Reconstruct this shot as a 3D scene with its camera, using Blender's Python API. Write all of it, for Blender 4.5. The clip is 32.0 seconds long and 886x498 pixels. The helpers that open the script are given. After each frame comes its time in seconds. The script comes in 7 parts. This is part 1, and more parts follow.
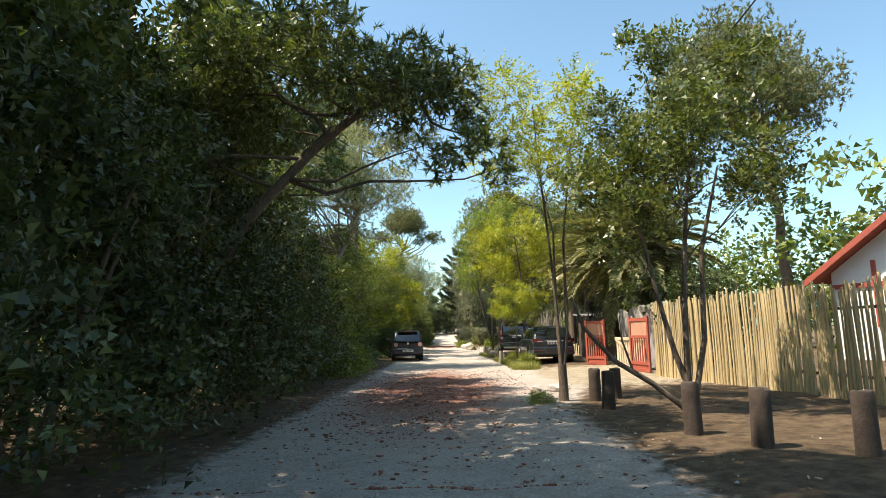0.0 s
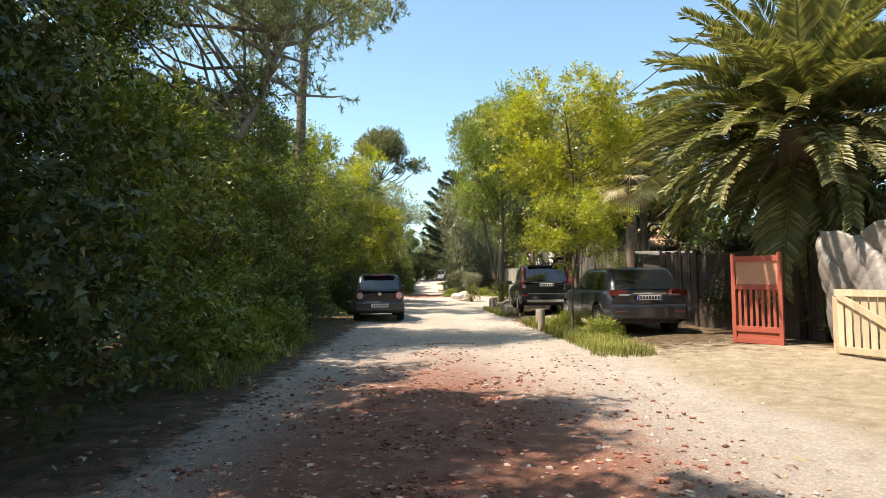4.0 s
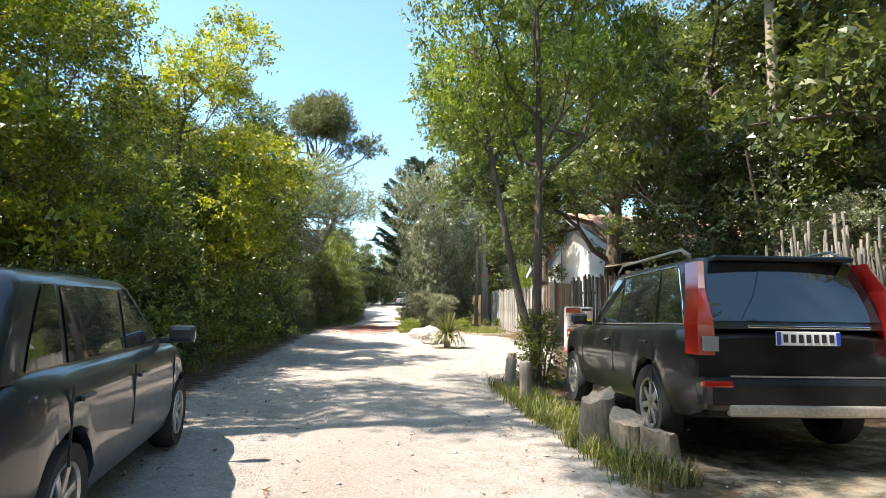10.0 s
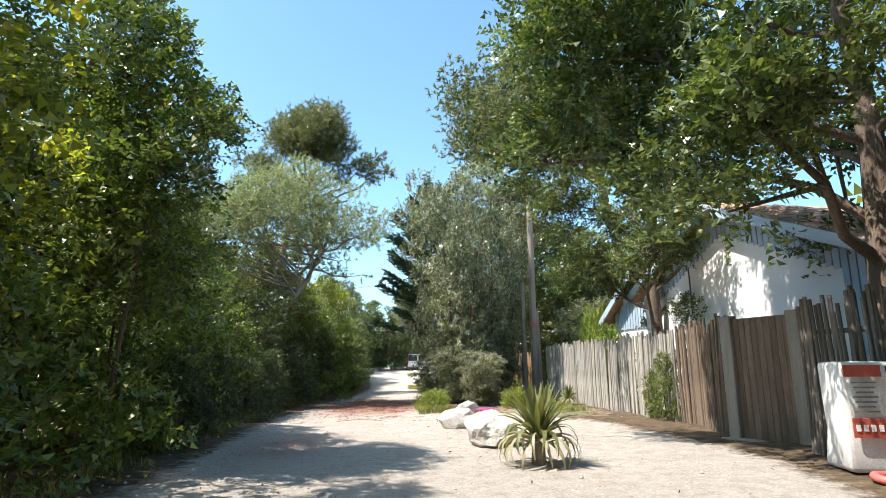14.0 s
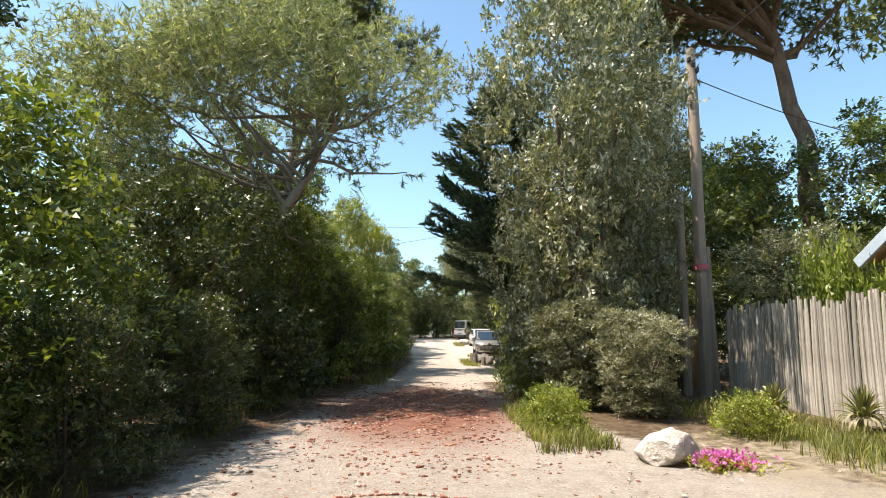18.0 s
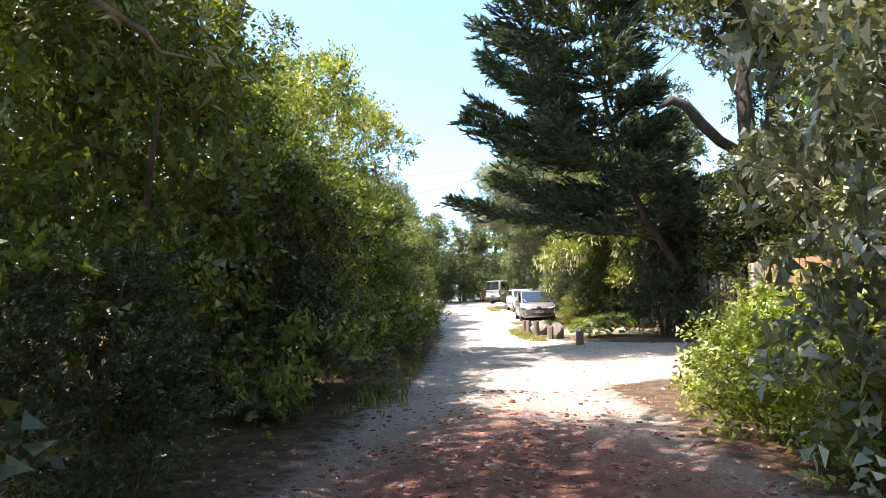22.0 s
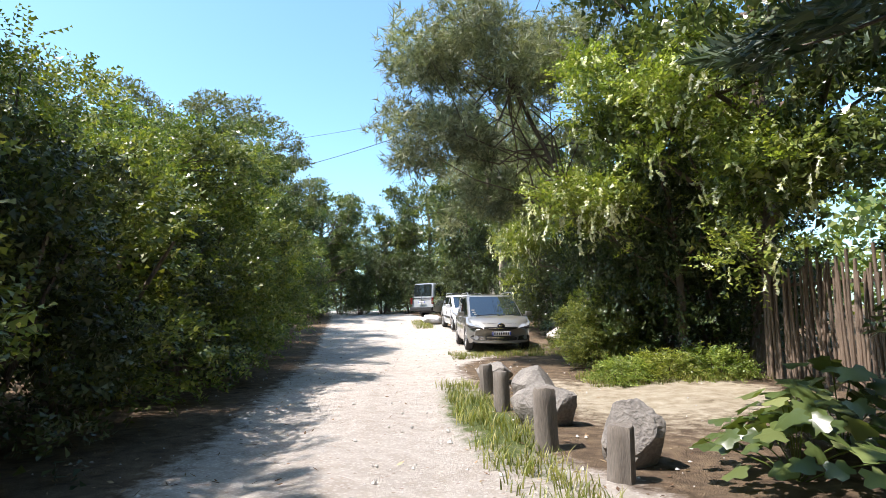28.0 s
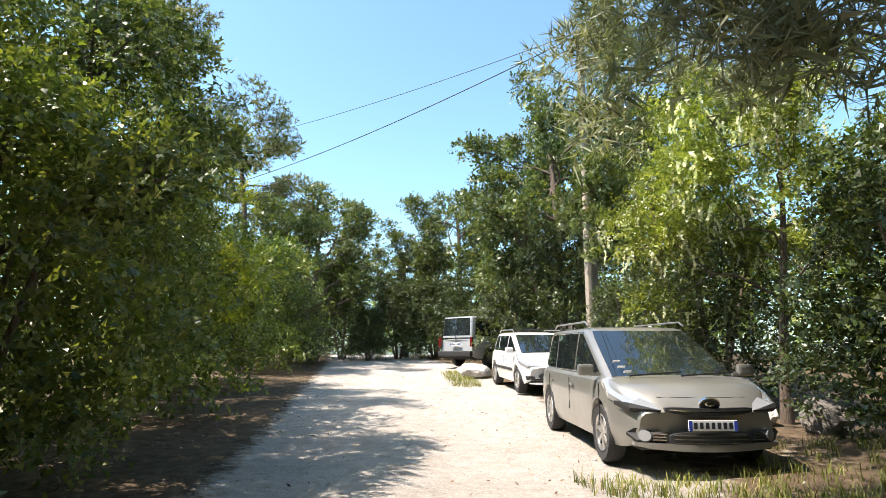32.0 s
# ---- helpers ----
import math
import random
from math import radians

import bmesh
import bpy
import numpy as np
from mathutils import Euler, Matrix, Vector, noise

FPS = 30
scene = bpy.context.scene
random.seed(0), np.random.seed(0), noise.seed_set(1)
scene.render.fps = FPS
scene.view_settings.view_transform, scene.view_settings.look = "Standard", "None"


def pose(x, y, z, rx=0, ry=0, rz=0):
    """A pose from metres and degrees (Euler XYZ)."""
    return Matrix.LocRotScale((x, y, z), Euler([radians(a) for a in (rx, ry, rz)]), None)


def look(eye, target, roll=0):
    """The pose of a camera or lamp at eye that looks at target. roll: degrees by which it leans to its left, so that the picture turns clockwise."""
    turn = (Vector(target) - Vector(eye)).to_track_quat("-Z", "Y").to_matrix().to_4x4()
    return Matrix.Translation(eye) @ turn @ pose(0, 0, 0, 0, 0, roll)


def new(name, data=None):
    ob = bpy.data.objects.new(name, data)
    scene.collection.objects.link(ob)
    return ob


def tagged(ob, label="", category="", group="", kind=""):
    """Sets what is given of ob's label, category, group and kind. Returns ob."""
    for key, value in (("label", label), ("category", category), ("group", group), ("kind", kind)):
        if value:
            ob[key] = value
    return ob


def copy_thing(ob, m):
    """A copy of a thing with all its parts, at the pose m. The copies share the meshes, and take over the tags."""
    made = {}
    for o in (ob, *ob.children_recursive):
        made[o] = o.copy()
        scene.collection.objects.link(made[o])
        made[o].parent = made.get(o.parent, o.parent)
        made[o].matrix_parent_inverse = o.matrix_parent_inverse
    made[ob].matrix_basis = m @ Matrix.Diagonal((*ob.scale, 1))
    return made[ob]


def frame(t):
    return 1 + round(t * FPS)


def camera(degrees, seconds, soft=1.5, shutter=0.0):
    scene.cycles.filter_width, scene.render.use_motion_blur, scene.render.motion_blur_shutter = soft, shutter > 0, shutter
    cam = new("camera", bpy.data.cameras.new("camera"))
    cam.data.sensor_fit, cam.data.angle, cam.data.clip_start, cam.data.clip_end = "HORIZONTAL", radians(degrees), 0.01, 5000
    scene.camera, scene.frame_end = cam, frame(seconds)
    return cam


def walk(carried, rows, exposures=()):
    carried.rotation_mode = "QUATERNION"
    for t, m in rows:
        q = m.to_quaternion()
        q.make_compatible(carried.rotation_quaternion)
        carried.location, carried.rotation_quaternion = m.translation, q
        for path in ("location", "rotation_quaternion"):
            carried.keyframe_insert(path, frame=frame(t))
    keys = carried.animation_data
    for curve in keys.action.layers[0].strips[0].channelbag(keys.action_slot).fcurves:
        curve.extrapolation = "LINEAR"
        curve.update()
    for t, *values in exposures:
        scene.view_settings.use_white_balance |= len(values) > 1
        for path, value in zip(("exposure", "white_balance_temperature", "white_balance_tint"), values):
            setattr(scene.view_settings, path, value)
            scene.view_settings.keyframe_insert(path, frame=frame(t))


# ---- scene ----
# ---- camera ----
cam = camera(73.9, 32.0, 0.75)
PATH = [
    (0.0, pose(-0.000, 0.000, 1.314, 98.14, 1.11, -0.17)),
    (0.5, pose(-0.133, 1.347, 1.294, 96.32, 0.67, 0.07)),
    (1.0, pose(-0.279, 2.693, 1.275, 96.30, 0.54, 0.23)),
    (1.5, pose(-0.414, 4.033, 1.265, 96.54, 0.48, 0.56)),
    (2.0, pose(-0.533, 5.374, 1.277, 97.39, 1.64, 0.98)),
    (2.5, pose(-0.596, 6.715, 1.297, 97.78, 1.00, 0.52)),
    (3.0, pose(-0.595, 8.115, 1.301, 97.65, 1.28, -0.18)),
    (3.5, pose(-0.530, 9.581, 1.290, 95.82, 0.56, -1.41)),
    (4.0, pose(-0.416, 11.097, 1.273, 92.97, 0.49, -2.26)),
    (4.5, pose(-0.281, 12.635, 1.260, 93.43, 0.73, -4.52)),
    (6.5, pose(0.225, 18.551, 1.270, 98.30, -0.86, -5.29)),
    (7.0, pose(0.348, 19.863, 1.278, 99.16, 0.18, -4.10)),
    (7.5, pose(0.377, 21.163, 1.305, 98.30, -0.56, -4.77)),
    (8.0, pose(0.384, 22.390, 1.347, 99.31, -0.32, -5.20)),
    (8.5, pose(0.400, 23.517, 1.349, 100.02, -1.08, -4.71)),
    (9.0, pose(0.465, 24.659, 1.339, 97.16, -1.58, -5.10)),
    (9.5, pose(0.522, 25.778, 1.312, 96.03, -1.19, -5.58)),
    (10.0, pose(0.564, 26.854, 1.292, 95.40, -0.89, -5.87)),
    (10.5, pose(0.586, 27.932, 1.282, 95.51, -0.54, -5.90)),
    (11.0, pose(0.592, 29.023, 1.272, 97.32, 1.13, -5.50)),
    (11.5, pose(0.598, 30.135, 1.250, 98.55, 0.23, -5.82)),
    (12.0, pose(0.634, 31.286, 1.237, 99.42, -1.56, -6.23)),
    (12.5, pose(0.660, 32.515, 1.233, 100.32, -1.08, -6.18)),
    (13.0, pose(0.640, 33.816, 1.245, 101.31, -0.28, -7.69)),
    (13.5, pose(0.607, 35.106, 1.257, 102.23, -0.68, -5.55)),
    (14.0, pose(0.584, 36.374, 1.265, 101.44, 0.55, -4.86)),
    (14.5, pose(0.551, 37.685, 1.281, 100.89, 1.24, -4.52)),
    (15.0, pose(0.536, 38.996, 1.294, 100.96, 1.33, -2.47)),
    (15.5, pose(0.511, 40.302, 1.306, 101.64, 1.98, 3.48)),
    (17.5, pose(0.112, 45.122, 1.362, 100.37, -1.06, -1.96)),
    (18.0, pose(0.028, 46.395, 1.344, 98.38, -0.74, -1.32)),
    (18.5, pose(-0.055, 47.619, 1.338, 97.11, -1.20, -1.91)),
    (19.0, pose(-0.161, 48.805, 1.350, 97.94, -0.59, -1.31)),
    (19.5, pose(-0.259, 49.920, 1.355, 98.83, -0.16, -0.14)),
    (20.0, pose(-0.344, 51.010, 1.343, 98.41, -0.24, 0.73)),
    (20.5, pose(-0.378, 52.114, 1.313, 97.45, -0.02, 1.18)),
    (21.0, pose(-0.424, 53.212, 1.286, 94.96, -0.03, 0.77)),
    (21.5, pose(-0.511, 54.326, 1.274, 94.35, 0.36, 0.89)),
    (22.0, pose(-0.596, 55.437, 1.265, 95.05, 1.25, 0.59)),
    (22.5, pose(-0.634, 56.547, 1.257, 95.71, 0.93, -0.55)),
    (23.0, pose(-0.600, 57.667, 1.251, 96.72, 0.56, -4.51)),
    (23.5, pose(-0.515, 58.789, 1.242, 97.57, 0.07, -7.59)),
    (24.0, pose(-0.370, 59.910, 1.228, 98.39, 0.50, -8.19)),
    (24.5, pose(-0.175, 61.054, 1.215, 98.22, 0.70, -11.27)),
    (26.5, pose(0.634, 65.929, 1.357, 101.27, 0.21, -11.52)),
    (27.0, pose(0.773, 67.221, 1.311, 101.57, 0.33, -9.40)),
    (27.5, pose(0.862, 68.540, 1.258, 98.52, 0.31, -7.14)),
    (28.0, pose(0.879, 69.881, 1.227, 96.05, 0.60, -5.46)),
    (28.5, pose(0.838, 71.203, 1.234, 96.78, 1.79, -3.56)),
    (29.0, pose(0.772, 72.477, 1.280, 101.83, 0.84, -2.31)),
    (29.5, pose(0.720, 73.671, 1.315, 105.40, 0.26, -1.79)),
    (30.0, pose(0.678, 74.880, 1.329, 102.87, 0.13, -2.22)),
    (30.5, pose(0.686, 76.105, 1.333, 100.36, -1.84, -2.54)),
    (31.0, pose(0.706, 77.355, 1.330, 100.20, -1.72, -2.16)),
    (31.5, pose(0.725, 78.625, 1.329, 99.82, -2.05, -4.12)),
    (32.0, pose(0.780, 79.870, 1.322, 100.23, -0.12, -3.98)),
]
EXPOSURE = [(0.0, 0.95, 7500, 14), (1.2, 1.11, 8200, 19), (2.2, 1.19, 9000, 24), (3.0, 1.06, 7500, 18), (4.0, 1.04, 7700, 17), (6.0, 1.14, 6700, 14), (8.0, 1.06, 6300, 13), (10.0, 1.38, 6800, 16), (11.0, 1.66, 6600, 20), (12.0, 1.33, 6200, 14), (13.0, 1.16, 6400, 13), (15.5, 1.14, 6600, 15), (18.0, 1.0, 7300, 18), (19.0, 1.36, 7400, 19), (20.0, 1.31, 7300, 20), (21.0, 1.82, 7100, 23), (22.0, 1.79, 6900, 24), (23.0, 1.34, 6400, 20), (24.0, 1.24, 6300, 19), (27.0, 1.38, 5900, 19), (28.0, 1.18, 6300, 18), (29.0, 1.24, 6500, 19), (30.0, 0.99, 6600, 14), (31.0, 1.11, 6800, 15), (32.0, 1.28, 6800, 16)]
walk(cam, PATH, EXPOSURE)

# ---- world, sun ----
SUN_DIR = Vector((-0.49, -0.10, 0.866)).normalized()
sky_world = bpy.data.worlds.new("sky")
scene.world = sky_world
sky_world.use_nodes = True
wn = sky_world.node_tree
sky = wn.nodes.new("ShaderNodeTexSky")
sky.sky_type = "NISHITA"
sky.sun_disc = False
sky.sun_elevation = math.asin(SUN_DIR.z)
sky.sun_rotation = math.atan2(SUN_DIR.x, SUN_DIR.y)
sky.air_density = 1.0
sky.dust_density = 1.2
sky.ozone_density = 1.0
wn.nodes["Background"].inputs["Strength"].default_value = 0.15
tone = wn.nodes.new("ShaderNodeMix")
tone.data_type, tone.blend_type = "RGBA", "MULTIPLY"
tone.inputs[0].default_value = 1.0
tone.inputs[7].default_value = (0.74, 1.0, 1.02, 1)
wn.links.new(sky.outputs[0], tone.inputs[6])
wn.links.new(tone.outputs[2], wn.nodes["Background"].inputs["Color"])
sun_lamp = bpy.data.lights.new("sun", "SUN")
sun_lamp.energy = 4.6
sun_lamp.angle = radians(0.53)
sun_lamp.color = (1.0, 0.945, 0.86)
sun_ob = new("sun", sun_lamp)
sun_ob.matrix_world = look(SUN_DIR * 60, (0, 0, 0))


# ---- materials ----
def node_set(name):
    m = bpy.data.materials.new(name)
    m.use_nodes = True
    t = m.node_tree
    return m, t, t.nodes["Principled BSDF"], t.nodes["Material Output"]


def add_noise(t, scale, detail=4, rough=0.55, coords=None, dist=0.0):
    n = t.nodes.new("ShaderNodeTexNoise")
    n.inputs["Scale"].default_value = scale
    n.inputs["Detail"].default_value = detail
    n.inputs["Roughness"].default_value = rough
    n.inputs["Distortion"].default_value = dist
    if coords:
        t.links.new(coords, n.inputs["Vector"])
    return n.outputs["Fac"]


def ramp(t, fac, stops):
    r = t.nodes.new("ShaderNodeValToRGB")
    while len(r.color_ramp.elements) < len(stops):
        r.color_ramp.elements.new(0.5)
    for e, (p, c) in zip(r.color_ramp.elements, stops):
        e.position = p
        e.color = (*c, 1) if len(c) == 3 else c
    t.links.new(fac, r.inputs["Fac"])
    return r.outputs["Color"]


def mixc(t, fac, a, b, kind="MIX"):
    n = t.nodes.new("ShaderNodeMix")
    n.data_type = "RGBA"
    n.blend_type = kind
    for v, i in ((fac, 0), (a, 6), (b, 7)):
        if hasattr(v, "links"):
            t.links.new(v, n.inputs[i])
        elif i == 0:
            n.inputs[0].default_value = v
        else:
            n.inputs[i].default_value = (*v, 1)
    return n.outputs[2]


def bump(t, height, strength, dist, bsdf):
    b = t.nodes.new("ShaderNodeBump")
    b.inputs["Strength"].default_value = strength
    b.inputs["Distance"].default_value = dist
    t.links.new(height, b.inputs["Height"])
    t.links.new(b.outputs[0], bsdf.inputs["Normal"])


def coord(t, kind="Object", stretch=None):
    c = t.nodes.new("ShaderNodeTexCoord").outputs[kind]
    if stretch:
        mp = t.nodes.new("ShaderNodeMapping")
        mp.inputs["Scale"].default_value = stretch
        t.links.new(c, mp.inputs["Vector"])
        return mp.outputs[0]
    return c


def surface(name, light, dark, rough=0.7, scale=3.0, fine=40.0, metal=0.0, relief=0.3, depth=0.01, coat=0.0,
            stretch=None, vary=0.0, spec=0.5):
    """A surface with stains at a large scale and grain at a small one."""
    m, t, p, _ = node_set(name)
    c = coord(t, "Object", stretch)
    a = add_noise(t, scale, 5, 0.6, c)
    b = add_noise(t, fine, 3, 0.6, c)
    col = ramp(t, a, [(0.3, dark), (0.7, light)])
    col = mixc(t, 0.35, col, ramp(t, b, [(0.3, tuple(v * 0.6 for v in dark)), (0.7, tuple(min(1, v * 1.15) for v in light))]))
    if vary:
        o = t.nodes.new("ShaderNodeObjectInfo")
        hs = t.nodes.new("ShaderNodeHueSaturation")
        mr = t.nodes.new("ShaderNodeMapRange")
        mr.inputs[3].default_value, mr.inputs[4].default_value = 1 - vary, 1 + vary
        t.links.new(o.outputs["Random"], mr.inputs[0])
        t.links.new(mr.outputs[0], hs.inputs["Value"])
        t.links.new(col, hs.inputs["Color"])
        col = hs.outputs[0]
    t.links.new(col, p.inputs["Base Color"])
    p.inputs["Roughness"].default_value = rough
    p.inputs["Metallic"].default_value = metal
    p.inputs["Coat Weight"].default_value = coat
    p.inputs["Coat Roughness"].default_value = 0.05
    p.inputs["Specular IOR Level"].default_value = spec
    if relief:
        bump(t, b, relief, depth, p)
    return m


def leaf_material(name, stops, through_light=0.35, rough=0.45, spec=0.4):
    """Leaves: each one with its own shade, letting part of the light through."""
    m, t, p, out = node_set(name)
    g = t.nodes.new("ShaderNodeNewGeometry")
    o = t.nodes.new("ShaderNodeObjectInfo")
    col = ramp(t, g.outputs["Random Per Island"], stops)
    big = add_noise(t, 0.9, 2, 0.5, coord(t))
    hs = t.nodes.new("ShaderNodeHueSaturation")
    mr = t.nodes.new("ShaderNodeMapRange")
    mr.inputs[1].default_value, mr.inputs[2].default_value = 0.3, 0.7
    mr.inputs[3].default_value, mr.inputs[4].default_value = 0.62, 1.38
    t.links.new(big, mr.inputs[0])
    hr = t.nodes.new("ShaderNodeMapRange")
    hr.inputs[3].default_value, hr.inputs[4].default_value = 0.485, 0.512
    t.links.new(o.outputs["Random"], hr.inputs[0])
    t.links.new(hr.outputs[0], hs.inputs["Hue"])
    t.links.new(mr.outputs[0], hs.inputs["Value"])
    t.links.new(col, hs.inputs["Color"])
    t.links.new(hs.outputs[0], p.inputs["Base Color"])
    p.inputs["Roughness"].default_value = rough
    p.inputs["Specular IOR Level"].default_value = spec
    tr = t.nodes.new("ShaderNodeBsdfTranslucent")
    bright = mixc(t, 1.0, hs.outputs[0], (1.35, 1.4, 0.55), "MULTIPLY")
    t.links.new(bright, tr.inputs["Color"])
    mx = t.nodes.new("ShaderNodeMixShader")
    mx.inputs[0].default_value = through_light
    t.links.new(p.outputs[0], mx.inputs[1])
    t.links.new(tr.outputs[0], mx.inputs[2])
    t.links.new(mx.outputs[0], out.inputs["Surface"])
    return m


def plain(name, col, rough=0.5, metal=0.0, coat=0.0, spec=0.5):
    m, t, p, _ = node_set(name)
    p.inputs["Base Color"].default_value = (*col, 1)
    p.inputs["Roughness"].default_value = rough
    p.inputs["Metallic"].default_value = metal
    p.inputs["Coat Weight"].default_value = coat
    p.inputs["Coat Roughness"].default_value = 0.03
    p.inputs["Specular IOR Level"].default_value = spec
    return m


def paint(name, col, metal=0.4, dust=(0.42, 0.36, 0.28), dusty=0.25):
    """Car paint under clear lacquer, with a film of road dust."""
    m, t, p, _ = node_set(name)
    c = coord(t)
    a = add_noise(t, 2.2, 5, 0.65, c)
    fl = add_noise(t, 900, 1, 0.5, c)
    col_n = mixc(t, ramp(t, a, [(0.45, (0, 0, 0)), (0.85, (dusty,) * 3)]), col, dust)
    col_n = mixc(t, ramp(t, fl, [(0.4, (0, 0, 0)), (0.7, (0.12,) * 3)]), col_n, tuple(min(1, v * 1.6 + 0.01) for v in col))
    t.links.new(col_n, p.inputs["Base Color"])
    p.inputs["Metallic"].default_value = metal
    t.links.new(ramp(t, a, [(0.3, (0.28,) * 3), (0.8, (0.5,) * 3)]), p.inputs["Roughness"])
    p.inputs["Coat Weight"].default_value = 0.8
    p.inputs["Coat Roughness"].default_value = 0.06
    return m


def ground_material():
    """Pale sand and gravel lane, red brick rubble worn into it, litter and grass beside it."""
    m, t, p, _ = node_set("ground")
    c = coord(t)
    big = add_noise(t, 0.7, 5, 0.6, c)
    mid = add_noise(t, 5.0, 5, 0.65, c, 0.4)
    fine = add_noise(t, 55.0, 4, 0.7, c)
    vor = t.nodes.new("ShaderNodeTexVoronoi")
    vor.inputs["Scale"].default_value = 26
    t.links.new(c, vor.inputs["Vector"])
    sand = ramp(t, big, [(0.25, (0.42, 0.365, 0.31)), (0.55, (0.62, 0.575, 0.515)), (0.8, (0.71, 0.67, 0.615))])
    sand = mixc(t, 0.55, sand, ramp(t, mid, [(0.3, (0.33, 0.27, 0.21)), (0.65, (0.74, 0.69, 0.62))]))
    sand = mixc(t, 0.38, sand, ramp(t, vor.outputs["Distance"], [(0.0, (0.74, 0.70, 0.64)), (0.5, (0.30, 0.245, 0.19))]))
    chips = t.nodes.new("ShaderNodeTexVoronoi")
    chips.inputs["Scale"].default_value = 11
    t.links.new(c, chips.inputs["Vector"])
    sand = mixc(t, ramp(t, chips.outputs["Distance"], [(0.10, (0.6,) * 3), (0.2, (0, 0, 0))]), sand, ramp(t, chips.outputs["Color"], [(0.2, (0.17, 0.12, 0.08)), (0.55, (0.40, 0.26, 0.19)), (0.8, (0.62, 0.57, 0.5))]))
    red = ramp(t, mid, [(0.3, (0.20, 0.085, 0.06)), (0.6, (0.34, 0.17, 0.12)), (0.8, (0.50, 0.36, 0.29))])
    litter = ramp(t, mid, [(0.3, (0.07, 0.05, 0.033)), (0.55, (0.17, 0.12, 0.075)), (0.8, (0.27, 0.20, 0.12))])
    straw = ramp(t, mid, [(0.3, (0.29, 0.235, 0.15)), (0.7, (0.52, 0.45, 0.34))])
    grass = ramp(t, fine, [(0.3, (0.05, 0.07, 0.02)), (0.7, (0.16, 0.19, 0.06))])
    col = litter
    for attr, layer, lo, hi in (("road", sand, 0.3, 0.62), ("rubble", red, 0.28, 0.72), ("straw", straw, 0.35, 0.65), ("grass", grass, 0.4, 0.65)):
        a = t.nodes.new("ShaderNodeAttribute")
        a.attribute_name = attr
        mth = t.nodes.new("ShaderNodeMath")
        mth.operation = "ADD"
        ms = t.nodes.new("ShaderNodeMath")
        ms.operation = "MULTIPLY_ADD"
        t.links.new(mid, ms.inputs[0])
        ms.inputs[1].default_value, ms.inputs[2].default_value = 0.9, -0.9 if attr == "rubble" else -0.6
        mf = t.nodes.new("ShaderNodeMath")
        mf.operation = "MULTIPLY_ADD"
        t.links.new(fine, mf.inputs[0])
        mf.inputs[1].default_value = 0.9 if attr == "rubble" else 0.3
        t.links.new(ms.outputs[0], mf.inputs[2])
        t.links.new(a.outputs["Fac"], mth.inputs[0])
        t.links.new(mf.outputs[0], mth.inputs[1])
        col = mixc(t, ramp(t, mth.outputs[0], [(lo, (0, 0, 0)), (hi, (1, 1, 1))]), col, layer)
    t.links.new(col, p.inputs["Base Color"])
    p.inputs["Roughness"].default_value = 0.95
    p.inputs["Specular IOR Level"].default_value = 0.2
    add = t.nodes.new("ShaderNodeMath")
    add.operation = "ADD"
    t.links.new(mid, add.inputs[0])
    t.links.new(fine, add.inputs[1])
    bump(t, add.outputs[0], 1.0, 0.045, p)
    return m


GROUND = ground_material()
L_LIGHT = leaf_material("robinia_leaf", [(0.0, (0.150, 0.195, 0.026)), (0.5, (0.270, 0.305, 0.036)), (1.0, (0.430, 0.420, 0.075))], 0.42, 0.4, 0.5)
L_MAPLE = leaf_material("maple_leaf", [(0.0, (0.135, 0.182, 0.024)), (0.5, (0.255, 0.295, 0.034)), (1.0, (0.410, 0.395, 0.055))], 0.42, 0.4, 0.5)
L_MID = leaf_material("hedge_leaf", [(0.0, (0.070, 0.105, 0.025)), (0.55, (0.130, 0.175, 0.038)), (1.0, (0.280, 0.295, 0.080))], 0.33, 0.38, 0.5)
L_ACACIA = leaf_material("acacia_leaf", [(0.0, (0.105, 0.150, 0.028)), (0.5, (0.185, 0.235, 0.042)), (1.0, (0.340, 0.365, 0.090))], 0.36, 0.4, 0.5)
L_NEEDLE = leaf_material("long_needle", [(0.0, (0.115, 0.130, 0.070)), (0.5, (0.205, 0.220, 0.130)), (1.0, (0.370, 0.370, 0.255))], 0.25, 0.5)
L_LAUREL = leaf_material("laurel_leaf", [(0.0, (0.030, 0.046, 0.016)), (0.6, (0.060, 0.082, 0.025)), (1.0, (0.130, 0.150, 0.055))], 0.2, 0.36, 0.45)
L_DARK = leaf_material("oak_leaf", [(0.0, (0.056, 0.084, 0.026)), (0.6, (0.104, 0.138, 0.040)), (1.0, (0.235, 0.255, 0.095))], 0.27, 0.34, 0.55)
L_GREY = leaf_material("oleaster_leaf", [(0.0, (0.10, 0.115, 0.062)), (0.55, (0.19, 0.205, 0.125)), (1.0, (0.46, 0.46, 0.35))], 0.25, 0.36, 0.6)
L_PINE = leaf_material("pine_needle", [(0.0, (0.084, 0.105, 0.042)), (0.6, (0.154, 0.175, 0.077)), (1.0, (0.266, 0.252, 0.126))], 0.25, 0.5)
L_FEATHER = leaf_material("feathery_needle", [(0.0, (0.15, 0.17, 0.095)), (0.6, (0.28, 0.30, 0.18)), (1.0, (0.46, 0.46, 0.32))], 0.36, 0.4)
L_CYP = leaf_material("cypress_spray", [(0.0, (0.030, 0.056, 0.032)), (0.6, (0.058, 0.092, 0.052)), (1.0, (0.120, 0.155, 0.085))], 0.18, 0.5)
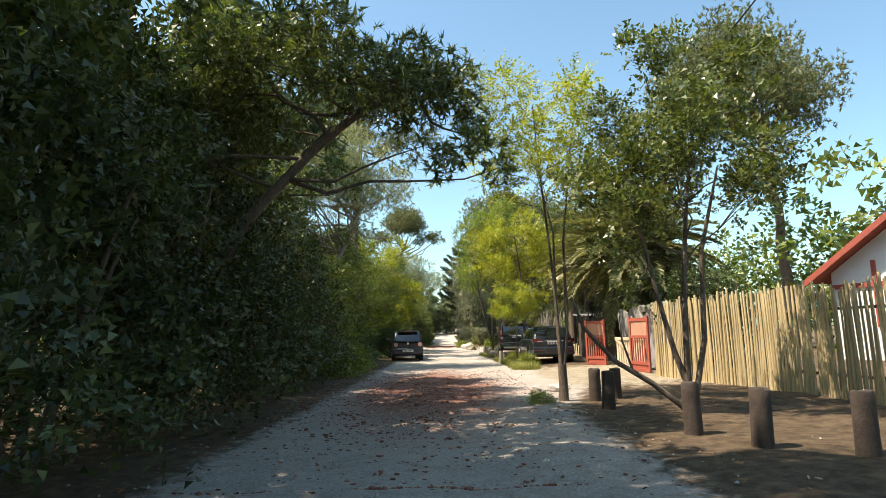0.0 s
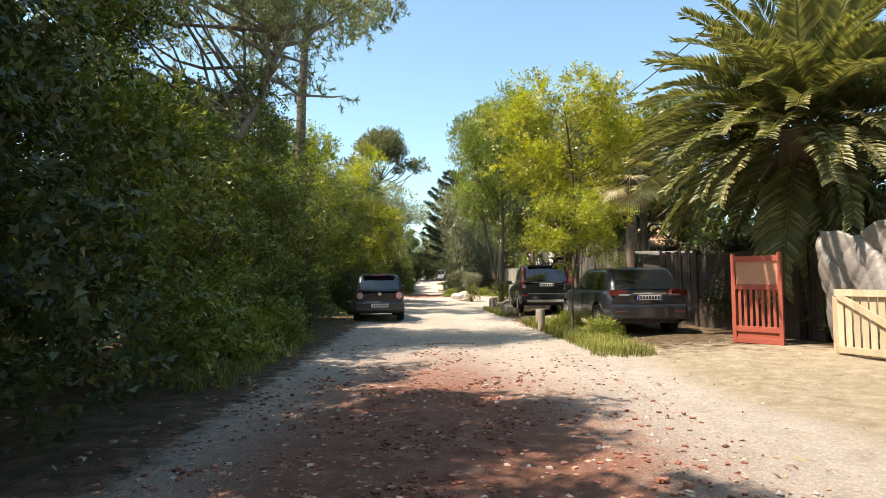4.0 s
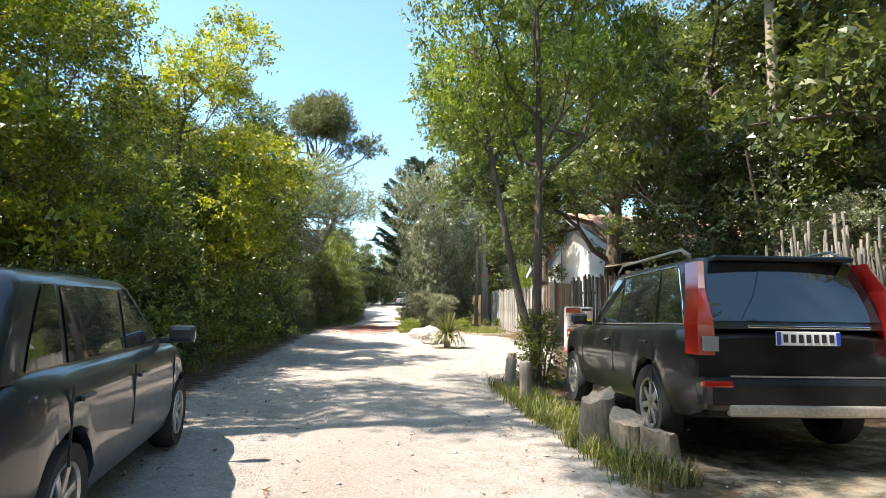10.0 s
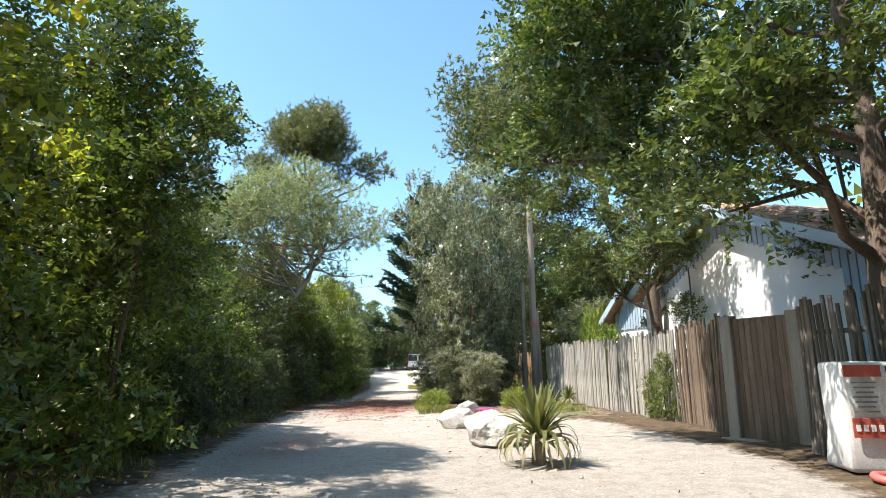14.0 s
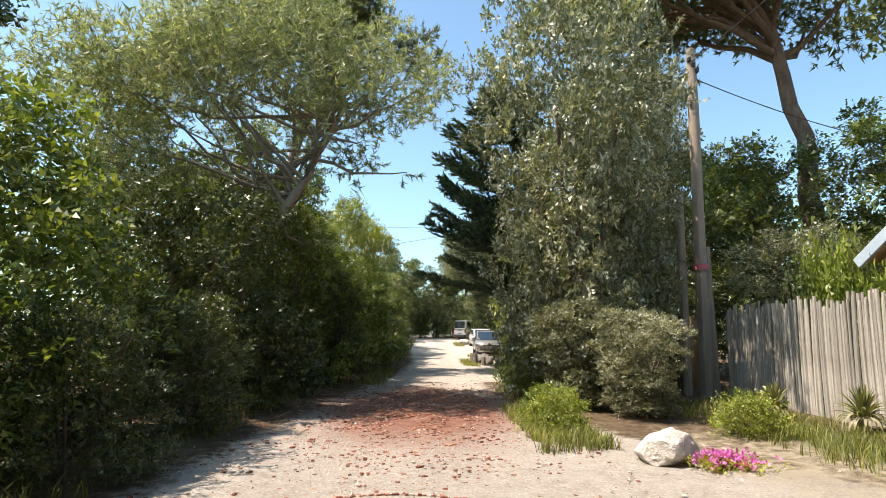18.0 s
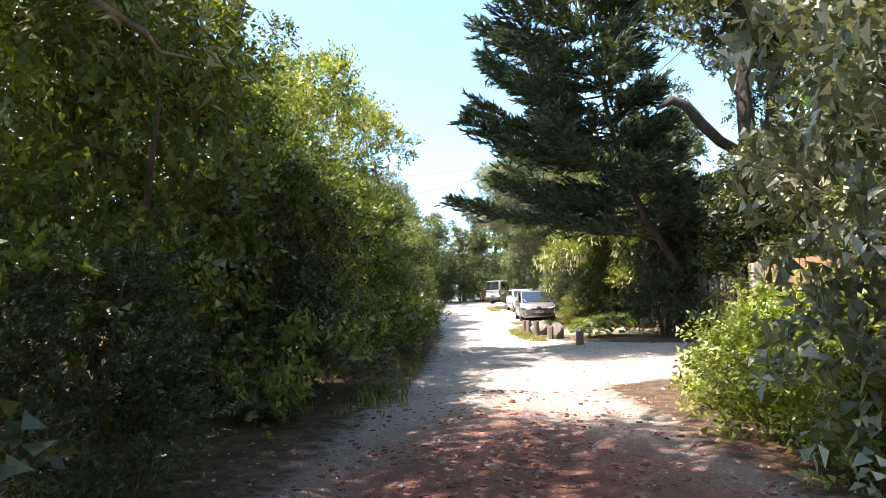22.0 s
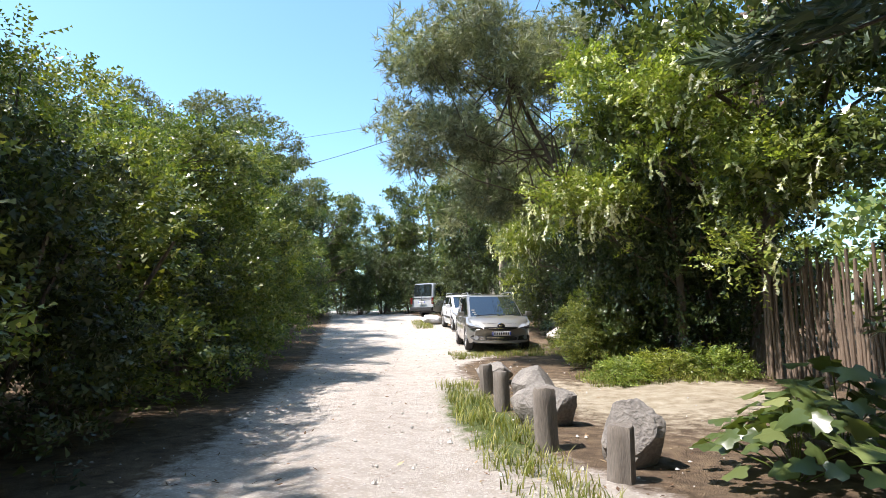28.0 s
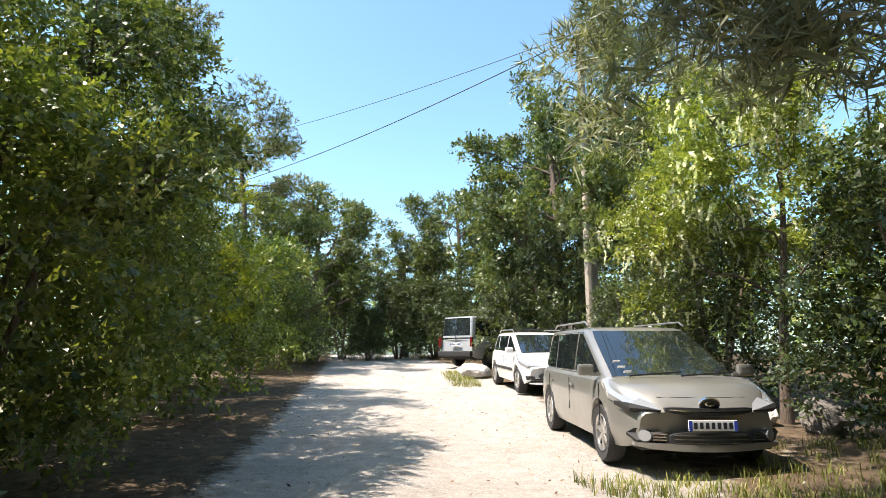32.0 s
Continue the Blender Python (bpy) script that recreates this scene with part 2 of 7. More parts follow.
L_PALM = leaf_material("palm_leaflet", [(0.0, (0.10, 0.12, 0.05)), (0.6, (0.20, 0.205, 0.09)), (1.0, (0.42, 0.38, 0.20))], 0.22, 0.5, 0.35)
L_GRASS = leaf_material("grass_blade", [(0.0, (0.10, 0.13, 0.025)), (0.6, (0.19, 0.20, 0.05)), (1.0, (0.38, 0.33, 0.14))], 0.35)
L_DRY = leaf_material("dry_blade", [(0.0, (0.24, 0.21, 0.12)), (0.6, (0.40, 0.36, 0.22)), (1.0, (0.56, 0.51, 0.36))], 0.15)
L_YUCCA = leaf_material("yucca_blade", [(0.0, (0.10, 0.12, 0.045)), (0.6, (0.20, 0.21, 0.085)), (1.0, (0.42, 0.36, 0.20))], 0.2)
L_FLOWER = leaf_material("white_blossom", [(0.0, (0.70, 0.68, 0.50)), (1.0, (0.88, 0.87, 0.78))], 0.3)
L_PINK = leaf_material("pink_flower", [(0.0, (0.55, 0.10, 0.40)), (1.0, (0.75, 0.25, 0.62))], 0.3)
BARK = surface("bark", (0.20, 0.15, 0.11), (0.07, 0.05, 0.038), 0.95, 6, 45, relief=0.9, depth=0.03, stretch=(1, 1, 0.25))
BARK_DARK = surface("dark_bark", (0.12, 0.09, 0.068), (0.045, 0.033, 0.026), 0.95, 6, 45, relief=0.9, depth=0.03, stretch=(1, 1, 0.25))
BARK_RED = surface("pine_bark", (0.27, 0.17, 0.12), (0.09, 0.055, 0.04), 0.95, 7, 40, relief=0.9, depth=0.03, stretch=(1, 1, 0.3))
BARK_PALE = surface("pale_bark", (0.36, 0.31, 0.24), (0.14, 0.11, 0.085), 0.95, 7, 40, relief=0.7, depth=0.02, stretch=(1, 1, 0.3))
WOOD_GREY = surface("grey_wood", (0.38, 0.34, 0.28), (0.19, 0.165, 0.135), 0.9, 5, 60, relief=0.6, depth=0.008, stretch=(3, 3, 0.3), vary=0.25)
WOOD_SILVER = surface("silver_grey_wood", (0.46, 0.43, 0.38), (0.26, 0.24, 0.205), 0.92, 5, 60, relief=0.6, depth=0.008, stretch=(3, 3, 0.3), vary=0.25)
# Weathered grey wood again, darkened so its colour carries the oak's shade.
WOOD_SHADE = surface("weathered_shaded_wood", (0.215, 0.185, 0.155), (0.10, 0.085, 0.07), 0.92, 5, 60, relief=0.7, depth=0.008, stretch=(3, 3, 0.3), vary=0.3)
WOOD_BROWN = surface("brown_wood", (0.235, 0.170, 0.115), (0.095, 0.068, 0.048), 0.85, 5, 60, relief=0.6, depth=0.008, stretch=(3, 3, 0.3), vary=0.25)
WOOD_PLANK = surface("orange_plank", (0.37, 0.235, 0.12), (0.19, 0.115, 0.06), 0.75, 4, 50, relief=0.4, depth=0.005, stretch=(3, 3, 0.25), vary=0.18)
WOOD_PALE = surface("pale_wood", (0.60, 0.50, 0.35), (0.42, 0.33, 0.21), 0.8, 4, 50, relief=0.4, depth=0.005, stretch=(3, 3, 0.3), vary=0.12)
CANE = surface("cane", (0.62, 0.50, 0.29), (0.37, 0.28, 0.14), 0.6, 4, 40, relief=0.3, depth=0.004, stretch=(3, 3, 0.3), vary=0.22)
RED_PAINT = surface("red_paint", (0.44, 0.105, 0.065), (0.27, 0.06, 0.042), 0.6, 4, 50, relief=0.2, depth=0.003)
TARP = surface("tarpaulin", (0.27, 0.25, 0.23), (0.15, 0.138, 0.128), 0.5, 2, 30, relief=0.25, depth=0.004)
BEIGE_POST = surface("beige_render", (0.52, 0.46, 0.38), (0.36, 0.31, 0.25), 0.9, 3, 50, relief=0.4, depth=0.006)
# Dark wood of bollards and sheds; also stands in for palm and eave shade.
POST_AND_SHADE = surface("dark_post_and_shade", (0.09, 0.065, 0.05), (0.035, 0.026, 0.02), 0.9, 6, 50, relief=0.6, depth=0.008)
ROCK = surface("limestone", (0.66, 0.62, 0.56), (0.32, 0.29, 0.26), 0.95, 4, 30, relief=0.9, depth=0.03)
POLE_WOOD = surface("pole_wood", (0.40, 0.34, 0.27), (0.24, 0.19, 0.15), 0.9, 3, 50, relief=0.5, depth=0.006, stretch=(4, 4, 0.2))
WHITE_WALL = surface("white_render", (0.82, 0.81, 0.79), (0.70, 0.69, 0.67), 0.9, 1.5, 60, relief=0.3, depth=0.005)
BLUE_CLAD = surface("blue_cladding", (0.42, 0.52, 0.60), (0.32, 0.42, 0.50), 0.7, 2, 40, relief=0.2, depth=0.004, vary=0.1)
TILE = surface("roof_tile", (0.50, 0.33, 0.22), (0.30, 0.17, 0.11), 0.9, 5, 40, relief=0.5, depth=0.01, vary=0.25)
TILE_RED = surface("red_tile", (0.40, 0.12, 0.09), (0.24, 0.07, 0.05), 0.9, 5, 40, relief=0.5, depth=0.01, vary=0.2)
GLASS_DARK = plain("car_glass", (0.012, 0.016, 0.018), 0.03, 0, 1.0, 0.6)
RUBBER = surface("rubber", (0.035, 0.034, 0.033), (0.02, 0.02, 0.02), 0.85, 6, 60, relief=0.3, depth=0.004)
TRIM_BLACK = surface("black_plastic", (0.03, 0.03, 0.03), (0.018, 0.018, 0.018), 0.6, 6, 80, relief=0.2, depth=0.002)
ALLOY = surface("alloy", (0.62, 0.61, 0.59), (0.40, 0.38, 0.35), 0.35, 6, 60, metal=0.85, relief=0.05, depth=0.001)
CHROME = plain("chrome", (0.8, 0.8, 0.8), 0.12, 1.0)
LAMP_RED = plain("tail_lamp_red", (0.38, 0.016, 0.012), 0.12, 0, 1.0)
LAMP_DARK = plain("tail_lamp_dark", (0.11, 0.01, 0.009), 0.15, 0, 1.0)
LAMP_CLEAR = plain("lamp_clear", (0.34, 0.35, 0.36), 0.18, 0.3, 1.0)
PLATE_WHITE = plain("plate_white", (0.75, 0.75, 0.73), 0.4)
PLATE_INK = plain("plate_ink", (0.02, 0.02, 0.025), 0.5)
PLATE_BLUE = plain("plate_blue", (0.03, 0.06, 0.35), 0.4)
STICKER = plain("pink_sticker", (0.62, 0.38, 0.36), 0.6)
CABLE = plain("cable_black", (0.02, 0.02, 0.02), 0.6)


# ---- mesh helpers ----
def mesh_np(name, verts, quads, mats=(), smooth=False, index=None):
    """A mesh from arrays of places and four-cornered faces."""
    me = bpy.data.meshes.new(name)
    verts, quads = np.asarray(verts, np.float32), np.asarray(quads, np.int32)
    n, k = quads.shape
    me.vertices.add(len(verts))
    me.vertices.foreach_set("co", verts.ravel())
    me.loops.add(n * k)
    me.loops.foreach_set("vertex_index", quads.ravel())
    me.polygons.add(n)
    me.polygons.foreach_set("loop_start", np.arange(0, n * k, k, dtype=np.int32))
    if index is not None:
        me.polygons.foreach_set("material_index", np.asarray(index, np.int32))
    for m in mats:
        me.materials.append(m)
    me.update(calc_edges=True)
    me.validate()
    me.polygons.foreach_set("use_smooth", np.full(len(me.polygons), smooth))
    return me


def bm_mesh(name, bm, mat, smooth=0.0):
    me = bpy.data.meshes.new(name)
    bmesh.ops.recalc_face_normals(bm, faces=bm.faces[:])
    bm.to_mesh(me)
    bm.free()
    me.materials.append(mat)
    if smooth:
        me.polygons.foreach_set("use_smooth", np.full(len(me.polygons), True))
        me.set_sharp_from_angle(angle=radians(smooth))
    return me


def empty(name, m, label, category, group="", kind=""):
    ob = new(name)
    ob.matrix_basis = m
    return tagged(ob, label, category, group, kind)


def part(name, data, mat, parent, label="", m=None, smooth=0.0):
    """One mesh object under a thing or under a part."""
    if isinstance(data, bmesh.types.BMesh):
        data = bm_mesh(name, data, mat, smooth)
    ob = new(name, data)
    ob.parent = parent
    if m is not None:
        ob.matrix_basis = m
    return tagged(ob, label)


def box(bm, c, s, rot=(0, 0, 0), edge=0.0, taper=1.0):
    """A box at c of size s, turned by rot degrees, its upper end scaled by taper, its edges rounded."""
    r = bmesh.ops.create_cube(bm, size=1.0)
    for v in r["verts"]:
        k = taper if v.co.z > 0 else 1.0
        v.co = Vector((v.co.x * s[0] * k, v.co.y * s[1] * k, v.co.z * s[2]))
    if edge:
        es = list({e for v in r["verts"] for e in v.link_edges})
        b = bmesh.ops.bevel(bm, geom=es, offset=edge, segments=2, affect="EDGES", profile=0.6)
        vs = list({v for f in b["faces"] for v in f.verts} | {v for v in r["verts"] if v.is_valid})
    else:
        vs = r["verts"]
    bmesh.ops.transform(bm, matrix=pose(*c, *rot), verts=vs)
    return vs


def tube_np(points, radii, sides=6):
    """Places and faces of a tube along points."""
    P = np.asarray(points, float)
    R = np.asarray(radii, float)
    d = np.gradient(P, axis=0)
    d /= np.linalg.norm(d, axis=1, keepdims=True) + 1e-9
    ref = np.where(np.abs(d[:, 2:3]) > 0.9, np.array([[1.0, 0, 0]]), np.array([[0, 0, 1.0]]))
    a = np.cross(d, ref)
    a /= np.linalg.norm(a, axis=1, keepdims=True) + 1e-9
    b = np.cross(d, a)
    th = np.arange(sides) * 2 * np.pi / sides
    V = P[:, None] + R[:, None, None] * (np.cos(th)[None, :, None] * a[:, None] + np.sin(th)[None, :, None] * b[:, None])
    V = V.reshape(-1, 3)
    i = np.arange(len(P) - 1)[:, None] * sides
    j = np.arange(sides)[None]
    k = (j + 1) % sides
    Q = np.stack([i + j, i + k, i + sides + k, i + sides + j], -1).reshape(-1, 4)
    return V, Q


def join_np(pieces):
    vs, qs, n = [], [], 0
    for v, q in pieces:
        vs.append(v)
        qs.append(q + n)
        n += len(v)
    return np.concatenate(vs), np.concatenate(qs)


def as_tris(v, q):
    return (v, q) if q.shape[1] == 3 else (v, np.concatenate([q[:, [0, 1, 2]], q[:, [0, 2, 3]]]))


def unit(a):
    return a / (np.linalg.norm(a, axis=-1, keepdims=True) + 1e-9)


def twig_leaves(rng, p, d, length, per, leaf, spread=0.9, flat=0.6, fold=0.15, needle=False, droop=0.0, tri=False):
    """Leaves set along twigs that start at p and run along d. leaf: length and width."""
    n = len(p)
    k = np.arange(per)
    f = (k + 0.6) / per
    L = length * rng.uniform(0.6, 1.25, n)
    pos = p[:, None] + d[:, None] * (L[:, None] * f[None])[..., None]
    pos[..., 2] -= droop * (L[:, None] * f[None]) ** 2
    rnd = rng.normal(size=(n, per, 3))
    if needle:
        axis = unit(d[:, None] * 0.55 + unit(rnd) * spread)
        nrm = unit(np.cross(axis, rng.normal(size=(n, per, 3))))
    else:
        up = unit(np.array([0, 0, 1.0]) * flat + rng.normal(size=(n, 3)) * (1 - flat) * 0.9)
        side = unit(np.cross(d, up))
        s = np.where(k % 2 == 0, 1.0, -1.0)[None, :, None]
        axis = unit(d[:, None] * 0.55 + side[:, None] * s * spread + rnd * 0.22)
        nrm = up[:, None] + rng.normal(size=(n, per, 3)) * 0.35
        nrm = unit(nrm - axis * (nrm * axis).sum(-1, keepdims=True))
    bi = np.cross(axis, nrm)
    sz = rng.uniform(0.7, 1.25, (n, per, 1))
    ll, ww = leaf[0] * sz, leaf[1] * sz * 0.5
    if needle:
        V = np.stack([pos - bi * ww, pos + bi * ww, pos + axis * ll], 2).reshape(-1, 3)
        return V, np.arange(len(V)).reshape(-1, 3)
    mid = pos + axis * ll * 0.45
    if tri:
        V = np.stack([pos - bi * ww * 0.3, pos + axis * ll * 0.5 + bi * ww * 1.35 + nrm * ww * fold, pos + axis * ll - bi * ww * 0.7], 2).reshape(-1, 3)
        return V, np.arange(len(V)).reshape(-1, 3)
    V = np.stack([pos, mid + bi * ww + nrm * ww * fold, pos + axis * ll - nrm * ll * 0.08, mid - bi * ww + nrm * ww * fold], 2).reshape(-1, 3)
    Q = np.arange(len(V)).reshape(-1, 4)
    return V, Q


def clump_twigs(rng, centres, radii, n, shell=0.55, out=0.8, sag=0.0, pad=0.0):
    """Starts and ways of n twigs spread over the outer part of clumps. pad: how many of the lower ones are turned to the upper side."""
    centres, radii = np.asarray(centres, float), np.asarray(radii, float)
    w = (radii.prod(1)) ** (2 / 3)
    i = rng.choice(len(centres), n, p=w / w.sum())
    u = unit(rng.normal(size=(n, 3)))
    u[:, 2] = np.where(rng.uniform(size=n) < pad, np.abs(u[:, 2]), u[:, 2])
    r = shell + (1 - shell) * rng.uniform(size=(n, 1)) ** 0.7
    p = centres[i] + u * radii[i] * r
    d = unit(u * out + rng.normal(size=(n, 3)) * 0.55 + np.array([0, 0, 0.15 - sag]))
    return p, d


def grow(rng, height, r0, limbs, spread, first=0.35, lean=(0, 0), wob=0.25, up=0.5, forks=3, top=True):
    """A trunk with forking limbs: tubes, and the places where foliage sits with how large it is."""
    tubes, tips = [], []
    z = np.linspace(0, 1, 9)
    ph = rng.uniform(0, 6.28, 2)
    tr = np.stack([lean[0] * z ** 1.3 + wob * np.sin(3 * z + ph[0]) * z, lean[1] * z ** 1.3 + wob * np.sin(3.3 * z + ph[1]) * z, height * z], 1)
    tubes.append(tube_np(tr, r0 * (1.15 - 0.85 * z) * np.where(z == 0, 1.25, 1), 8))
    if top:
        tips.append((tr[-1], spread * 0.3))
    for i in range(limbs):
        f = first + (0.97 - first) * (i + rng.uniform(0, 0.8)) / limbs
        base = np.array([np.interp(f, z, tr[:, k]) for k in range(3)])
        az = i * 2.4 + rng.uniform(-0.5, 0.5)
        ln = spread * rng.uniform(0.7, 1.15) * (1.0 - 0.45 * max(0, f - 0.6))
        dr = unit(np.array([math.cos(az), math.sin(az), up * rng.uniform(0.6, 1.4)]))
        s = np.linspace(0, 1, 5)
        pts = base + np.outer(s * ln, dr) + np.outer(s ** 2, np.array([0, 0, 0.12 * ln]))
        pts[1:-1] += rng.normal(size=(3, 3)) * 0.06 * ln
        rb = r0 * 0.42 * (1.1 - f * 0.6)
        tubes.append(tube_np(pts, rb * (1 - 0.75 * s), 5))
        tips.append((pts[-1], ln * 0.34))
        tips.append((pts[3], ln * 0.26))
        for j in range(forks):
            a = pts[2 + j % 2]
            d2 = unit(dr + rng.normal(size=3) * 0.75 + np.array([0, 0, 0.25]))
            l2 = ln * rng.uniform(0.35, 0.6)
            q = a + np.outer(np.linspace(0, 1, 4) * l2, d2)
            tubes.append(tube_np(q, rb * 0.5 * (1 - 0.7 * np.linspace(0, 1, 4)), 4))
            tips.append((q[-1], l2 * 0.5))
    return tubes, tips


def plant(name, label, category, wood, leaf_mats, group=""):
    """A plant thing kept as the pattern for copies: wood and one or more foliage meshes."""
    root = empty(name, Matrix(), label, category, group)
    wood_name, woods_ = wood
    for w in woods_ if isinstance(woods_, list) else [woods_]:
        part(wood_name, w, None, root)
    for nm, me in leaf_mats:
        part(nm, me, None, root)
    return root


# ---- ground ----
def lane_x(y):
    """Middle of the lane."""
    return np.interp(y, [-10, 0, 10, 20, 30, 40, 50, 60, 70, 80, 90, 100, 115, 140], [-0.2, -0.2, -0.4, 0.0, 0.4, 0.4, -0.2, -0.4, 0.6, 0.5, 0.6, 0.2, -0.8, -2.5])


def ground_z(x, y):
    """Height of the ground: level, then rising slowly past the bend."""
    z = np.interp(y, [-1e4, 79, 86, 90, 95, 104, 116, 126, 1e4], [0, 0, 0.02, 0.12, 0.40, 0.85, 1.2, 1.3, 1.3])
    off = np.abs(x - lane_x(y))
    z = z + np.interp(off, [0, 1.6, 3.2, 6, 12, 60], [0, 0.0, 0.03, 0.1, 0.15, 0.2])
    z = z - 0.025 * np.exp(-((off - 0.75) / 0.22) ** 2) + 0.012 * np.exp(-((off - 0.1) / 0.35) ** 2)
    z = z - 0.17 * np.exp(-((x - 4.1) / 1.4) ** 2 - ((y - 35.2) / 1.5) ** 2) - 0.07 * np.exp(-((x - 4.1) / 1.4) ** 2 - ((y - 32.2) / 1.4) ** 2)
    return z + 0.018 * np.sin(x * 2.1 + y * 0.7) * np.sin(y * 1.3 - x) + 0.012 * np.sin(y * 3.7 + x * 1.9)


def gz_at(x, y):
    return float(ground_z(np.float64(x), np.float64(y)))


def build_ground():
    far = np.array([20, 28, 40, 60, 90, 150, 300, 700, 1800])
    xs = np.concatenate([-far[::-1], np.arange(-14, 14.01, 0.28), far])
    ys = np.concatenate([-far[::-1] - 5, np.arange(-14, 128.01, 0.4), far + 130])
    X, Y = np.meshgrid(xs, ys)
    Z = ground_z(X, Y)
    rng = np.random.default_rng(3)
    near = (np.abs(X) < 14) & (Y > -14) & (Y < 128)
    Z = Z + near * rng.normal(size=Z.shape) * 0.007
    V = np.stack([X, Y, Z], -1).reshape(-1, 3)
    nx = len(xs)
    i, j = np.meshgrid(np.arange(len(ys) - 1), np.arange(nx - 1), indexing="ij")
    a = i * nx + j
    Q = np.stack([a, a + 1, a + nx + 1, a + nx], -1).reshape(-1, 4)
    me = mesh_np("ground", V, Q, (GROUND,), True)
    left = np.interp(Y, [-10, 7, 20, 36, 52, 60, 66, 76, 86, 95, 105, 125], [-2.7, -2.6, -2.3, -2.2, -2.5, -1.9, -1.2, -0.9, -1.2, -1.8, -2.4, -4.5])
    right = np.interp(Y, [-10, 5, 10, 15, 20, 24, 30, 36, 40, 44, 50, 55, 60, 64, 66, 70, 72, 75, 83, 86, 95, 105, 125],
                      [2.2, 2.2, 2.2, 3.8, 3.6, 2.6, 2.5, 2.6, 4.6, 5.6, 5.2, 2.6, 1.6, 1.7, 5.6, 6.2, 3.5, 2.3, 2.5, 4.2, 4.0, 3.2, 0.5])
    road = np.clip(np.minimum(X - left, right - X) / 0.9 + 0.35, 0, 1)
    bell = lambda c, w: np.exp(-((Y - c) / w) ** 2)
    rub = (bell(14.5, 6.5) * np.exp(-((X + 0.3) / 2.0) ** 2) * 1.0 + bell(58, 4.5) * np.exp(-((X + 0.1) / 2.0) ** 2) * 1.1
           + bell(47, 3) * np.exp(-((X + 1.2) / 1.3) ** 2) * 0.5 + bell(30, 6) * np.exp(-((X - 0.3) / 1.0) ** 2) * 0.35)
    straw = np.clip((X - 2.3) / 1.2, 0, 1) * np.clip((7 - X) / 1.0, 0, 1) * (bell(17.5, 4.2) * 1.1 + bell(30, 3) * 0.7 + bell(77.8, 2.6) * 0.8 + bell(53, 3) * 0.6 + bell(88, 3) * 0.4)
    gr = (np.exp(-((X - 2.9) / 0.55) ** 2) * (bell(24.5, 4.5) + bell(34.5, 2.5)) * 0.85 + np.exp(-((X - 5.3) / 0.9) ** 2) * bell(54, 4) * 0.7
          + np.exp(-((X - 2.0) / 0.5) ** 2) * (bell(77, 3.5) * 0.9 + bell(56, 3) * 0.8) + np.exp(-((X + 2.9) / 0.5) ** 2) * bell(22, 3) * 0.6
          + np.exp(-((X - 3.6) / 1.6) ** 2) * bell(83.5, 1.8) * 0.25)
    for nm, val in (("road", road), ("rubble", rub), ("straw", straw), ("grass", gr)):
        at = me.attributes.new(nm, "FLOAT", "POINT")
        at.data.foreach_set("value", val.astype(np.float32).ravel())
    tagged(new("ground", me), "pale sandy gravel lane with leaf litter on its verges", "ground", kind="structure")


build_ground()


def build_stones():
    rng = np.random.default_rng(11)
    n = 5200
    y = rng.uniform(2, 100, n)
    x = lane_x(y) + rng.normal(size=n) * 2.0 + 0.4
    s = 0.008 + 0.022 * rng.uniform(size=n) ** 3
    base = np.array([[1, 0, 0], [0, 1, 0], [-1, 0, 0], [0, -1, 0], [0, 0, 0.8], [0, 0, -0.8]], float)
    tri = np.array([[0, 1, 4], [1, 2, 4], [2, 3, 4], [3, 0, 4], [1, 0, 5], [2, 1, 5], [3, 2, 5], [0, 3, 5]])
    z = ground_z(x, y)
    jit = rng.uniform(0.6, 1.3, (n, 6, 3))
    V = base[None] * jit * s[:, None, None] + np.stack([x, y, z + s * 0.2], -1)[:, None]
    Q = (tri[None] + (np.arange(n) * 6)[:, None, None]).reshape(-1, 3)
    me = mesh_np("gravel", V.reshape(-1, 3), Q, (ROCK,))
    tagged(new("gravel", me), "loose pale gravel stones lying on the lane", "gravel", kind="stuff")


build_stones()


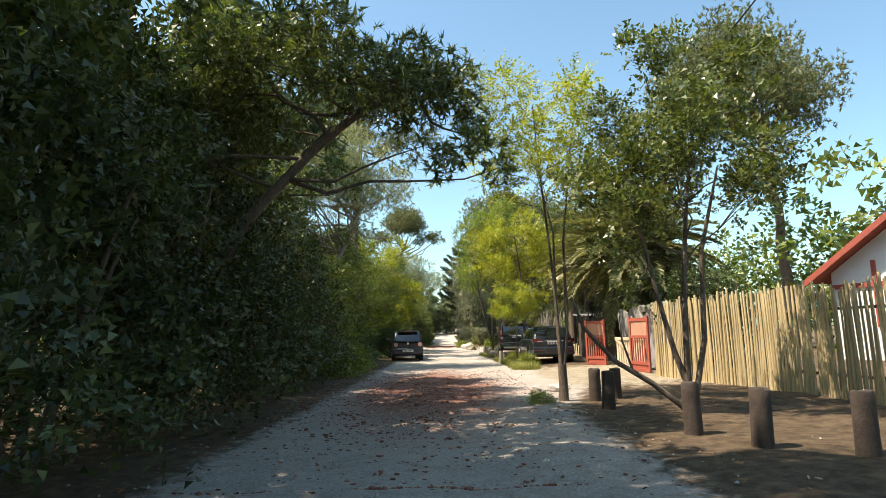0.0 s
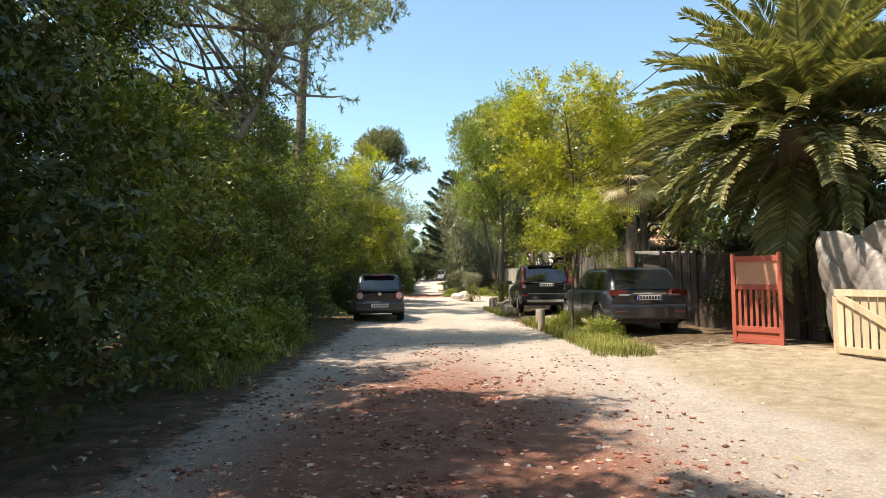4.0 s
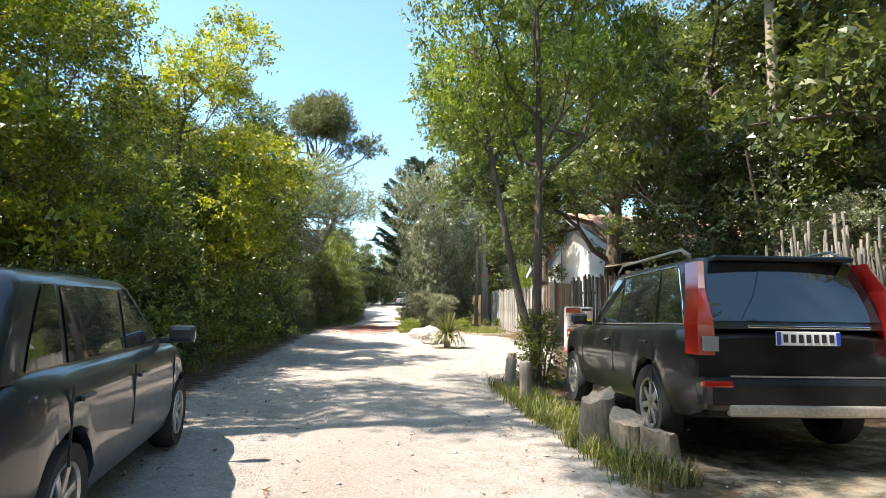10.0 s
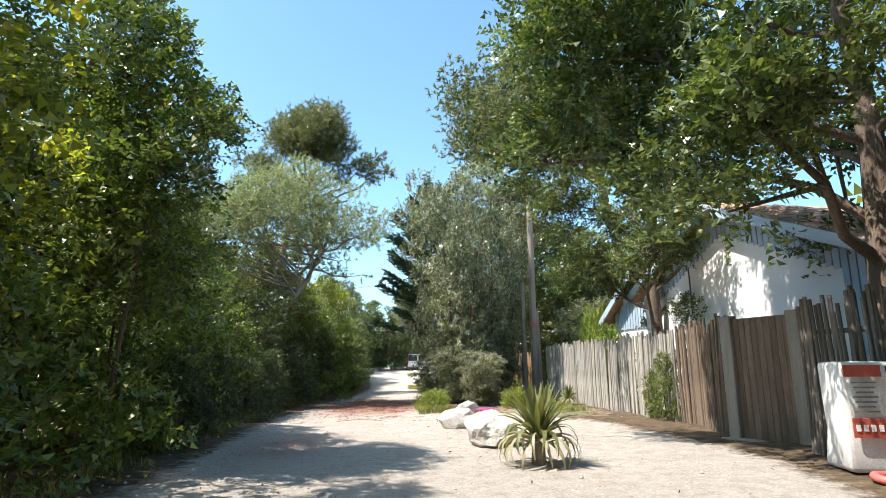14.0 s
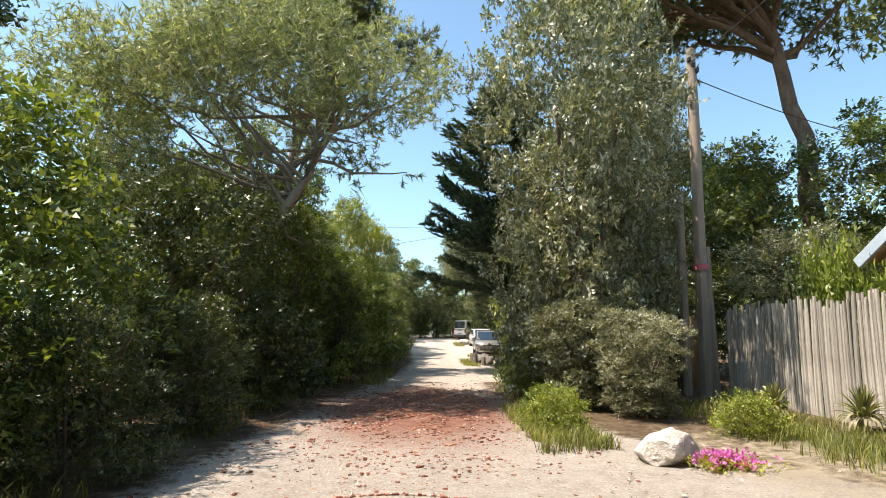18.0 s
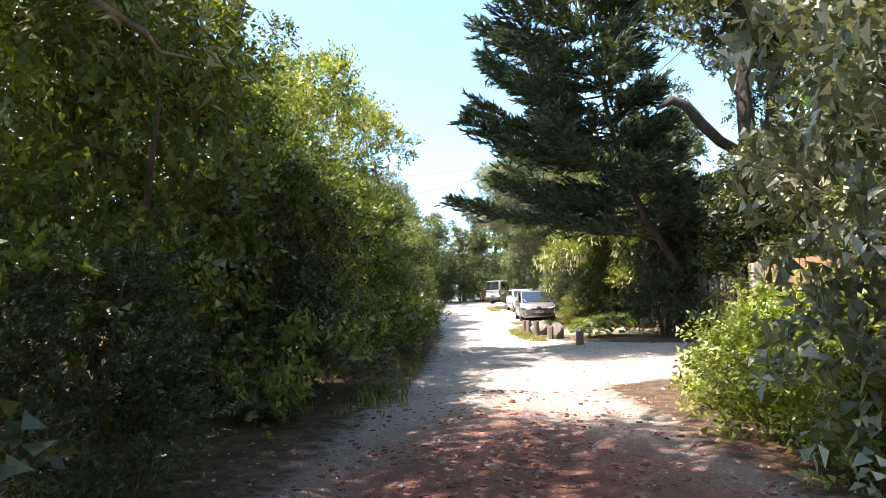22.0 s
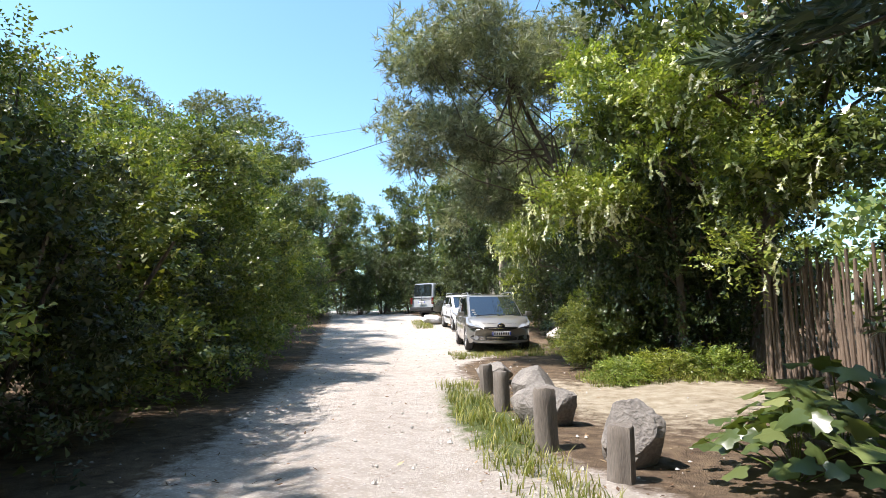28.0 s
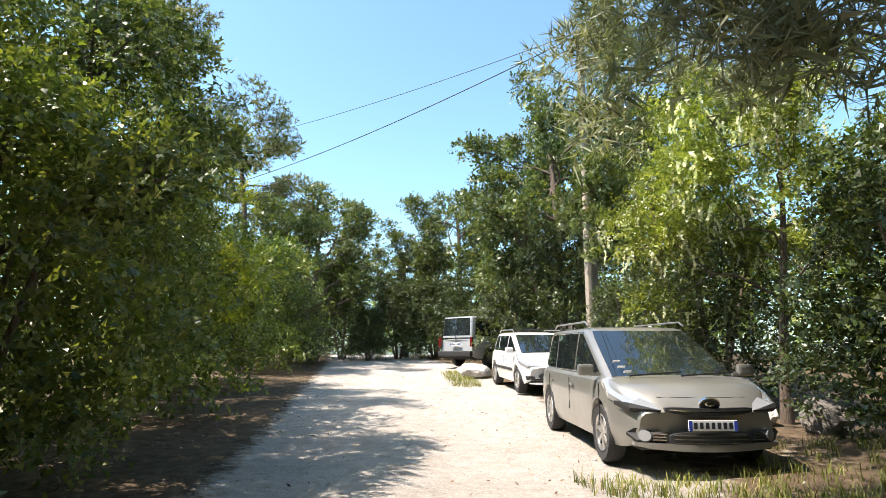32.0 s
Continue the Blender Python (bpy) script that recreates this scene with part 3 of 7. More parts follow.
def build_rubble():
    """Broken brick trodden into the lane where it is red."""
    rng = np.random.default_rng(17)
    spots = ((14.0, 4.6, -0.4, 1.2, 9000), (57.6, 3.2, -0.2, 1.1, 8000))
    x = np.concatenate([cx + sx * np.clip(rng.normal(size=n), -2, 2) for cy, sy, cx, sx, n in spots])
    y = np.concatenate([cy + sy * np.clip(rng.normal(size=n), -1.9, 1.9) for cy, sy, cx, sx, n in spots])
    n = len(x)
    s = 0.007 + 0.024 * rng.uniform(size=n) ** 3
    base = np.array([[1, 1, -1], [-1, 1, -1], [-1, -1, -1], [1, -1, -1], [1, 1, 1], [-1, 1, 1], [-1, -1, 1], [1, -1, 1]], float) * np.array([1.0, 0.7, 0.35])
    quad = np.array([[4, 5, 6, 7], [0, 1, 5, 4], [1, 2, 6, 5], [2, 3, 7, 6], [3, 0, 4, 7]])
    a = rng.uniform(0, 6.283, n)
    B = base[None] * rng.uniform(0.55, 1.2, (n, 8, 3)) * s[:, None, None]
    X = B[..., 0] * np.cos(a)[:, None] - B[..., 1] * np.sin(a)[:, None] + x[:, None]
    Y = B[..., 0] * np.sin(a)[:, None] + B[..., 1] * np.cos(a)[:, None] + y[:, None]
    Z = B[..., 2] + (ground_z(x, y) + s * 0.1)[:, None]
    Q = (quad[None] + (np.arange(n) * 8)[:, None, None]).reshape(-1, 4)
    brick = leaf_material("broken_brick", [(0.0, (0.16, 0.06, 0.045)), (0.5, (0.30, 0.12, 0.085)), (0.85, (0.42, 0.22, 0.16)), (1.0, (0.5, 0.42, 0.36))], 0.0, 0.95, 0.15)
    tagged(new("brick_rubble", mesh_np("brick_rubble", np.stack([X, Y, Z], -1).reshape(-1, 3), Q, (brick,))), "broken red brick trodden into the sandy lane", "rubble", kind="stuff")


build_rubble()


def build_grass():
    """Tufts of grass on the verges."""
    rng = np.random.default_rng(21)
    bands = [(2.5, 3.4, 20.5, 28, 900), (2.3, 2.9, 31, 36.5, 420), (1.4, 2.3, 53.5, 57.5, 500), (1.7, 2.3, 73, 80, 230), (4.2, 6.0, 52, 58, 380),
             (-3.5, -2.6, 18, 24, 300), (-3.6, -2.7, 34, 60, 420), (4.2, 6.8, 78.8, 80.2, 420), (4.8, 8, 84.5, 88, 200), (2.6, 5.0, 84.6, 86.2, 160),
             (-1.9, -1.2, 62, 70, 120), (2.2, 3.0, 96, 101, 200)]
    ps = []
    for x0, x1, y0, y1, n in bands:
        ps.append(np.stack([rng.uniform(x0, x1, n), rng.uniform(y0, y1, n)], 1))
    P = np.concatenate(ps)
    P = np.repeat(P, 7, 0) + rng.normal(size=(len(P) * 7, 2)) * 0.05
    n = len(P)
    z = ground_z(P[:, 0], P[:, 1])
    h = rng.uniform(0.07, 0.24, n) * np.where(P[:, 1] > 70, 0.75, 1.0)
    a = rng.uniform(0, 6.28, n)
    dx = np.stack([np.cos(a), np.sin(a), np.zeros(n)], 1)
    w = 0.006
    side = np.stack([-np.sin(a), np.cos(a), np.zeros(n)], 1) * w
    b = np.concatenate([P, z[:, None] - 0.01], 1)
    m = b + dx * (h * 0.2)[:, None] + np.array([0, 0, 1.0]) * (h * 0.6)[:, None]
    t = b + dx * (h * 0.65)[:, None] + np.array([0, 0, 1.0]) * h[:, None]
    V = np.stack([b - side, b + side, m + side * 0.8, m - side * 0.8, t], 1).reshape(-1, 3)
    i = np.arange(n)[:, None] * 5
    Q = np.concatenate([i + np.array([[0, 1, 2, 3]]), i + np.array([[3, 2, 4, 4]])]).reshape(-1, 4)
    V4 = V
    Q1, Q2 = Q[:n], np.concatenate([i + 3, i + 2, i + 4], 1)
    tri = np.concatenate([Q1[:, [0, 1, 2]], Q1[:, [0, 2, 3]], Q2])
    me = mesh_np("grass", V4, tri, (L_GRASS,))
    tagged(new("grass", me), "sparse dry and green grass tufts on the verges", "grass", kind="stuff")


build_grass()


def build_litter():
    """Fallen leaves and bits of twig, thickest along the verges."""
    rng = np.random.default_rng(29)
    n = 9000
    y = rng.uniform(3, 100, n)
    side = np.where(rng.uniform(size=n) < 0.62, -1, 1)
    x = lane_x(y) + side * np.abs(2.3 + rng.normal(size=n) * 0.75) * np.where(rng.uniform(size=n) < 0.25, rng.uniform(0.1, 1, n), 1)
    z = ground_z(x, y) + 0.012
    a = rng.uniform(0, 6.283, n)
    ln, w = rng.uniform(0.03, 0.085, n), rng.uniform(0.008, 0.03, n)
    d = np.stack([np.cos(a), np.sin(a), rng.normal(size=n) * 0.25], 1)
    e = np.stack([-np.sin(a), np.cos(a), rng.normal(size=n) * 0.35], 1)
    c = np.stack([x, y, z], 1)
    V = np.stack([c - d * ln[:, None] / 2, c + e * w[:, None] / 2, c + d * ln[:, None] / 2, c - e * w[:, None] / 2], 1).reshape(-1, 3)
    tan = leaf_material("dead_leaf", [(0.0, (0.10, 0.06, 0.035)), (0.5, (0.22, 0.14, 0.08)), (1.0, (0.40, 0.30, 0.18))], 0.1, 0.8, 0.2)
    tagged(new("leaf_litter", mesh_np("leaf_litter", V, np.arange(n * 4).reshape(-1, 4), (tan,))), "dry brown leaves and twigs scattered on the lane", "leaf litter", kind="stuff")


build_litter()


# ---- plants ----
def wood_mesh(name, tubes, mat):
    v, q = join_np(tubes)
    return mesh_np(name, v, q, (mat,), True)


def broadleaf(name, label, seed, height, r0, limbs, spread, mat, twigs, leaf, per=8, twig=0.3, first=0.3, bark=BARK, up=0.5, core=500, squash=0.8, sag=0.1,
              flat=0.6, wob=0.25, category="tree", blossom=0, forks=3, tri=False, second=None, lean=None):
    rng = np.random.default_rng(seed)
    drift = (rng.normal() * 0.3, rng.normal() * 0.3)
    tubes, tips = grow(rng, height, r0, limbs, spread, first, lean or drift, wob, up, forks)
    if second:
        # a second stem leaving the first near the ground
        sx, sy, sz = second
        k = np.linspace(0, 1, 8)
        st = np.stack([sx * k ** 0.8, sy * k ** 0.8, 0.35 + (sz - 0.35) * k], 1)
        tubes.append(tube_np(st, r0 * (0.95 - 0.7 * k), 7))
        for j in range(9):
            f = rng.uniform(0.45, 1)
            a0 = np.array([np.interp(f, k, st[:, m]) for m in range(3)])
            a1 = a0 + unit(rng.normal(size=3) + np.array([0.6 * np.sign(sx), 0, 0.5])) * spread * rng.uniform(0.3, 0.6)
            tubes.append(tube_np([a0, (a0 + a1) / 2 + rng.normal(size=3) * 0.05, a1], [r0 * 0.3, r0 * 0.2, r0 * 0.08], 5))
            tips.append((a1, spread * 0.28))
    c = np.array([t[0] for t in tips])
    r = np.array([[t[1], t[1], t[1] * squash * 0.72] for t in tips]) * rng.uniform(0.6, 1.0, (len(tips), 1))
    p, d = clump_twigs(rng, c, r, twigs, 0.4, 0.9, sag, 0.7)
    keep = p[:, 2] > 0.12
    v1, q1 = twig_leaves(rng, p[keep], d[keep], twig, per, leaf, flat=flat, tri=tri)
    p2, d2 = clump_twigs(rng, c, r * 0.75, core, 0.0)
    k2 = p2[:, 2] > 0.2
    v2, q2 = twig_leaves(rng, p2[k2], d2[k2], 0.25, 4, (leaf[0] * 1.35, leaf[1] * 1.5), flat=0.2, tri=True)
    v1, q1 = as_tris(v1, q1)
    v, q = join_np([(v1, q1), (v2, q2)])
    leaves = [("crown", mesh_np("crown", v, q, (mat,)))]
    if blossom:
        pb, db = clump_twigs(rng, c, r * 1.25, blossom, 0.85, 0.25, 1.6)
        vb, qb = twig_leaves(rng, pb, db, 0.24, 18, (0.055, 0.05), needle=True, spread=0.6)
        leaves.append(("blossom", mesh_np("blossom", vb, qb, (L_FLOWER,))))
    return plant(name, label, category, ("trunk", wood_mesh("trunk", tubes, bark)), leaves)


def bush(name, label, seed, w, h, mat, twigs, leaf, per=7, twig=0.24, core=600, stems=5, flat=0.5, bark=BARK, category="shrub", tri=False, full=0.35):
    rng = np.random.default_rng(seed)
    tubes, c, r = [], [], []
    for i in range(stems):
        a = i * 2.399 + rng.uniform(0, 0.6)
        f = rng.uniform(0.2, 0.75)
        tipp = np.array([math.cos(a) * w * f, math.sin(a) * w * f, h * rng.uniform(0.55, 0.85)])
        s = np.linspace(0, 1, 5)
        base = np.array([math.cos(a), math.sin(a), 0]) * 0.12
        pts = base + s[:, None] * (tipp - base) * np.array([1, 1, 1]) + (s * (1 - s))[:, None] * np.array([0, 0, 0.5])
        tubes.append(tube_np(pts, 0.035 * h / 3 * (1.1 - 0.8 * s) + 0.006, 5))
    nc = 62
    for i in range(nc):
        z = h * (0.06 + 0.9 * (i + rng.uniform()) / nc)
        wr = w * (math.sqrt(max(0.05, 1 - ((z / h - full) / (1.05 - full)) ** 2)) if z > full * h else 1.0 if full < 0.4 else 0.55 + 0.45 * (z / h / full) ** 1.5)
        a = i * 2.399 + rng.uniform(-0.4, 0.4)
        rr = wr * rng.uniform(0.5, 0.95)
        c.append((math.cos(a) * rr, math.sin(a) * rr, z))
        k = w * rng.uniform(0.15, 0.30)
        r.append((k, k, k * 0.62))
    p, d = clump_twigs(rng, c, r, twigs, 0.4, 0.9, 0.05, 0.65)
    keep = p[:, 2] > 0.05
    v1, q1 = twig_leaves(rng, p[keep], d[keep], twig, per, leaf, flat=flat, tri=tri)
    p2, d2 = clump_twigs(rng, np.array(c) * np.array([0.72, 0.72, 1]), np.array(r) * 0.9, core, 0.0)
    k2 = p2[:, 2] > 0.12
    v2, q2 = twig_leaves(rng, p2[k2], d2[k2], 0.3, 4, (leaf[0] * 1.4, leaf[1] * 1.6), flat=0.2, tri=True)
    v1, q1 = as_tris(v1, q1)
    v, q = join_np([(v1, q1), (v2, q2)])
    return plant(name, label, category, ("stem", [mesh_np("stem", tv, tq, (bark,), True) for tv, tq in tubes]), [("foliage", mesh_np("foliage", v, q, (mat,)))])


def pine(name, label, seed, height, r0, first, limbs, spread, tufts, lean=(0, 0), flatten=0.5, needle=0.15, bark=BARK_RED, up=0.3, puff=1.0):
    rng = np.random.default_rng(seed)
    tubes, tips = grow(rng, height, r0, limbs, spread, first, lean, 0.35, up, 4)
    c = np.array([t[0] for t in tips])
    r = np.array([[t[1] * 1.2, t[1] * 1.2, t[1] * flatten] for t in tips]) * puff
    p, d = clump_twigs(rng, c, r, tufts, 0.25, 0.5, -0.35)
    v1, q1 = twig_leaves(rng, p, d, 0.16, 14, (needle, 0.024), needle=True, spread=0.85)
    p2, d2 = clump_twigs(rng, c, r * 0.8, tufts // 6, 0.0)
    v2, q2 = twig_leaves(rng, p2, d2, 0.2, 4, (0.24, 0.10), needle=True)
    v, q = join_np([(v1, q1), (v2, q2)])
    return plant(name, label, "pine tree", ("trunk", wood_mesh("trunk", tubes, bark)), [("crown", mesh_np("crown", v, q, (L_PINE,)))])


def lobe_pine(name, label, seed, trunk, r0, lobes, tufts, needle=0.16, wide=0.026, bark=BARK_RED, start=0.55, clump=0.4, sag=-0.35, per=13, mat=L_PINE):
    """A pine whose boughs run from the upper trunk to rounded masses of needles. lobes: centre, radii, number of clumps."""
    rng = np.random.default_rng(seed)
    tr = np.array(trunk, float)
    k = np.linspace(0, 1, len(tr))
    z = np.linspace(0, 1, 14)
    tp = np.stack([np.interp(z, k, tr[:, i]) for i in range(3)], 1)
    tp[1:-1] = (tp[:-2] + 2 * tp[1:-1] + tp[2:]) / 4 + rng.normal(size=(12, 3)) * r0 * 0.15
    tubes = [tube_np(tp, r0 * (1.15 - 0.75 * z), 9)]
    c, r = [], []
    for centre, rad, n in lobes:
        centre, rad = np.array(centre, float), np.array(rad, float)
        for i in range(n):
            w = 1 - 1.45 * (i + 0.5) / n
            a = i * 2.39996 + rng.uniform(-0.3, 0.3)
            u = np.array([math.cos(a) * math.sqrt(1 - w * w), math.sin(a) * math.sqrt(1 - w * w), w])
            q = centre + u * rad * rng.uniform(0.35, 0.9)
            c.append(q)
            s_ = rad.min() * clump * rng.uniform(0.75, 1.3)
            r.append((s_ * 1.15, s_ * 1.15, s_ * 0.8))
            if i % 4 == 0:
                f = start + (0.98 - start) * rng.uniform()
                b = np.array([np.interp(f, z, tp[:, m]) for m in range(3)])
                s = np.linspace(0, 1, 6)
                bow = np.outer(np.sin(s * 3.14), np.array([0, 0, -0.08 * np.linalg.norm(q - b)])) + rng.normal(size=(6, 3)) * 0.05 * np.linalg.norm(q - b) * (s * (1 - s) * 3)[:, None]
                tubes.append(tube_np(b + np.outer(s, q - b) + bow, r0 * 0.34 * (1.05 - 0.85 * s), 5))
    p, d = clump_twigs(rng, c, r, tufts, 0.3, 0.6, sag)
    v1, q1 = twig_leaves(rng, p, d, 0.17, per, (needle, wide), needle=True, spread=0.8)
    p2, d2 = clump_twigs(rng, c, np.array(r) * 0.7, tufts // 4, 0.0)
    v2, q2 = twig_leaves(rng, p2, d2, 0.2, 5, (needle * 1.3, wide * 2.2), needle=True)
    v, q = join_np([(v1, q1), (v2, q2)])
    return plant(name, label, "pine tree", ("trunk", wood_mesh("trunk", tubes, bark)), [("crown", mesh_np("crown", v, q, (mat,)))])


def cypress_tree(seed=5, height=12.6):
    """Trunk leaning over the lane; tiers of flat boughs, longest towards the lane, each fringed with upswept sprays."""
    rng = np.random.default_rng(seed)
    tubes, ps, ds = [], [], []
    z = np.linspace(0, 1, 12)
    lean = -4.9 * (1 - np.exp(-z / 0.26)) / (1 - math.exp(-1 / 0.26))
    tubes.append(tube_np(np.stack([lean, -0.5 * z + 0.08 * np.cos(5 * z), z * height], 1), 0.125 * (1.08 - z), 8))
    n = 70
    reaching = [(0.225, 3.33, 5.9, 0.15), (0.30, 2.95, 3.9, 0.4), (0.385, 3.36, 4.6, 0.6), (0.46, 3.05, 3.7, 0.9), (0.55, 3.2, 3.2, 1.1), (0.64, 3.0, 2.6, 1.2), (0.27, 1.5, 4.0, 0.3), (0.33, 1.9, 4.2, 0.4), (0.36, 1.1, 3.4, 0.4)]
    for i in range(n + len(reaching)):
        f = 0.24 + 0.73 * (i / n) ** 0.95
        az = i * 2.399 + rng.uniform(-0.3, 0.3)
        to_lane = -math.cos(az)
        full = 1.0 if f < 0.5 else (1.02 - f) / 0.52
        ln = (2.0 + 2.6 * max(0.0, to_lane) ** 1.5 - 0.7 * max(0.0, -to_lane)) * max(full, 0.1) ** 0.8 * rng.uniform(0.72, 1.05)
        if f < 0.36 and to_lane > 0.3:
            ln *= 0.55 + 0.5 * rng.random()
        flat = 0.55 + 0.6 * f
        if i >= n:
            f, az, ln, flat = reaching[i - n]
        s = np.linspace(0, 1, 8)
        dr = np.array([math.cos(az), math.sin(az), 0])
        pts = np.array([np.interp(f, z, lean), -0.5 * f, f * height]) + np.outer(s * ln, dr) + np.outer(flat * (0.20 * s ** 2.4 - 0.10 * np.sin(s * 3.1)) * ln + 0.10 * s * ln, [0, 0, 1])
        tubes.append(tube_np(pts, 0.04 * (1.1 - f * 0.6) * (1.05 - s), 4))
        m = int(9 * ln) + 8
        t = np.linspace(0.16, 1.0, m)
        base = np.stack([np.interp(t, s, pts[:, k]) for k in range(3)], 1)
        side = np.array([-dr[1], dr[0], 0])
        sg = np.where(np.arange(m) % 2 == 0, 1, -1)[:, None]
        fd = unit(dr * 1.1 + side * sg * 0.75 + np.array([0, 0, 0.30]) + rng.normal(size=(m, 3)) * 0.15)
        reach = (0.40 + 0.75 * (1 - t))[:, None]
        for e in np.linspace(0.0, 1.0, 5):
            ps.append(base + fd * e * reach + rng.normal(size=fd.shape) * 0.03)
            ds.append(unit(fd + rng.normal(size=fd.shape) * 0.2 + np.array([0, 0, 0.18])))
    p, d = np.concatenate(ps), np.concatenate(ds)
    v, q = twig_leaves(rng, p, d, 0.30, 9, (0.20, 0.06), spread=0.36, needle=True)
    return plant("cypress_tree", "dark green spreading cypress overhanging the lane", "cypress tree", ("trunk", wood_mesh("trunk", tubes, BARK_DARK)),
                 [("crown", mesh_np("crown", v, q, (L_CYP,)))])


def palm_tree(x, y, trunk_h, n=124, seed=8):
    rng = np.random.default_rng(seed)
    root = empty("palm_tree", pose(x, y, gz_at(x, y) - 0.05), "large date palm with arching grey-green fronds behind a fence", "palm tree")
    z = np.linspace(0, 1, 14)
    tv, tq = tube_np(np.stack([0 * z, 0 * z, z * trunk_h], 1), 0.34 + 0.05 * (np.arange(14) % 2) + 0.1 * z, 12)
    part("trunk", mesh_np("trunk", tv, tq, (BARK,), True), None, root)
    variants = []
    for k in range(5):
        ln, curve = rng.uniform(3.1, 3.7), (0.28, 0.4, 0.52, 0.66, 0.8)[k]
        s = np.linspace(0, 1, 12)
        ang = curve * s ** 1.4 * 1.9
        dy = np.cumsum(np.cos(ang)) * ln / 12
        dz = -np.cumsum(np.sin(ang)) * ln / 12
        pts = np.stack([0 * s, dy, dz], 1)
        rv, rq = tube_np(pts, 0.028 * (1.1 - s), 5)
        m = 74
        t = np.linspace(0.1, 0.99, m)
        base = np.stack([np.interp(t, s, pts[:, i]) for i in range(3)], 1)
        tang = unit(np.stack([0 * t, np.interp(t, s, np.cos(ang)), -np.interp(t, s, np.sin(ang))], 1))
        nrm = np.stack([0 * t, -tang[:, 2], tang[:, 1]], 1)
        vs = []
        for sg in (1, -1):
            sd = np.tile(np.array([[sg * 1.0, 0, 0]]), (m, 1))
            ax = unit(sd * 0.8 + tang * 0.75 + nrm * (0.28 + rng.normal(size=(m, 1)) * 0.14))
            l = (0.50 * np.sin(np.clip(t * 1.15 + 0.12, 0, 1) * 3.0) ** 0.6 + 0.08)[:, None]
            w = unit(np.cross(ax, nrm)) * 0.031
            mid = base + ax * l * 0.5 + nrm * 0.01
            vs.append(np.stack([base - w * 0.4, mid - w, base + ax * l - np.array([0, 0, 1.0]) * l * 0.12, mid + w], 1).reshape(-1, 3))
        lv = np.concatenate(vs)
        v, q = join_np([(rv, rq), (lv, np.arange(len(lv)).reshape(-1, 4))])
        variants.append(mesh_np("frond", v, q, (L_PALM,)))
    for i in range(n):
        f = i / n
        el = 82 - 108 * f ** 0.9 + rng.uniform(-7, 7)
        az = i * 137.5 + rng.uniform(-12, 12)
        k = int(np.clip(4 - f * 4 + rng.uniform(-0.8, 0.8), 0, 4)) if f < 0.75 else int(rng.integers(0, 3))
        part("frond", variants[4 - k if f < 0.3 else k], None, root, m=pose(0, 0, trunk_h, 0, 0, az) @ pose(0, 0.18, 0, el, rng.uniform(-12, 12), 0))
    for i in range(18):
        az = i * 20 + rng.uniform(-8, 8)
        part("frond", variants[0], None, root, "dry straw-coloured hanging frond", pose(0, 0, trunk_h - 0.2, 0, 0, az) @ pose(0, 0.2, 0, rng.uniform(-74, -50), 0, 0))
    return root


def fan_palm(x, y, trunk_h, seed=12):
    rng = np.random.default_rng(seed)
    root = empty("fan_palm", pose(x, y, gz_at(x, y) - 0.05), "fan palm with dry yellowish lower leaves behind the brushwood", "palm tree")
    z = np.linspace(0, 1, 14)
    tv, tq = tube_np(np.stack([0 * z, 0 * z, z * trunk_h], 1), 0.17 + 0.03 * (np.arange(14) % 2), 10)
    part("trunk", mesh_np("trunk", tv, tq, (BARK,), True), None, root)
    fans = []
    dry = leaf_material("dry_palm_leaf", [(0.0, (0.36, 0.31, 0.15)), (1.0, (0.62, 0.55, 0.32))], 0.25)
    for mt in (L_PALM, dry):
        sv, sq = tube_np([(0, 0, 0), (0, 0.4, 0.02), (0, 0.8, 0)], [0.016, 0.013, 0.01], 5)
        vs = []
        for a in np.linspace(-2.3, 2.3, 34):
            d = np.array([math.sin(a), math.cos(a), 0.18 * abs(math.sin(a))])
            s_ = np.array([math.cos(a), -math.sin(a), 0]) * 0.022
            l = 0.75 * (1 - 0.12 * abs(a)) * rng.uniform(0.9, 1.08)
            b0 = np.array([0, 0.8, 0])
            vs.append([b0, b0 + d * l * 0.5 + s_, b0 + d * l + np.array([0, 0, -0.14]), b0 + d * l * 0.5 - s_])
        lv = np.array(vs).reshape(-1, 3)
        v, q = join_np([(sv, sq), (lv, np.arange(len(lv)).reshape(-1, 4))])
        fans.append(mesh_np("fan_leaf", v, q, (mt,)))
    for i in range(44):
        f = i / 44
        part("fan_leaf", fans[0 if f < 0.42 else 1], None, root, m=pose(0, 0, trunk_h - 0.3 * f, 0, 0, i * 137.5) @ pose(0, 0.08, 0, 80 - 140 * f + rng.uniform(-8, 8), rng.uniform(-20, 20), 0))
    return root


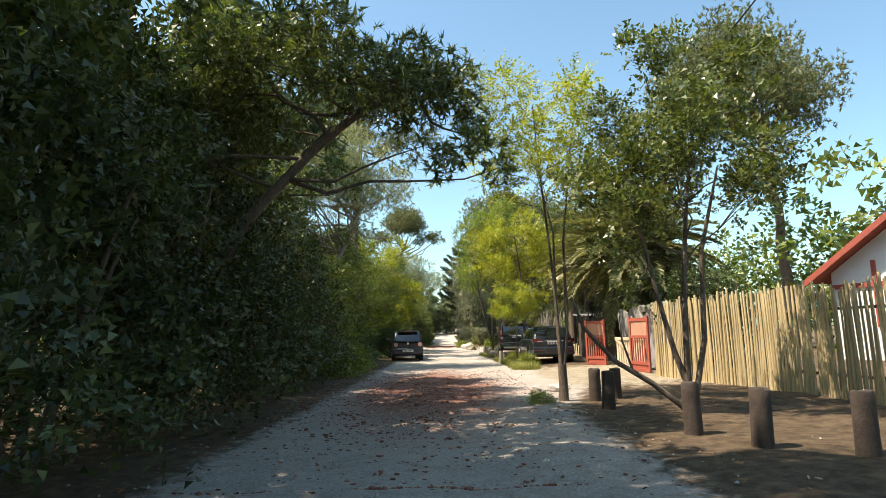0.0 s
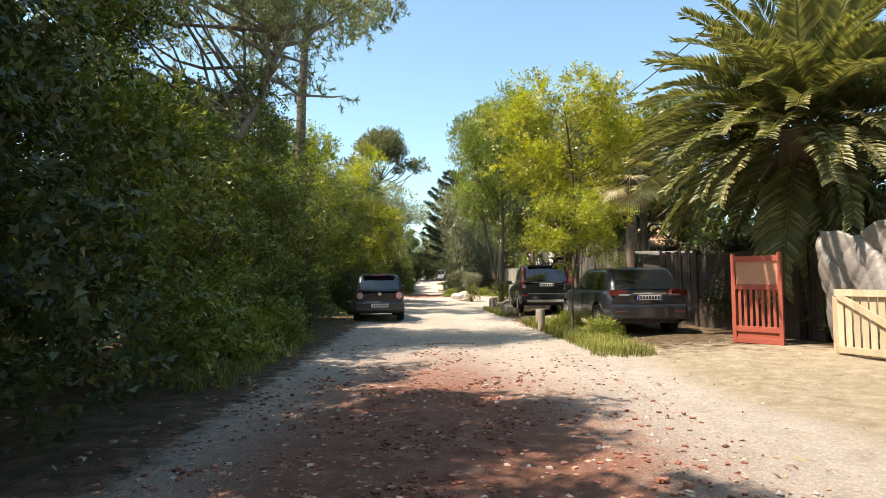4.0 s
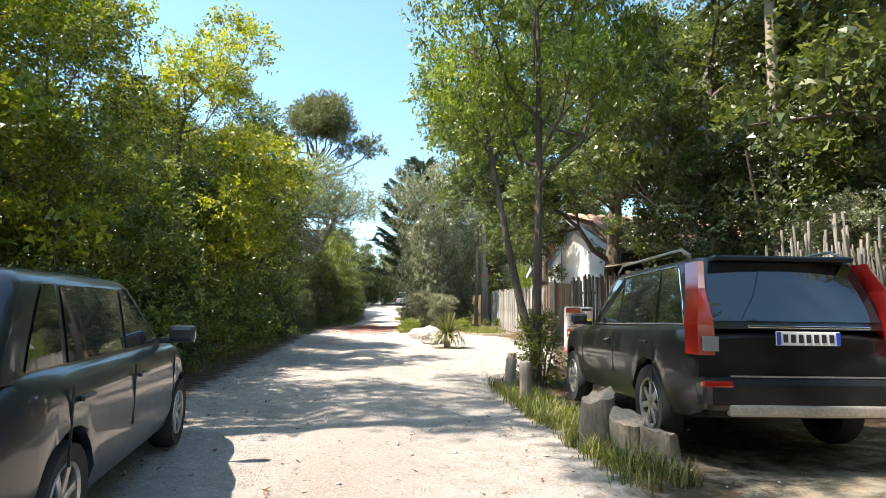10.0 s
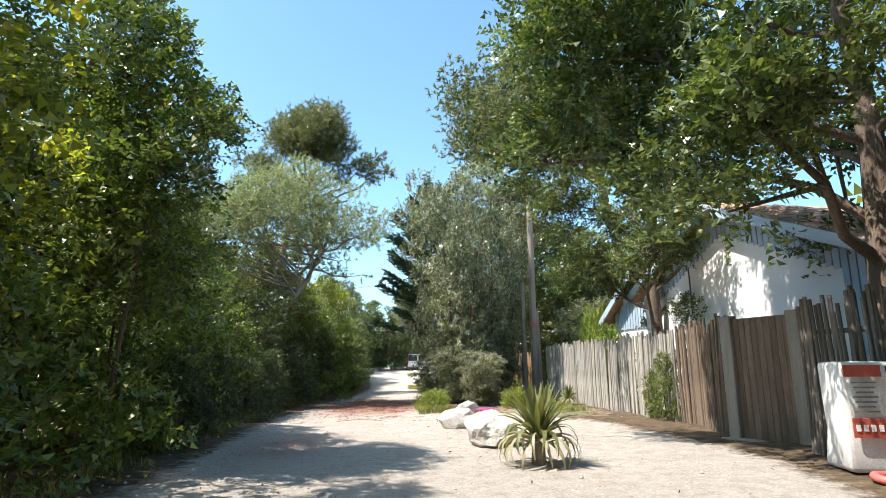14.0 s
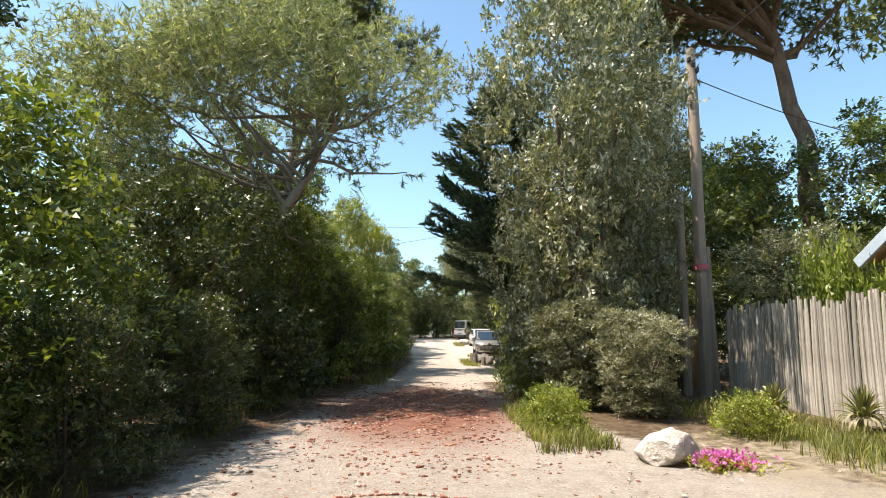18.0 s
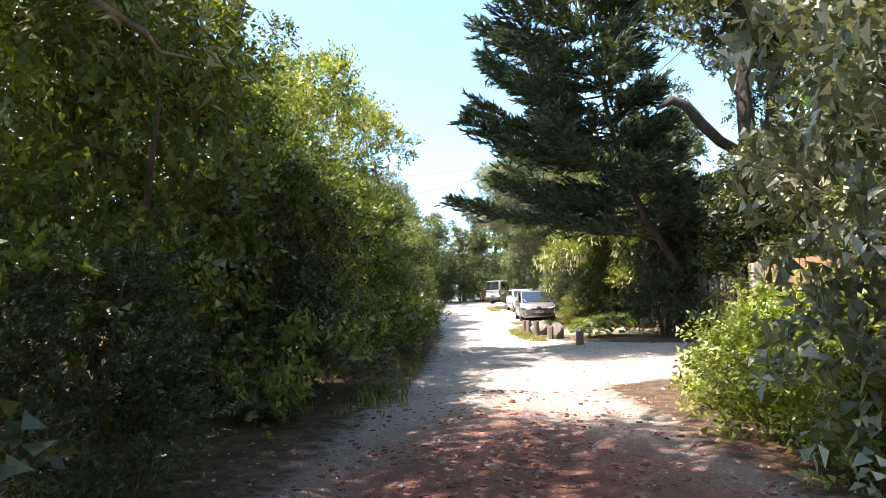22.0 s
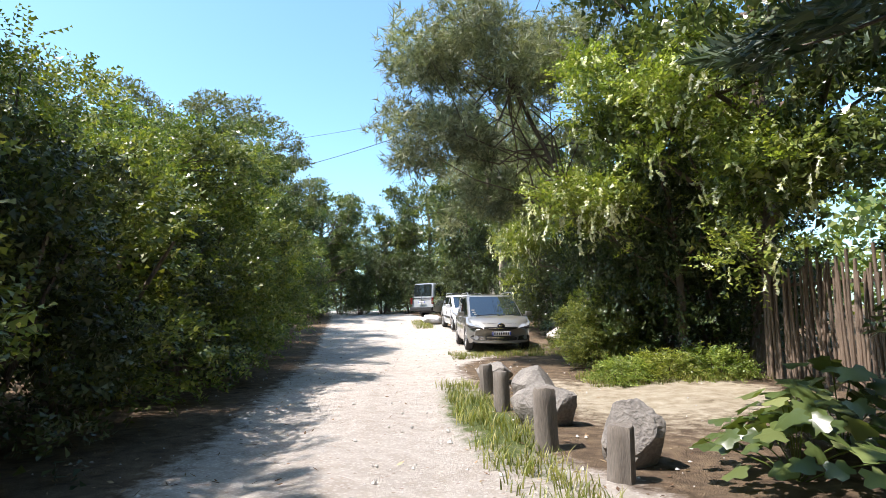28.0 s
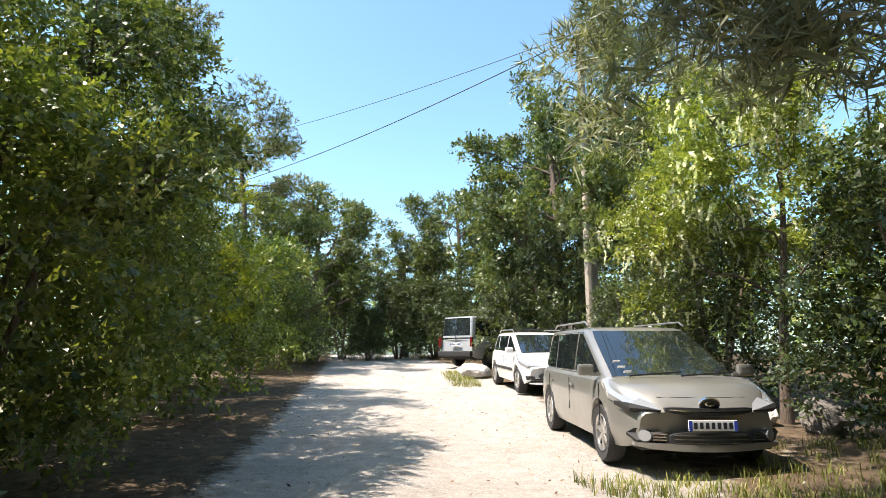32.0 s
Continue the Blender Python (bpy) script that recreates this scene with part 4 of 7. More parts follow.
def yucca(x, y, s=1.0, seed=4, label="clump of spiky green yucca with drooping dry lower blades"):
    rng = np.random.default_rng(seed)
    root = empty("yucca", pose(x, y, gz_at(x, y)) @ Matrix.Diagonal((s, s, s, 1)), label, "yucca")
    tv, tq = tube_np([(0, 0, -0.03), (0, 0, 0.2), (0.01, 0, 0.38)], [0.1, 0.09, 0.06], 8)
    part("stem", mesh_np("stem", tv, tq, (BARK_PALE,), True), None, root)
    blades = []
    for k in range(4):
        ln, bend = (0.72, 0.72, 0.75, 0.78)[k], (0.15, 0.5, 1.2, 2.5)[k]
        s_ = np.linspace(0, 1, 7)
        ang = bend * s_ ** 1.5
        yy, zz = np.cumsum(np.cos(ang)) * ln / 7, -np.cumsum(np.sin(ang)) * ln / 7
        w = 0.036 * np.clip(1.15 - s_ ** 2 * 1.1, 0.08, 1)
        V = np.stack([np.stack([-w, yy, zz + w * 0.5], 1), np.stack([0 * w, yy, zz], 1), np.stack([w, yy, zz + w * 0.5], 1)], 1).reshape(-1, 3)
        i = np.arange(6)[:, None] * 3
        Q = np.concatenate([i + [[0, 1, 4, 3]], i + [[1, 2, 5, 4]]])
        blades.append(mesh_np("blade", V, Q, (L_YUCCA,), True))
        if k == 3:
            blades.append(mesh_np("dry_blade", V, Q, (L_DRY,), True))
    for i in range(84):
        f = i / 84
        el = 88 - 66 * f + rng.uniform(-9, 9)
        k = 4 if f > 0.72 else int(np.clip(f * 4.6 + rng.uniform(-0.5, 0.5), 0, 3))
        part("dry_blade" if k == 4 else "blade", blades[k], None, root, m=pose(0, 0, 0.38 - 0.16 * f, 0, 0, i * 137.5) @ pose(0, 0.03, 0, el, rng.uniform(-15, 15), 0))
    return root


def big_leaf_weed(seed=62):
    """Broad lobed leaves on long stalks from one root."""
    rng = np.random.default_rng(seed)
    tubes, vs, fs, n = [], [], [], 0
    for i in range(60):
        a, f = i * 2.4, (i + 0.5) / 60
        rad, h = 0.62 * f ** 0.6 * rng.uniform(0.8, 1.1), 0.58 * (1.1 - f * 0.75) * rng.uniform(0.8, 1.15)
        tip = np.array([math.cos(a) * rad, math.sin(a) * rad, h])
        s = np.linspace(0, 1, 4)[:, None]
        if i % 4 == 0:
            tubes.append(tube_np(tip * s * np.array([1, 1, 0]) + np.array([0, 0, h]) * s ** 0.6, np.full(4, 0.006), 4))
        size = rng.uniform(0.09, 0.16)
        out = unit(np.array([math.cos(a), math.sin(a), -0.35]) + rng.normal(size=3) * 0.2)
        nrm = unit(np.array([math.cos(a) * 0.4, math.sin(a) * 0.4, 1.0]) + rng.normal(size=3) * 0.3)
        side = unit(np.cross(nrm, out))
        nrm = np.cross(out, side)
        k = 14
        th = np.linspace(-2.75, 2.75, k)
        rr = size * (0.82 + 0.18 * np.cos(th * 5)) * (1 - 0.12 * np.abs(th) / 2.75)
        ring = tip + np.outer(np.cos(th) * rr + size * 0.35, out) + np.outer(np.sin(th) * rr, side) + np.outer(-0.25 * rr * np.abs(np.sin(th)) ** 2 + rng.normal(size=k) * 0.006, nrm)
        vs.append(np.concatenate([tip[None] + nrm * 0.004, ring]))
        fs += [(n, n + 1 + j, n + 2 + j) for j in range(k - 1)]
        n += k + 1
    leaves = mesh_np("foliage", np.concatenate(vs), np.array(fs), (L_DARK,), True)
    return plant("broadleaf_weed", "leafy green weed with broad lobed leaves on the verge", "weed", ("stem", [mesh_np("stem", tv, tq, (L_MID,), True) for tv, tq in tubes]), [("foliage", leaves)])


def spread_out(first, places):
    """Sets the pattern at the first place and copies at the others: x, y, size, turn, tallness."""
    out = []
    for i, row in enumerate(places):
        x, y, s, turn = row[:4]
        k = row[4] if len(row) > 4 else 1.0
        lab = row[5] if len(row) > 5 else ""
        m = pose(x, y, gz_at(x, y) - 0.03, 0, 0, turn)
        if i == 0:
            ob = first
            ob.matrix_basis = m @ Matrix.Diagonal((s, s, s * k, 1))
        else:
            ob = copy_thing(first, m)
            ob.matrix_basis = m @ Matrix.Diagonal((s, s, s * k, 1))
        if lab:
            tagged(ob, lab)
        out.append(ob)
    return out


def plant_all():
    T = lambda *a: a
    # hedge along the lane on the shaded side
    hedge = bush("hedge_shrub", "dense mid-green hedge shrub beside the lane", 31, 2.1, 3.9, L_MID, 2300, (0.095, 0.055), core=900, tri=True)
    spread_out(hedge, [T(-4.5, 18.2, 0.95, 75),
                       T(-5.0, 25.0, 1.0, 200), T(-5.3, 29.0, 0.95, 20), T(-5.3, 33.0, 0.95, 110), T(-4.3, 37.0, 0.95, 250), T(-4.1, 40.6, 1.0, 333), T(-4.4, 44.4, 1.05, 60),
                       T(-4.9, 48.4, 1.05, 145), T(-5.1, 52.4, 1.0, 260),                       T(5.5, 81.5, 0.5, 20, 0.9), T(-4.5, 90.5, 1.1, 85, 1.1), T(-5.0, 96.0, 1.1, 215), T(-4.6, 101.5, 1.2, 30)])
    fine = bush("hedge_shrub", "mid-green hedge shrub with small leaves close to the lane", 36, 2.1, 3.9, L_MID, 3200, (0.082, 0.05), per=8, core=900, tri=True)
    spread_out(fine, [T(-3.9, 61.4, 1.0, 15, 1.25), T(-3.4, 65.0, 1.0, 100, 1.0), T(-3.1, 69.0, 1.0, 190), T(-3.0, 73.0, 0.85, 280, 0.9), T(-2.9, 77.4, 0.95, 50, 0.9), T(-3.0, 81.4, 1.0, 170, 0.95), T(-3.3, 85.6, 1.0, 310, 1.05), T(-4.7, 21.2, 1.0, 40), T(5.0, 81.3, 0.4, 100, 0.9)])
    dark = bush("laurel_shrub", "dark glossy evergreen shrub beside the lane", 32, 1.9, 3.8, L_LAUREL, 2400, (0.085, 0.048), core=800, tri=True)
    spread_out(dark, [T(-4.0, 56.6, 1, 0), T(-4.3, 3.0, 1.1, 10), T(-4.3, 6.2, 1.1, 50), T(-4.3, 9.4, 1.1, 170), T(-4.3, 12.6, 1.05, 290), T(-4.4, 15.6, 1.0, 330), T(-5.6, 1.0, 1.5, 0, 1.3), T(-6.0, 8.0, 1.5, 100, 1.3), T(-7.0, 27.5, 1.3, 20), T(-6.8, 35.5, 1.35, 120),
                      T(-7.2, 46, 1.4, 220), T(-3.1, 46.8, 0.42, 20), T(-3.3, 49.4, 0.46, 120), T(-3.2, 52.0, 0.42, 210), T(-3.3, 54.6, 0.48, 300), T(-3.2, 57.4, 0.42, 40), T(-3.1, 59.6, 0.45, 170), T(-3.2, 37.6, 0.45, 90), T(-3.3, 34.0, 0.42, 10), T(-3.4, 25.6, 0.42, 70), T(-2.95, 63.2, 0.8, 77), T(-2.8, 71.0, 0.8, 187), T(-2.6, 75.2, 0.75, 40), T(-2.7, 79.4, 0.75, 260), T(-6.6, 67, 1.5, 33), T(-6.6, 75.5, 1.5, 140), T(-6.8, 84, 1.5, 240),
                      # Laurels at (7.5, 21.2) and (7.2, 24.4) are added to deepen palm shade.
                      T(7.9, 64.8, 1.2, 90), T(8.9, 72.8, 1.3, 10), T(7.9, 87.0, 1.1, 100), T(7.6, 92.5, 1.1, 220), T(9.4, 84.2, 1.2, 310),  T(7.6, 36.4, 1.2, 60), T(7.5, 69.6, 1.25, 250, 1.02), T(7.5, 21.2, 0.5, 80, 0.9), T(7.2, 24.4, 0.55, 190), T(8.5, 41.0, 0.62, 20, 1.15), T(9.7, 40.0, 0.75, 120, 1.1), T(7.4, 81.0, 1.0, 20), T(9.3, 24.4, 1.1, 70), T(8.6, 19.2, 1.0, 160, 0.8), T(7.5, 73.2, 1.25, 110), T(7.6, 71.8, 0.7, 300), T(5.95, 73.5, 0.72, 200, 1.25), T(0.6, 113.5, 1.1, 40), T(-2.4, 112.0, 1.1, 140), T(2.6, 112.5, 1.2, 80), T(4.6, 110.5, 1.2, 180), T(-3.9, 105.0, 0.9, 300), T(-0.9, 110.6, 0.7, 60), T(-5.2, 107.0, 1.1, 240), T(5.6, 106.5, 1.0, 20), T(6.4, 94.2, 0.7, 80), T(5.6, 102.0, 1.1, 130), T(6.2, 99.6, 1.1, 0, 1.2), T(7.4, 84.6, 0.9, 200), T(5.9, 82.8, 0.75, 120, 1.25), T(6.2, 81.0, 0.85, 200, 1.3)])
    grey = bush("oleaster_shrub", "tall grey-green oleaster shrub at the bend", 33, 2.1, 5.6, L_GREY, 4500, (0.085, 0.042), per=10, core=1500, stems=8, tri=True, full=0.7)
    spread_out(grey, [T(3.1, 58.6, 1.12, 0, 1.42), T(4.6, 60.4, 0.95, 120, 1.5), T(3.0, 57.5, 0.5, 60, 0.75, "low grey-green oleaster growth at the bend"), T(3.5, 56.3, 0.4, 200, 0.8, "low grey-green oleaster growth at the bend"), 
                      T(-4.2, 75.4, 0.82, 150, 1.0, "grey-green shrub rising from the dark hedge"), T(9.2, 60.6, 0.8, 70, 0.9, "grey-green shrub behind a fence"), T(7.3, 34.0, 0.6, 45, 0.85, "grey-green climber hanging over a brushwood fence")])
    ivy = bush("ivy_clump", "glossy green ivy climbing a stake fence", 34, 0.55, 1.7, L_MID, 700, (0.05, 0.045), per=6, twig=0.14, core=150, stems=4, tri=True)
    spread_out(ivy, [T(6.64, 49.2, 0.6, 0, 1.45), T(6.62, 49.9, 0.45, 90, 1.4), T(3.2, 36.6, 0.75, 40, 0.95, "ivy climbing the foot of a forked tree"), T(5.8, 34.0, 0.9, 70, 1.1, "green climber over a brushwood fence"), T(6.9, 31.9, 1.0, 130, 1.15, "green climber over a brushwood fence")])
    # light trees
    rob = broadleaf("robinia_tree", "young robinia with light yellow-green feathery leaves", 41, 5.2, 0.085, 13, 1.9, L_ACACIA, 3200, (0.08, 0.046), per=12, twig=0.38, first=0.4, core=500, up=0.75, wob=0.1, lean=(0.12, 0.1), second=(-1.1, 0.2, 3.9), forks=4, tri=True)
    spread_out(rob, [T(3.15, 36.7, 0.98, 0, 1.55, "slim robinia with light green leaves and ivy at its foot")])
    high = broadleaf("robinia_tree", "tall thin robinia whose yellow-green crown hangs over the verge", 46, 5.6, 0.07, 12, 2.0, L_LIGHT, 2600, (0.08, 0.046), per=12, twig=0.38, first=0.5, core=300, up=0.45, forks=4, tri=True)
    spread_out(high, [T(3.7, 26.4, 0.95, 110, 1.05), T(3.1, 24.6, 0.5, 180)])
    rob2 = broadleaf("robinia_tree", "robinia with yellow-green leaves and hanging white blossom", 42, 4.8, 0.08, 12, 2.1, L_ACACIA, 3000, (0.085, 0.048), per=11, twig=0.4, first=0.3, core=300, up=0.5, blossom=500, tri=True)
    spread_out(rob2, [T(7.2, 89.6, 1.0, 0, 1.12), T(6.1, 80.0, 1.0, 130, 1.05), T(-3.6, 67.3, 0.88, 250, 1.2, "robinia with pale leaves rising above the hedge")])
    thin = broadleaf("hedge_tree", "thin leafy tree rising out of the hedge", 48, 6.0, 0.05, 11, 1.7, L_MID, 1100, (0.085, 0.05), per=10, twig=0.4, first=0.4, core=60, up=0.6, forks=3, tri=True)
    spread_out(thin, [T(6.6, 64.8, 0.7, 75, 1.1, "leafy green tree behind a plank fence"), T(-3.9, 23.6, 0.85, 30), T(-3.9, 29.4, 0.8, 140, 0.95), T(-3.6, 35.0, 0.8, 60), T(-3.5, 41.0, 0.85, 100), T(-3.2, 44.8, 0.8, 230), T(-3.2, 63.4, 0.7, 75),
                      T(-3.0, 67.0, 0.62, 190), T(-2.9, 75.6, 0.58, 250), T(-2.9, 79.0, 0.66, 20), T(-3.0, 84.0, 0.8, 90), T(-3.3, 89.0, 0.85, 160)])
    mapl = broadleaf("maple_tree", "broad yellow-green maple leaning over the lane", 43, 5.2, 0.11, 14, 2.3, L_MAPLE, 3600, (0.085, 0.062), per=9, twig=0.36, first=0.2, core=350, up=0.5, forks=4, tri=True)
    spread_out(mapl, [T(-4.3, 40.2, 1.0, 0, 1.15), T(-5.2, 34.0, 0.95, 100, 1.15),
                      T(-4.8, 93.5, 0.85, 60, 1.1), T(-4.0, 82.0, 0.6, 160, 1.2)])
    oak = broadleaf("oak_tree", "dense dark green evergreen oak behind the fences", 44, 6.2, 0.2, 15, 2.9, L_DARK, 3000, (0.125, 0.08), per=8, twig=0.3, first=0.28, core=700, up=0.4, tri=True)
    spread_out(oak, [T(8.2, 33.4, 0.95, 0, 1.1), T(7.6, 38.4, 0.95, 100, 1.15), T(11.4, 36.6, 1.1, 310, 1.1), T(9.4, 67.4, 0.95, 40), T(12.8, 60.2, 0.9, 20, 1.0), T(9.8, 76.4, 0.8, 140), T(7.6, 79.9, 1.0, 240, 1.25),
                     T(-5.9, 4.5, 1.2, 60, 1.6), T(-6.3, 11.8, 1.1, 160, 1.3), T(-8.4, 38.5, 1.05, 110, 1.1), T(-6.0, 26.6, 0.8, 50, 1.0), T(-7.8, 73.0, 1.1, 230, 1.1),
                     T(7.9, 95.4, 1.0, 70, 1.25), T(9.9, 85.0, 1.0, 200, 1.25), T(6.6, 101.0, 1.15, 170, 1.15), T(-3.4, 108.5, 1.05, 45), T(1.0, 116.5, 0.95, 100, 1.05), T(4.2, 114.5, 1.15, 200, 1.2), T(-4.8, 114, 1.2, 10, 1.1), T(8.2, 106.5, 1.2, 80, 1.35)])
    near = broadleaf("oak_tree", "dense dark evergreen oak whose heavy boughs overhang the lane", 47, 6.2, 0.2, 15, 2.9, L_DARK, 8200, (0.078, 0.05), per=11, twig=0.3, first=0.28, core=2200, up=0.4, forks=4, tri=True)
    spread_out(near, [T(7.25, 43.9, 1.3, 215, 1.0), T(7.45, 51.15, 0.85, 80, 1.15)])
    oak2 = broadleaf("oak_tree", "dark evergreen oak whose boughs overhang the lane", 47, 6.2, 0.2, 15, 2.9, L_DARK, 5200, (0.10, 0.062), per=9, twig=0.3, first=0.28, core=600, up=0.4, forks=4, tri=True)
    spread_out(oak2, [T(-5.4, 46.4, 1.05, 20, 0.95), T(-7.5, 15.8, 1.0, 130, 1.1), T(-6.8, 20.0, 0.9, 250, 1.1), T(-6.8, 62.6, 0.85, 40, 1.15), T(-4.6, 80.2, 0.85, 300, 0.79), T(-4.6, 86.6, 0.88, 200, 0.98), T(-9.4, 54.5, 1.0, 30, 1.15), T(10.6, 70.4, 0.95, 60, 1.25), T(9.6, 40.2, 1.05, 300, 1.2)])
    slim = broadleaf("robinia_sapling", "slender many-stemmed robinia with sparse feathery yellow-green leaves", 49, 6.2, 0.034, 14, 1.3, L_LIGHT, 1000, (0.075, 0.042), per=14, twig=0.42, first=0.55, core=0, up=0.5, forks=2, wob=0.1, lean=(-0.25, 0.2), tri=True)
    bv, bq = join_np([tube_np([(0, 0, -0.05), (0.01, 0, 0.3), (0, 0, 0.72)], [0.115, 0.09, 0.085], 9),
                      tube_np([(0.02, 0, 0.6), (0.14, 0.05, 1.5), (0.16, 0.1, 3.2), (0.45, 0.2, 5.4)], [0.045, 0.034, 0.026, 0.01], 6),
                      tube_np([(-0.02, 0.02, 0.6), (-0.05, 0.1, 1.7), (0.0, 0.3, 3.4), (-0.3, 0.5, 5.0)], [0.04, 0.03, 0.022, 0.01], 6)])
    part("stem", mesh_np("stem", bv, bq, (BARK,), True), None, slim)
    spread_out(slim, [T(2.25, 11.2, 0.95, 0)])
    small = broadleaf("small_tree", "small dark tree with several thin crooked stems", 45, 4.4, 0.05, 13, 1.6, L_DARK, 2100, (0.085, 0.05), per=9, twig=0.28, first=0.45, core=250, up=0.6, lean=(0.35, 0.2), second=(-0.7, 0.25, 3.6), tri=True)
    bv, bq = join_np([tube_np([(-0.02, 0, 0.05), (-0.5, 0.1, 0.42), (-1.0, 0.25, 0.72), (-1.45, 0.3, 1.2), (-1.6, 0.3, 1.6)], [0.05, 0.045, 0.04, 0.03, 0.015], 6),
                      tube_np([(0.02, -0.02, 0.0), (0.24, -0.1, 1.0), (0.3, -0.1, 2.2), (0.7, 0, 3.4)], [0.045, 0.04, 0.035, 0.015], 6),
                      tube_np([(-0.75, 0.2, 0.58), (-0.95, 0, 1.0), (-1.0, -0.1, 1.35)], [0.02, 0.014, 0.007], 5)])
    part("stem", mesh_np("stem", bv, bq, (BARK,), True), None, small)
    spread_out(small, [T(3.65, 8.9, 1.0, 0, 1.1)])
    bare = broadleaf("small_tree", "thin bare-limbed tree behind the stake fence", 45, 3.9, 0.045, 12, 1.6, L_DARK, 1500, (0.10, 0.055), per=8, twig=0.28, first=0.42, core=200, up=0.7, tri=True)
    spread_out(bare, [T(9.6, 62.4, 1.3, 60, 1.1)])
    # pines
    ump = lobe_pine("umbrella_pine", "tall umbrella pine with a broad domed crown", 51, [(0, 0, 0), (-0.15, 0.1, 4.0), (-0.5, 0.2, 8.0), (-1.3, 0.5, 12.4)], 0.36,
                    [((-3.3, 0.9, 12.9), (6.2, 5.4, 4.4), 90)], 7200, needle=0.22, wide=0.05, start=0.8, clump=0.30)
    spread_out(ump, [T(11.7, 63.2, 1.0, 0), T(18.5, 31.0, 0.85, 40, 1.2)])
    hook = lobe_pine("forked_pine", "dark forked pine with one thick hooked bough", 59, [(0, 0, 0), (-0.1, 0, 2.6), (-0.45, -0.1, 5.2), (-0.55, -0.2, 7.0), (-0.3, -0.2, 9.0), (0.2, 0, 10.6)], 0.27,
                     [((-0.6, 0.2, 9.6), (3.0, 3.2, 1.5), 34), ((1.6, 0.4, 8.6), (2.4, 2.6, 1.6), 26), ((0.6, 1.2, 11.6), (3.0, 3.0, 1.6), 28)], 3800, needle=0.2, wide=0.045, bark=BARK_DARK, start=0.72, clump=0.4)
    bv, bq = join_np([tube_np([(-0.42, -0.1, 5.0), (-0.9, -0.6, 5.0), (-1.6, -1.1, 5.15), (-2.2, -1.4, 5.55), (-2.6, -1.5, 6.0), (-3.0, -1.6, 6.12), (-3.4, -1.6, 5.9)], [0.15, 0.15, 0.14, 0.14, 0.13, 0.11, 0.05], 9),
                      tube_np([(-0.2, 0, 3.6), (0.35, 0.1, 5.2), (0.55, 0.1, 7.2), (1.2, 0.3, 9.2)], [0.2, 0.19, 0.16, 0.08], 9)])
    part("bough", mesh_np("bough", bv, bq, (BARK_DARK,), True), None, hook)
    spread_out(hook, [T(8.15, 71.6, 1.0, 0)])
    mar = pine("maritime_pine", "tall maritime pine with an open crown above the hedge", 52, 13.0, 0.22, 0.66, 11, 3.3, 3200, (0.5, 0.3), 0.5, up=0.12, bark=BARK, puff=0.8)
    spread_out(mar, [T(-4.7, 32.3, 1.0, 0, 1.2), T(-5.4, 103.0, 0.8, 140, 0.95), T(-6.4, 92.0, 0.75, 40, 0.92)])
    lea = lobe_pine("leaning_pine", "leaning pine whose flat crown reaches over the lane", 54, [(0, 0, 0), (0.2, 0, 4), (0.8, 0.2, 8), (2.0, 0.5, 11.2)], 0.24,
                    [((1.7, 0.6, 12.9), (2.3, 2.2, 2.0), 30), ((4.3, 0.7, 11.3), (2.1, 1.8, 1.0), 18), ((-0.6, 0.6, 11.4), (1.6, 1.6, 1.2), 10)], 4600, needle=0.19, wide=0.03, start=0.7, clump=0.42)
    spread_out(lea, [T(-6.0, 68.0, 1.08, 0)])
    fea = lobe_pine("feathery_pine", "pine with pale leaning trunk and feathery grey-green boughs over the lane", 53, [(0, 0, 0), (1.0, -0.1, 1.15), (2.05, -0.3, 2.4), (3.1, -0.7, 3.4), (4.0, -0.8, 4.8), (4.5, -0.8, 6.0)], 0.13,
                    [((2.0, -0.4, 6.6), (3.4, 2.8, 2.5), 46), ((5.2, -0.9, 6.2), (1.9, 1.8, 1.4), 22), ((4.6, -0.9, 4.7), (1.5, 1.6, 0.8), 12), ((-0.4, 0, 4.6), (2.2, 2.0, 1.7), 16), ((1.6, 1.3, 4.0), (2.6, 1.3, 1.6), 18), ((-1.2, -0.3, 6.4), (2.4, 2.2, 1.6), 18), ((3.2, 0.4, 8.2), (2.6, 2.2, 1.3), 18)], 6800, needle=0.14, wide=0.024, bark=BARK_PALE, start=0.55, clump=0.36, per=12, mat=L_FEATHER)
    spread_out(fea, [T(-6.3, 58.9, 1.0, 0), T(-6.9, 23.0, 0.85, 12, 1.3)])
    lng = lobe_pine("long_needled_pine", "open grey-green pine with long needles over the parked cars", 55, [(0, 0, 0), (-0.25, 0, 2.6), (-0.9, 0, 4.2), (-1.8, 0, 6.0), (-2.4, 0, 7.6)], 0.075,
                    [((-3.1, -0.4, 6.7), (2.5, 2.4, 1.9), 36), ((-3.7, -0.2, 4.9), (2.0, 1.8, 1.4), 24), ((-0.6, 0.2, 7.0), (2.6, 2.0, 1.7), 24), ((-1.6, 3.0, 5.4), (2.4, 1.8, 1.6), 18), ((0.8, 1.4, 5.2), (2.0, 1.8, 1.3), 14), ((-2.4, 0.8, 3.6), (1.6, 1.4, 1.2), 16)], 6000, needle=0.2, wide=0.02, bark=BARK, start=0.3, clump=0.26, per=12, mat=L_NEEDLE)
    spread_out(lng, [T(5.9, 83.2, 1.0, 0)])
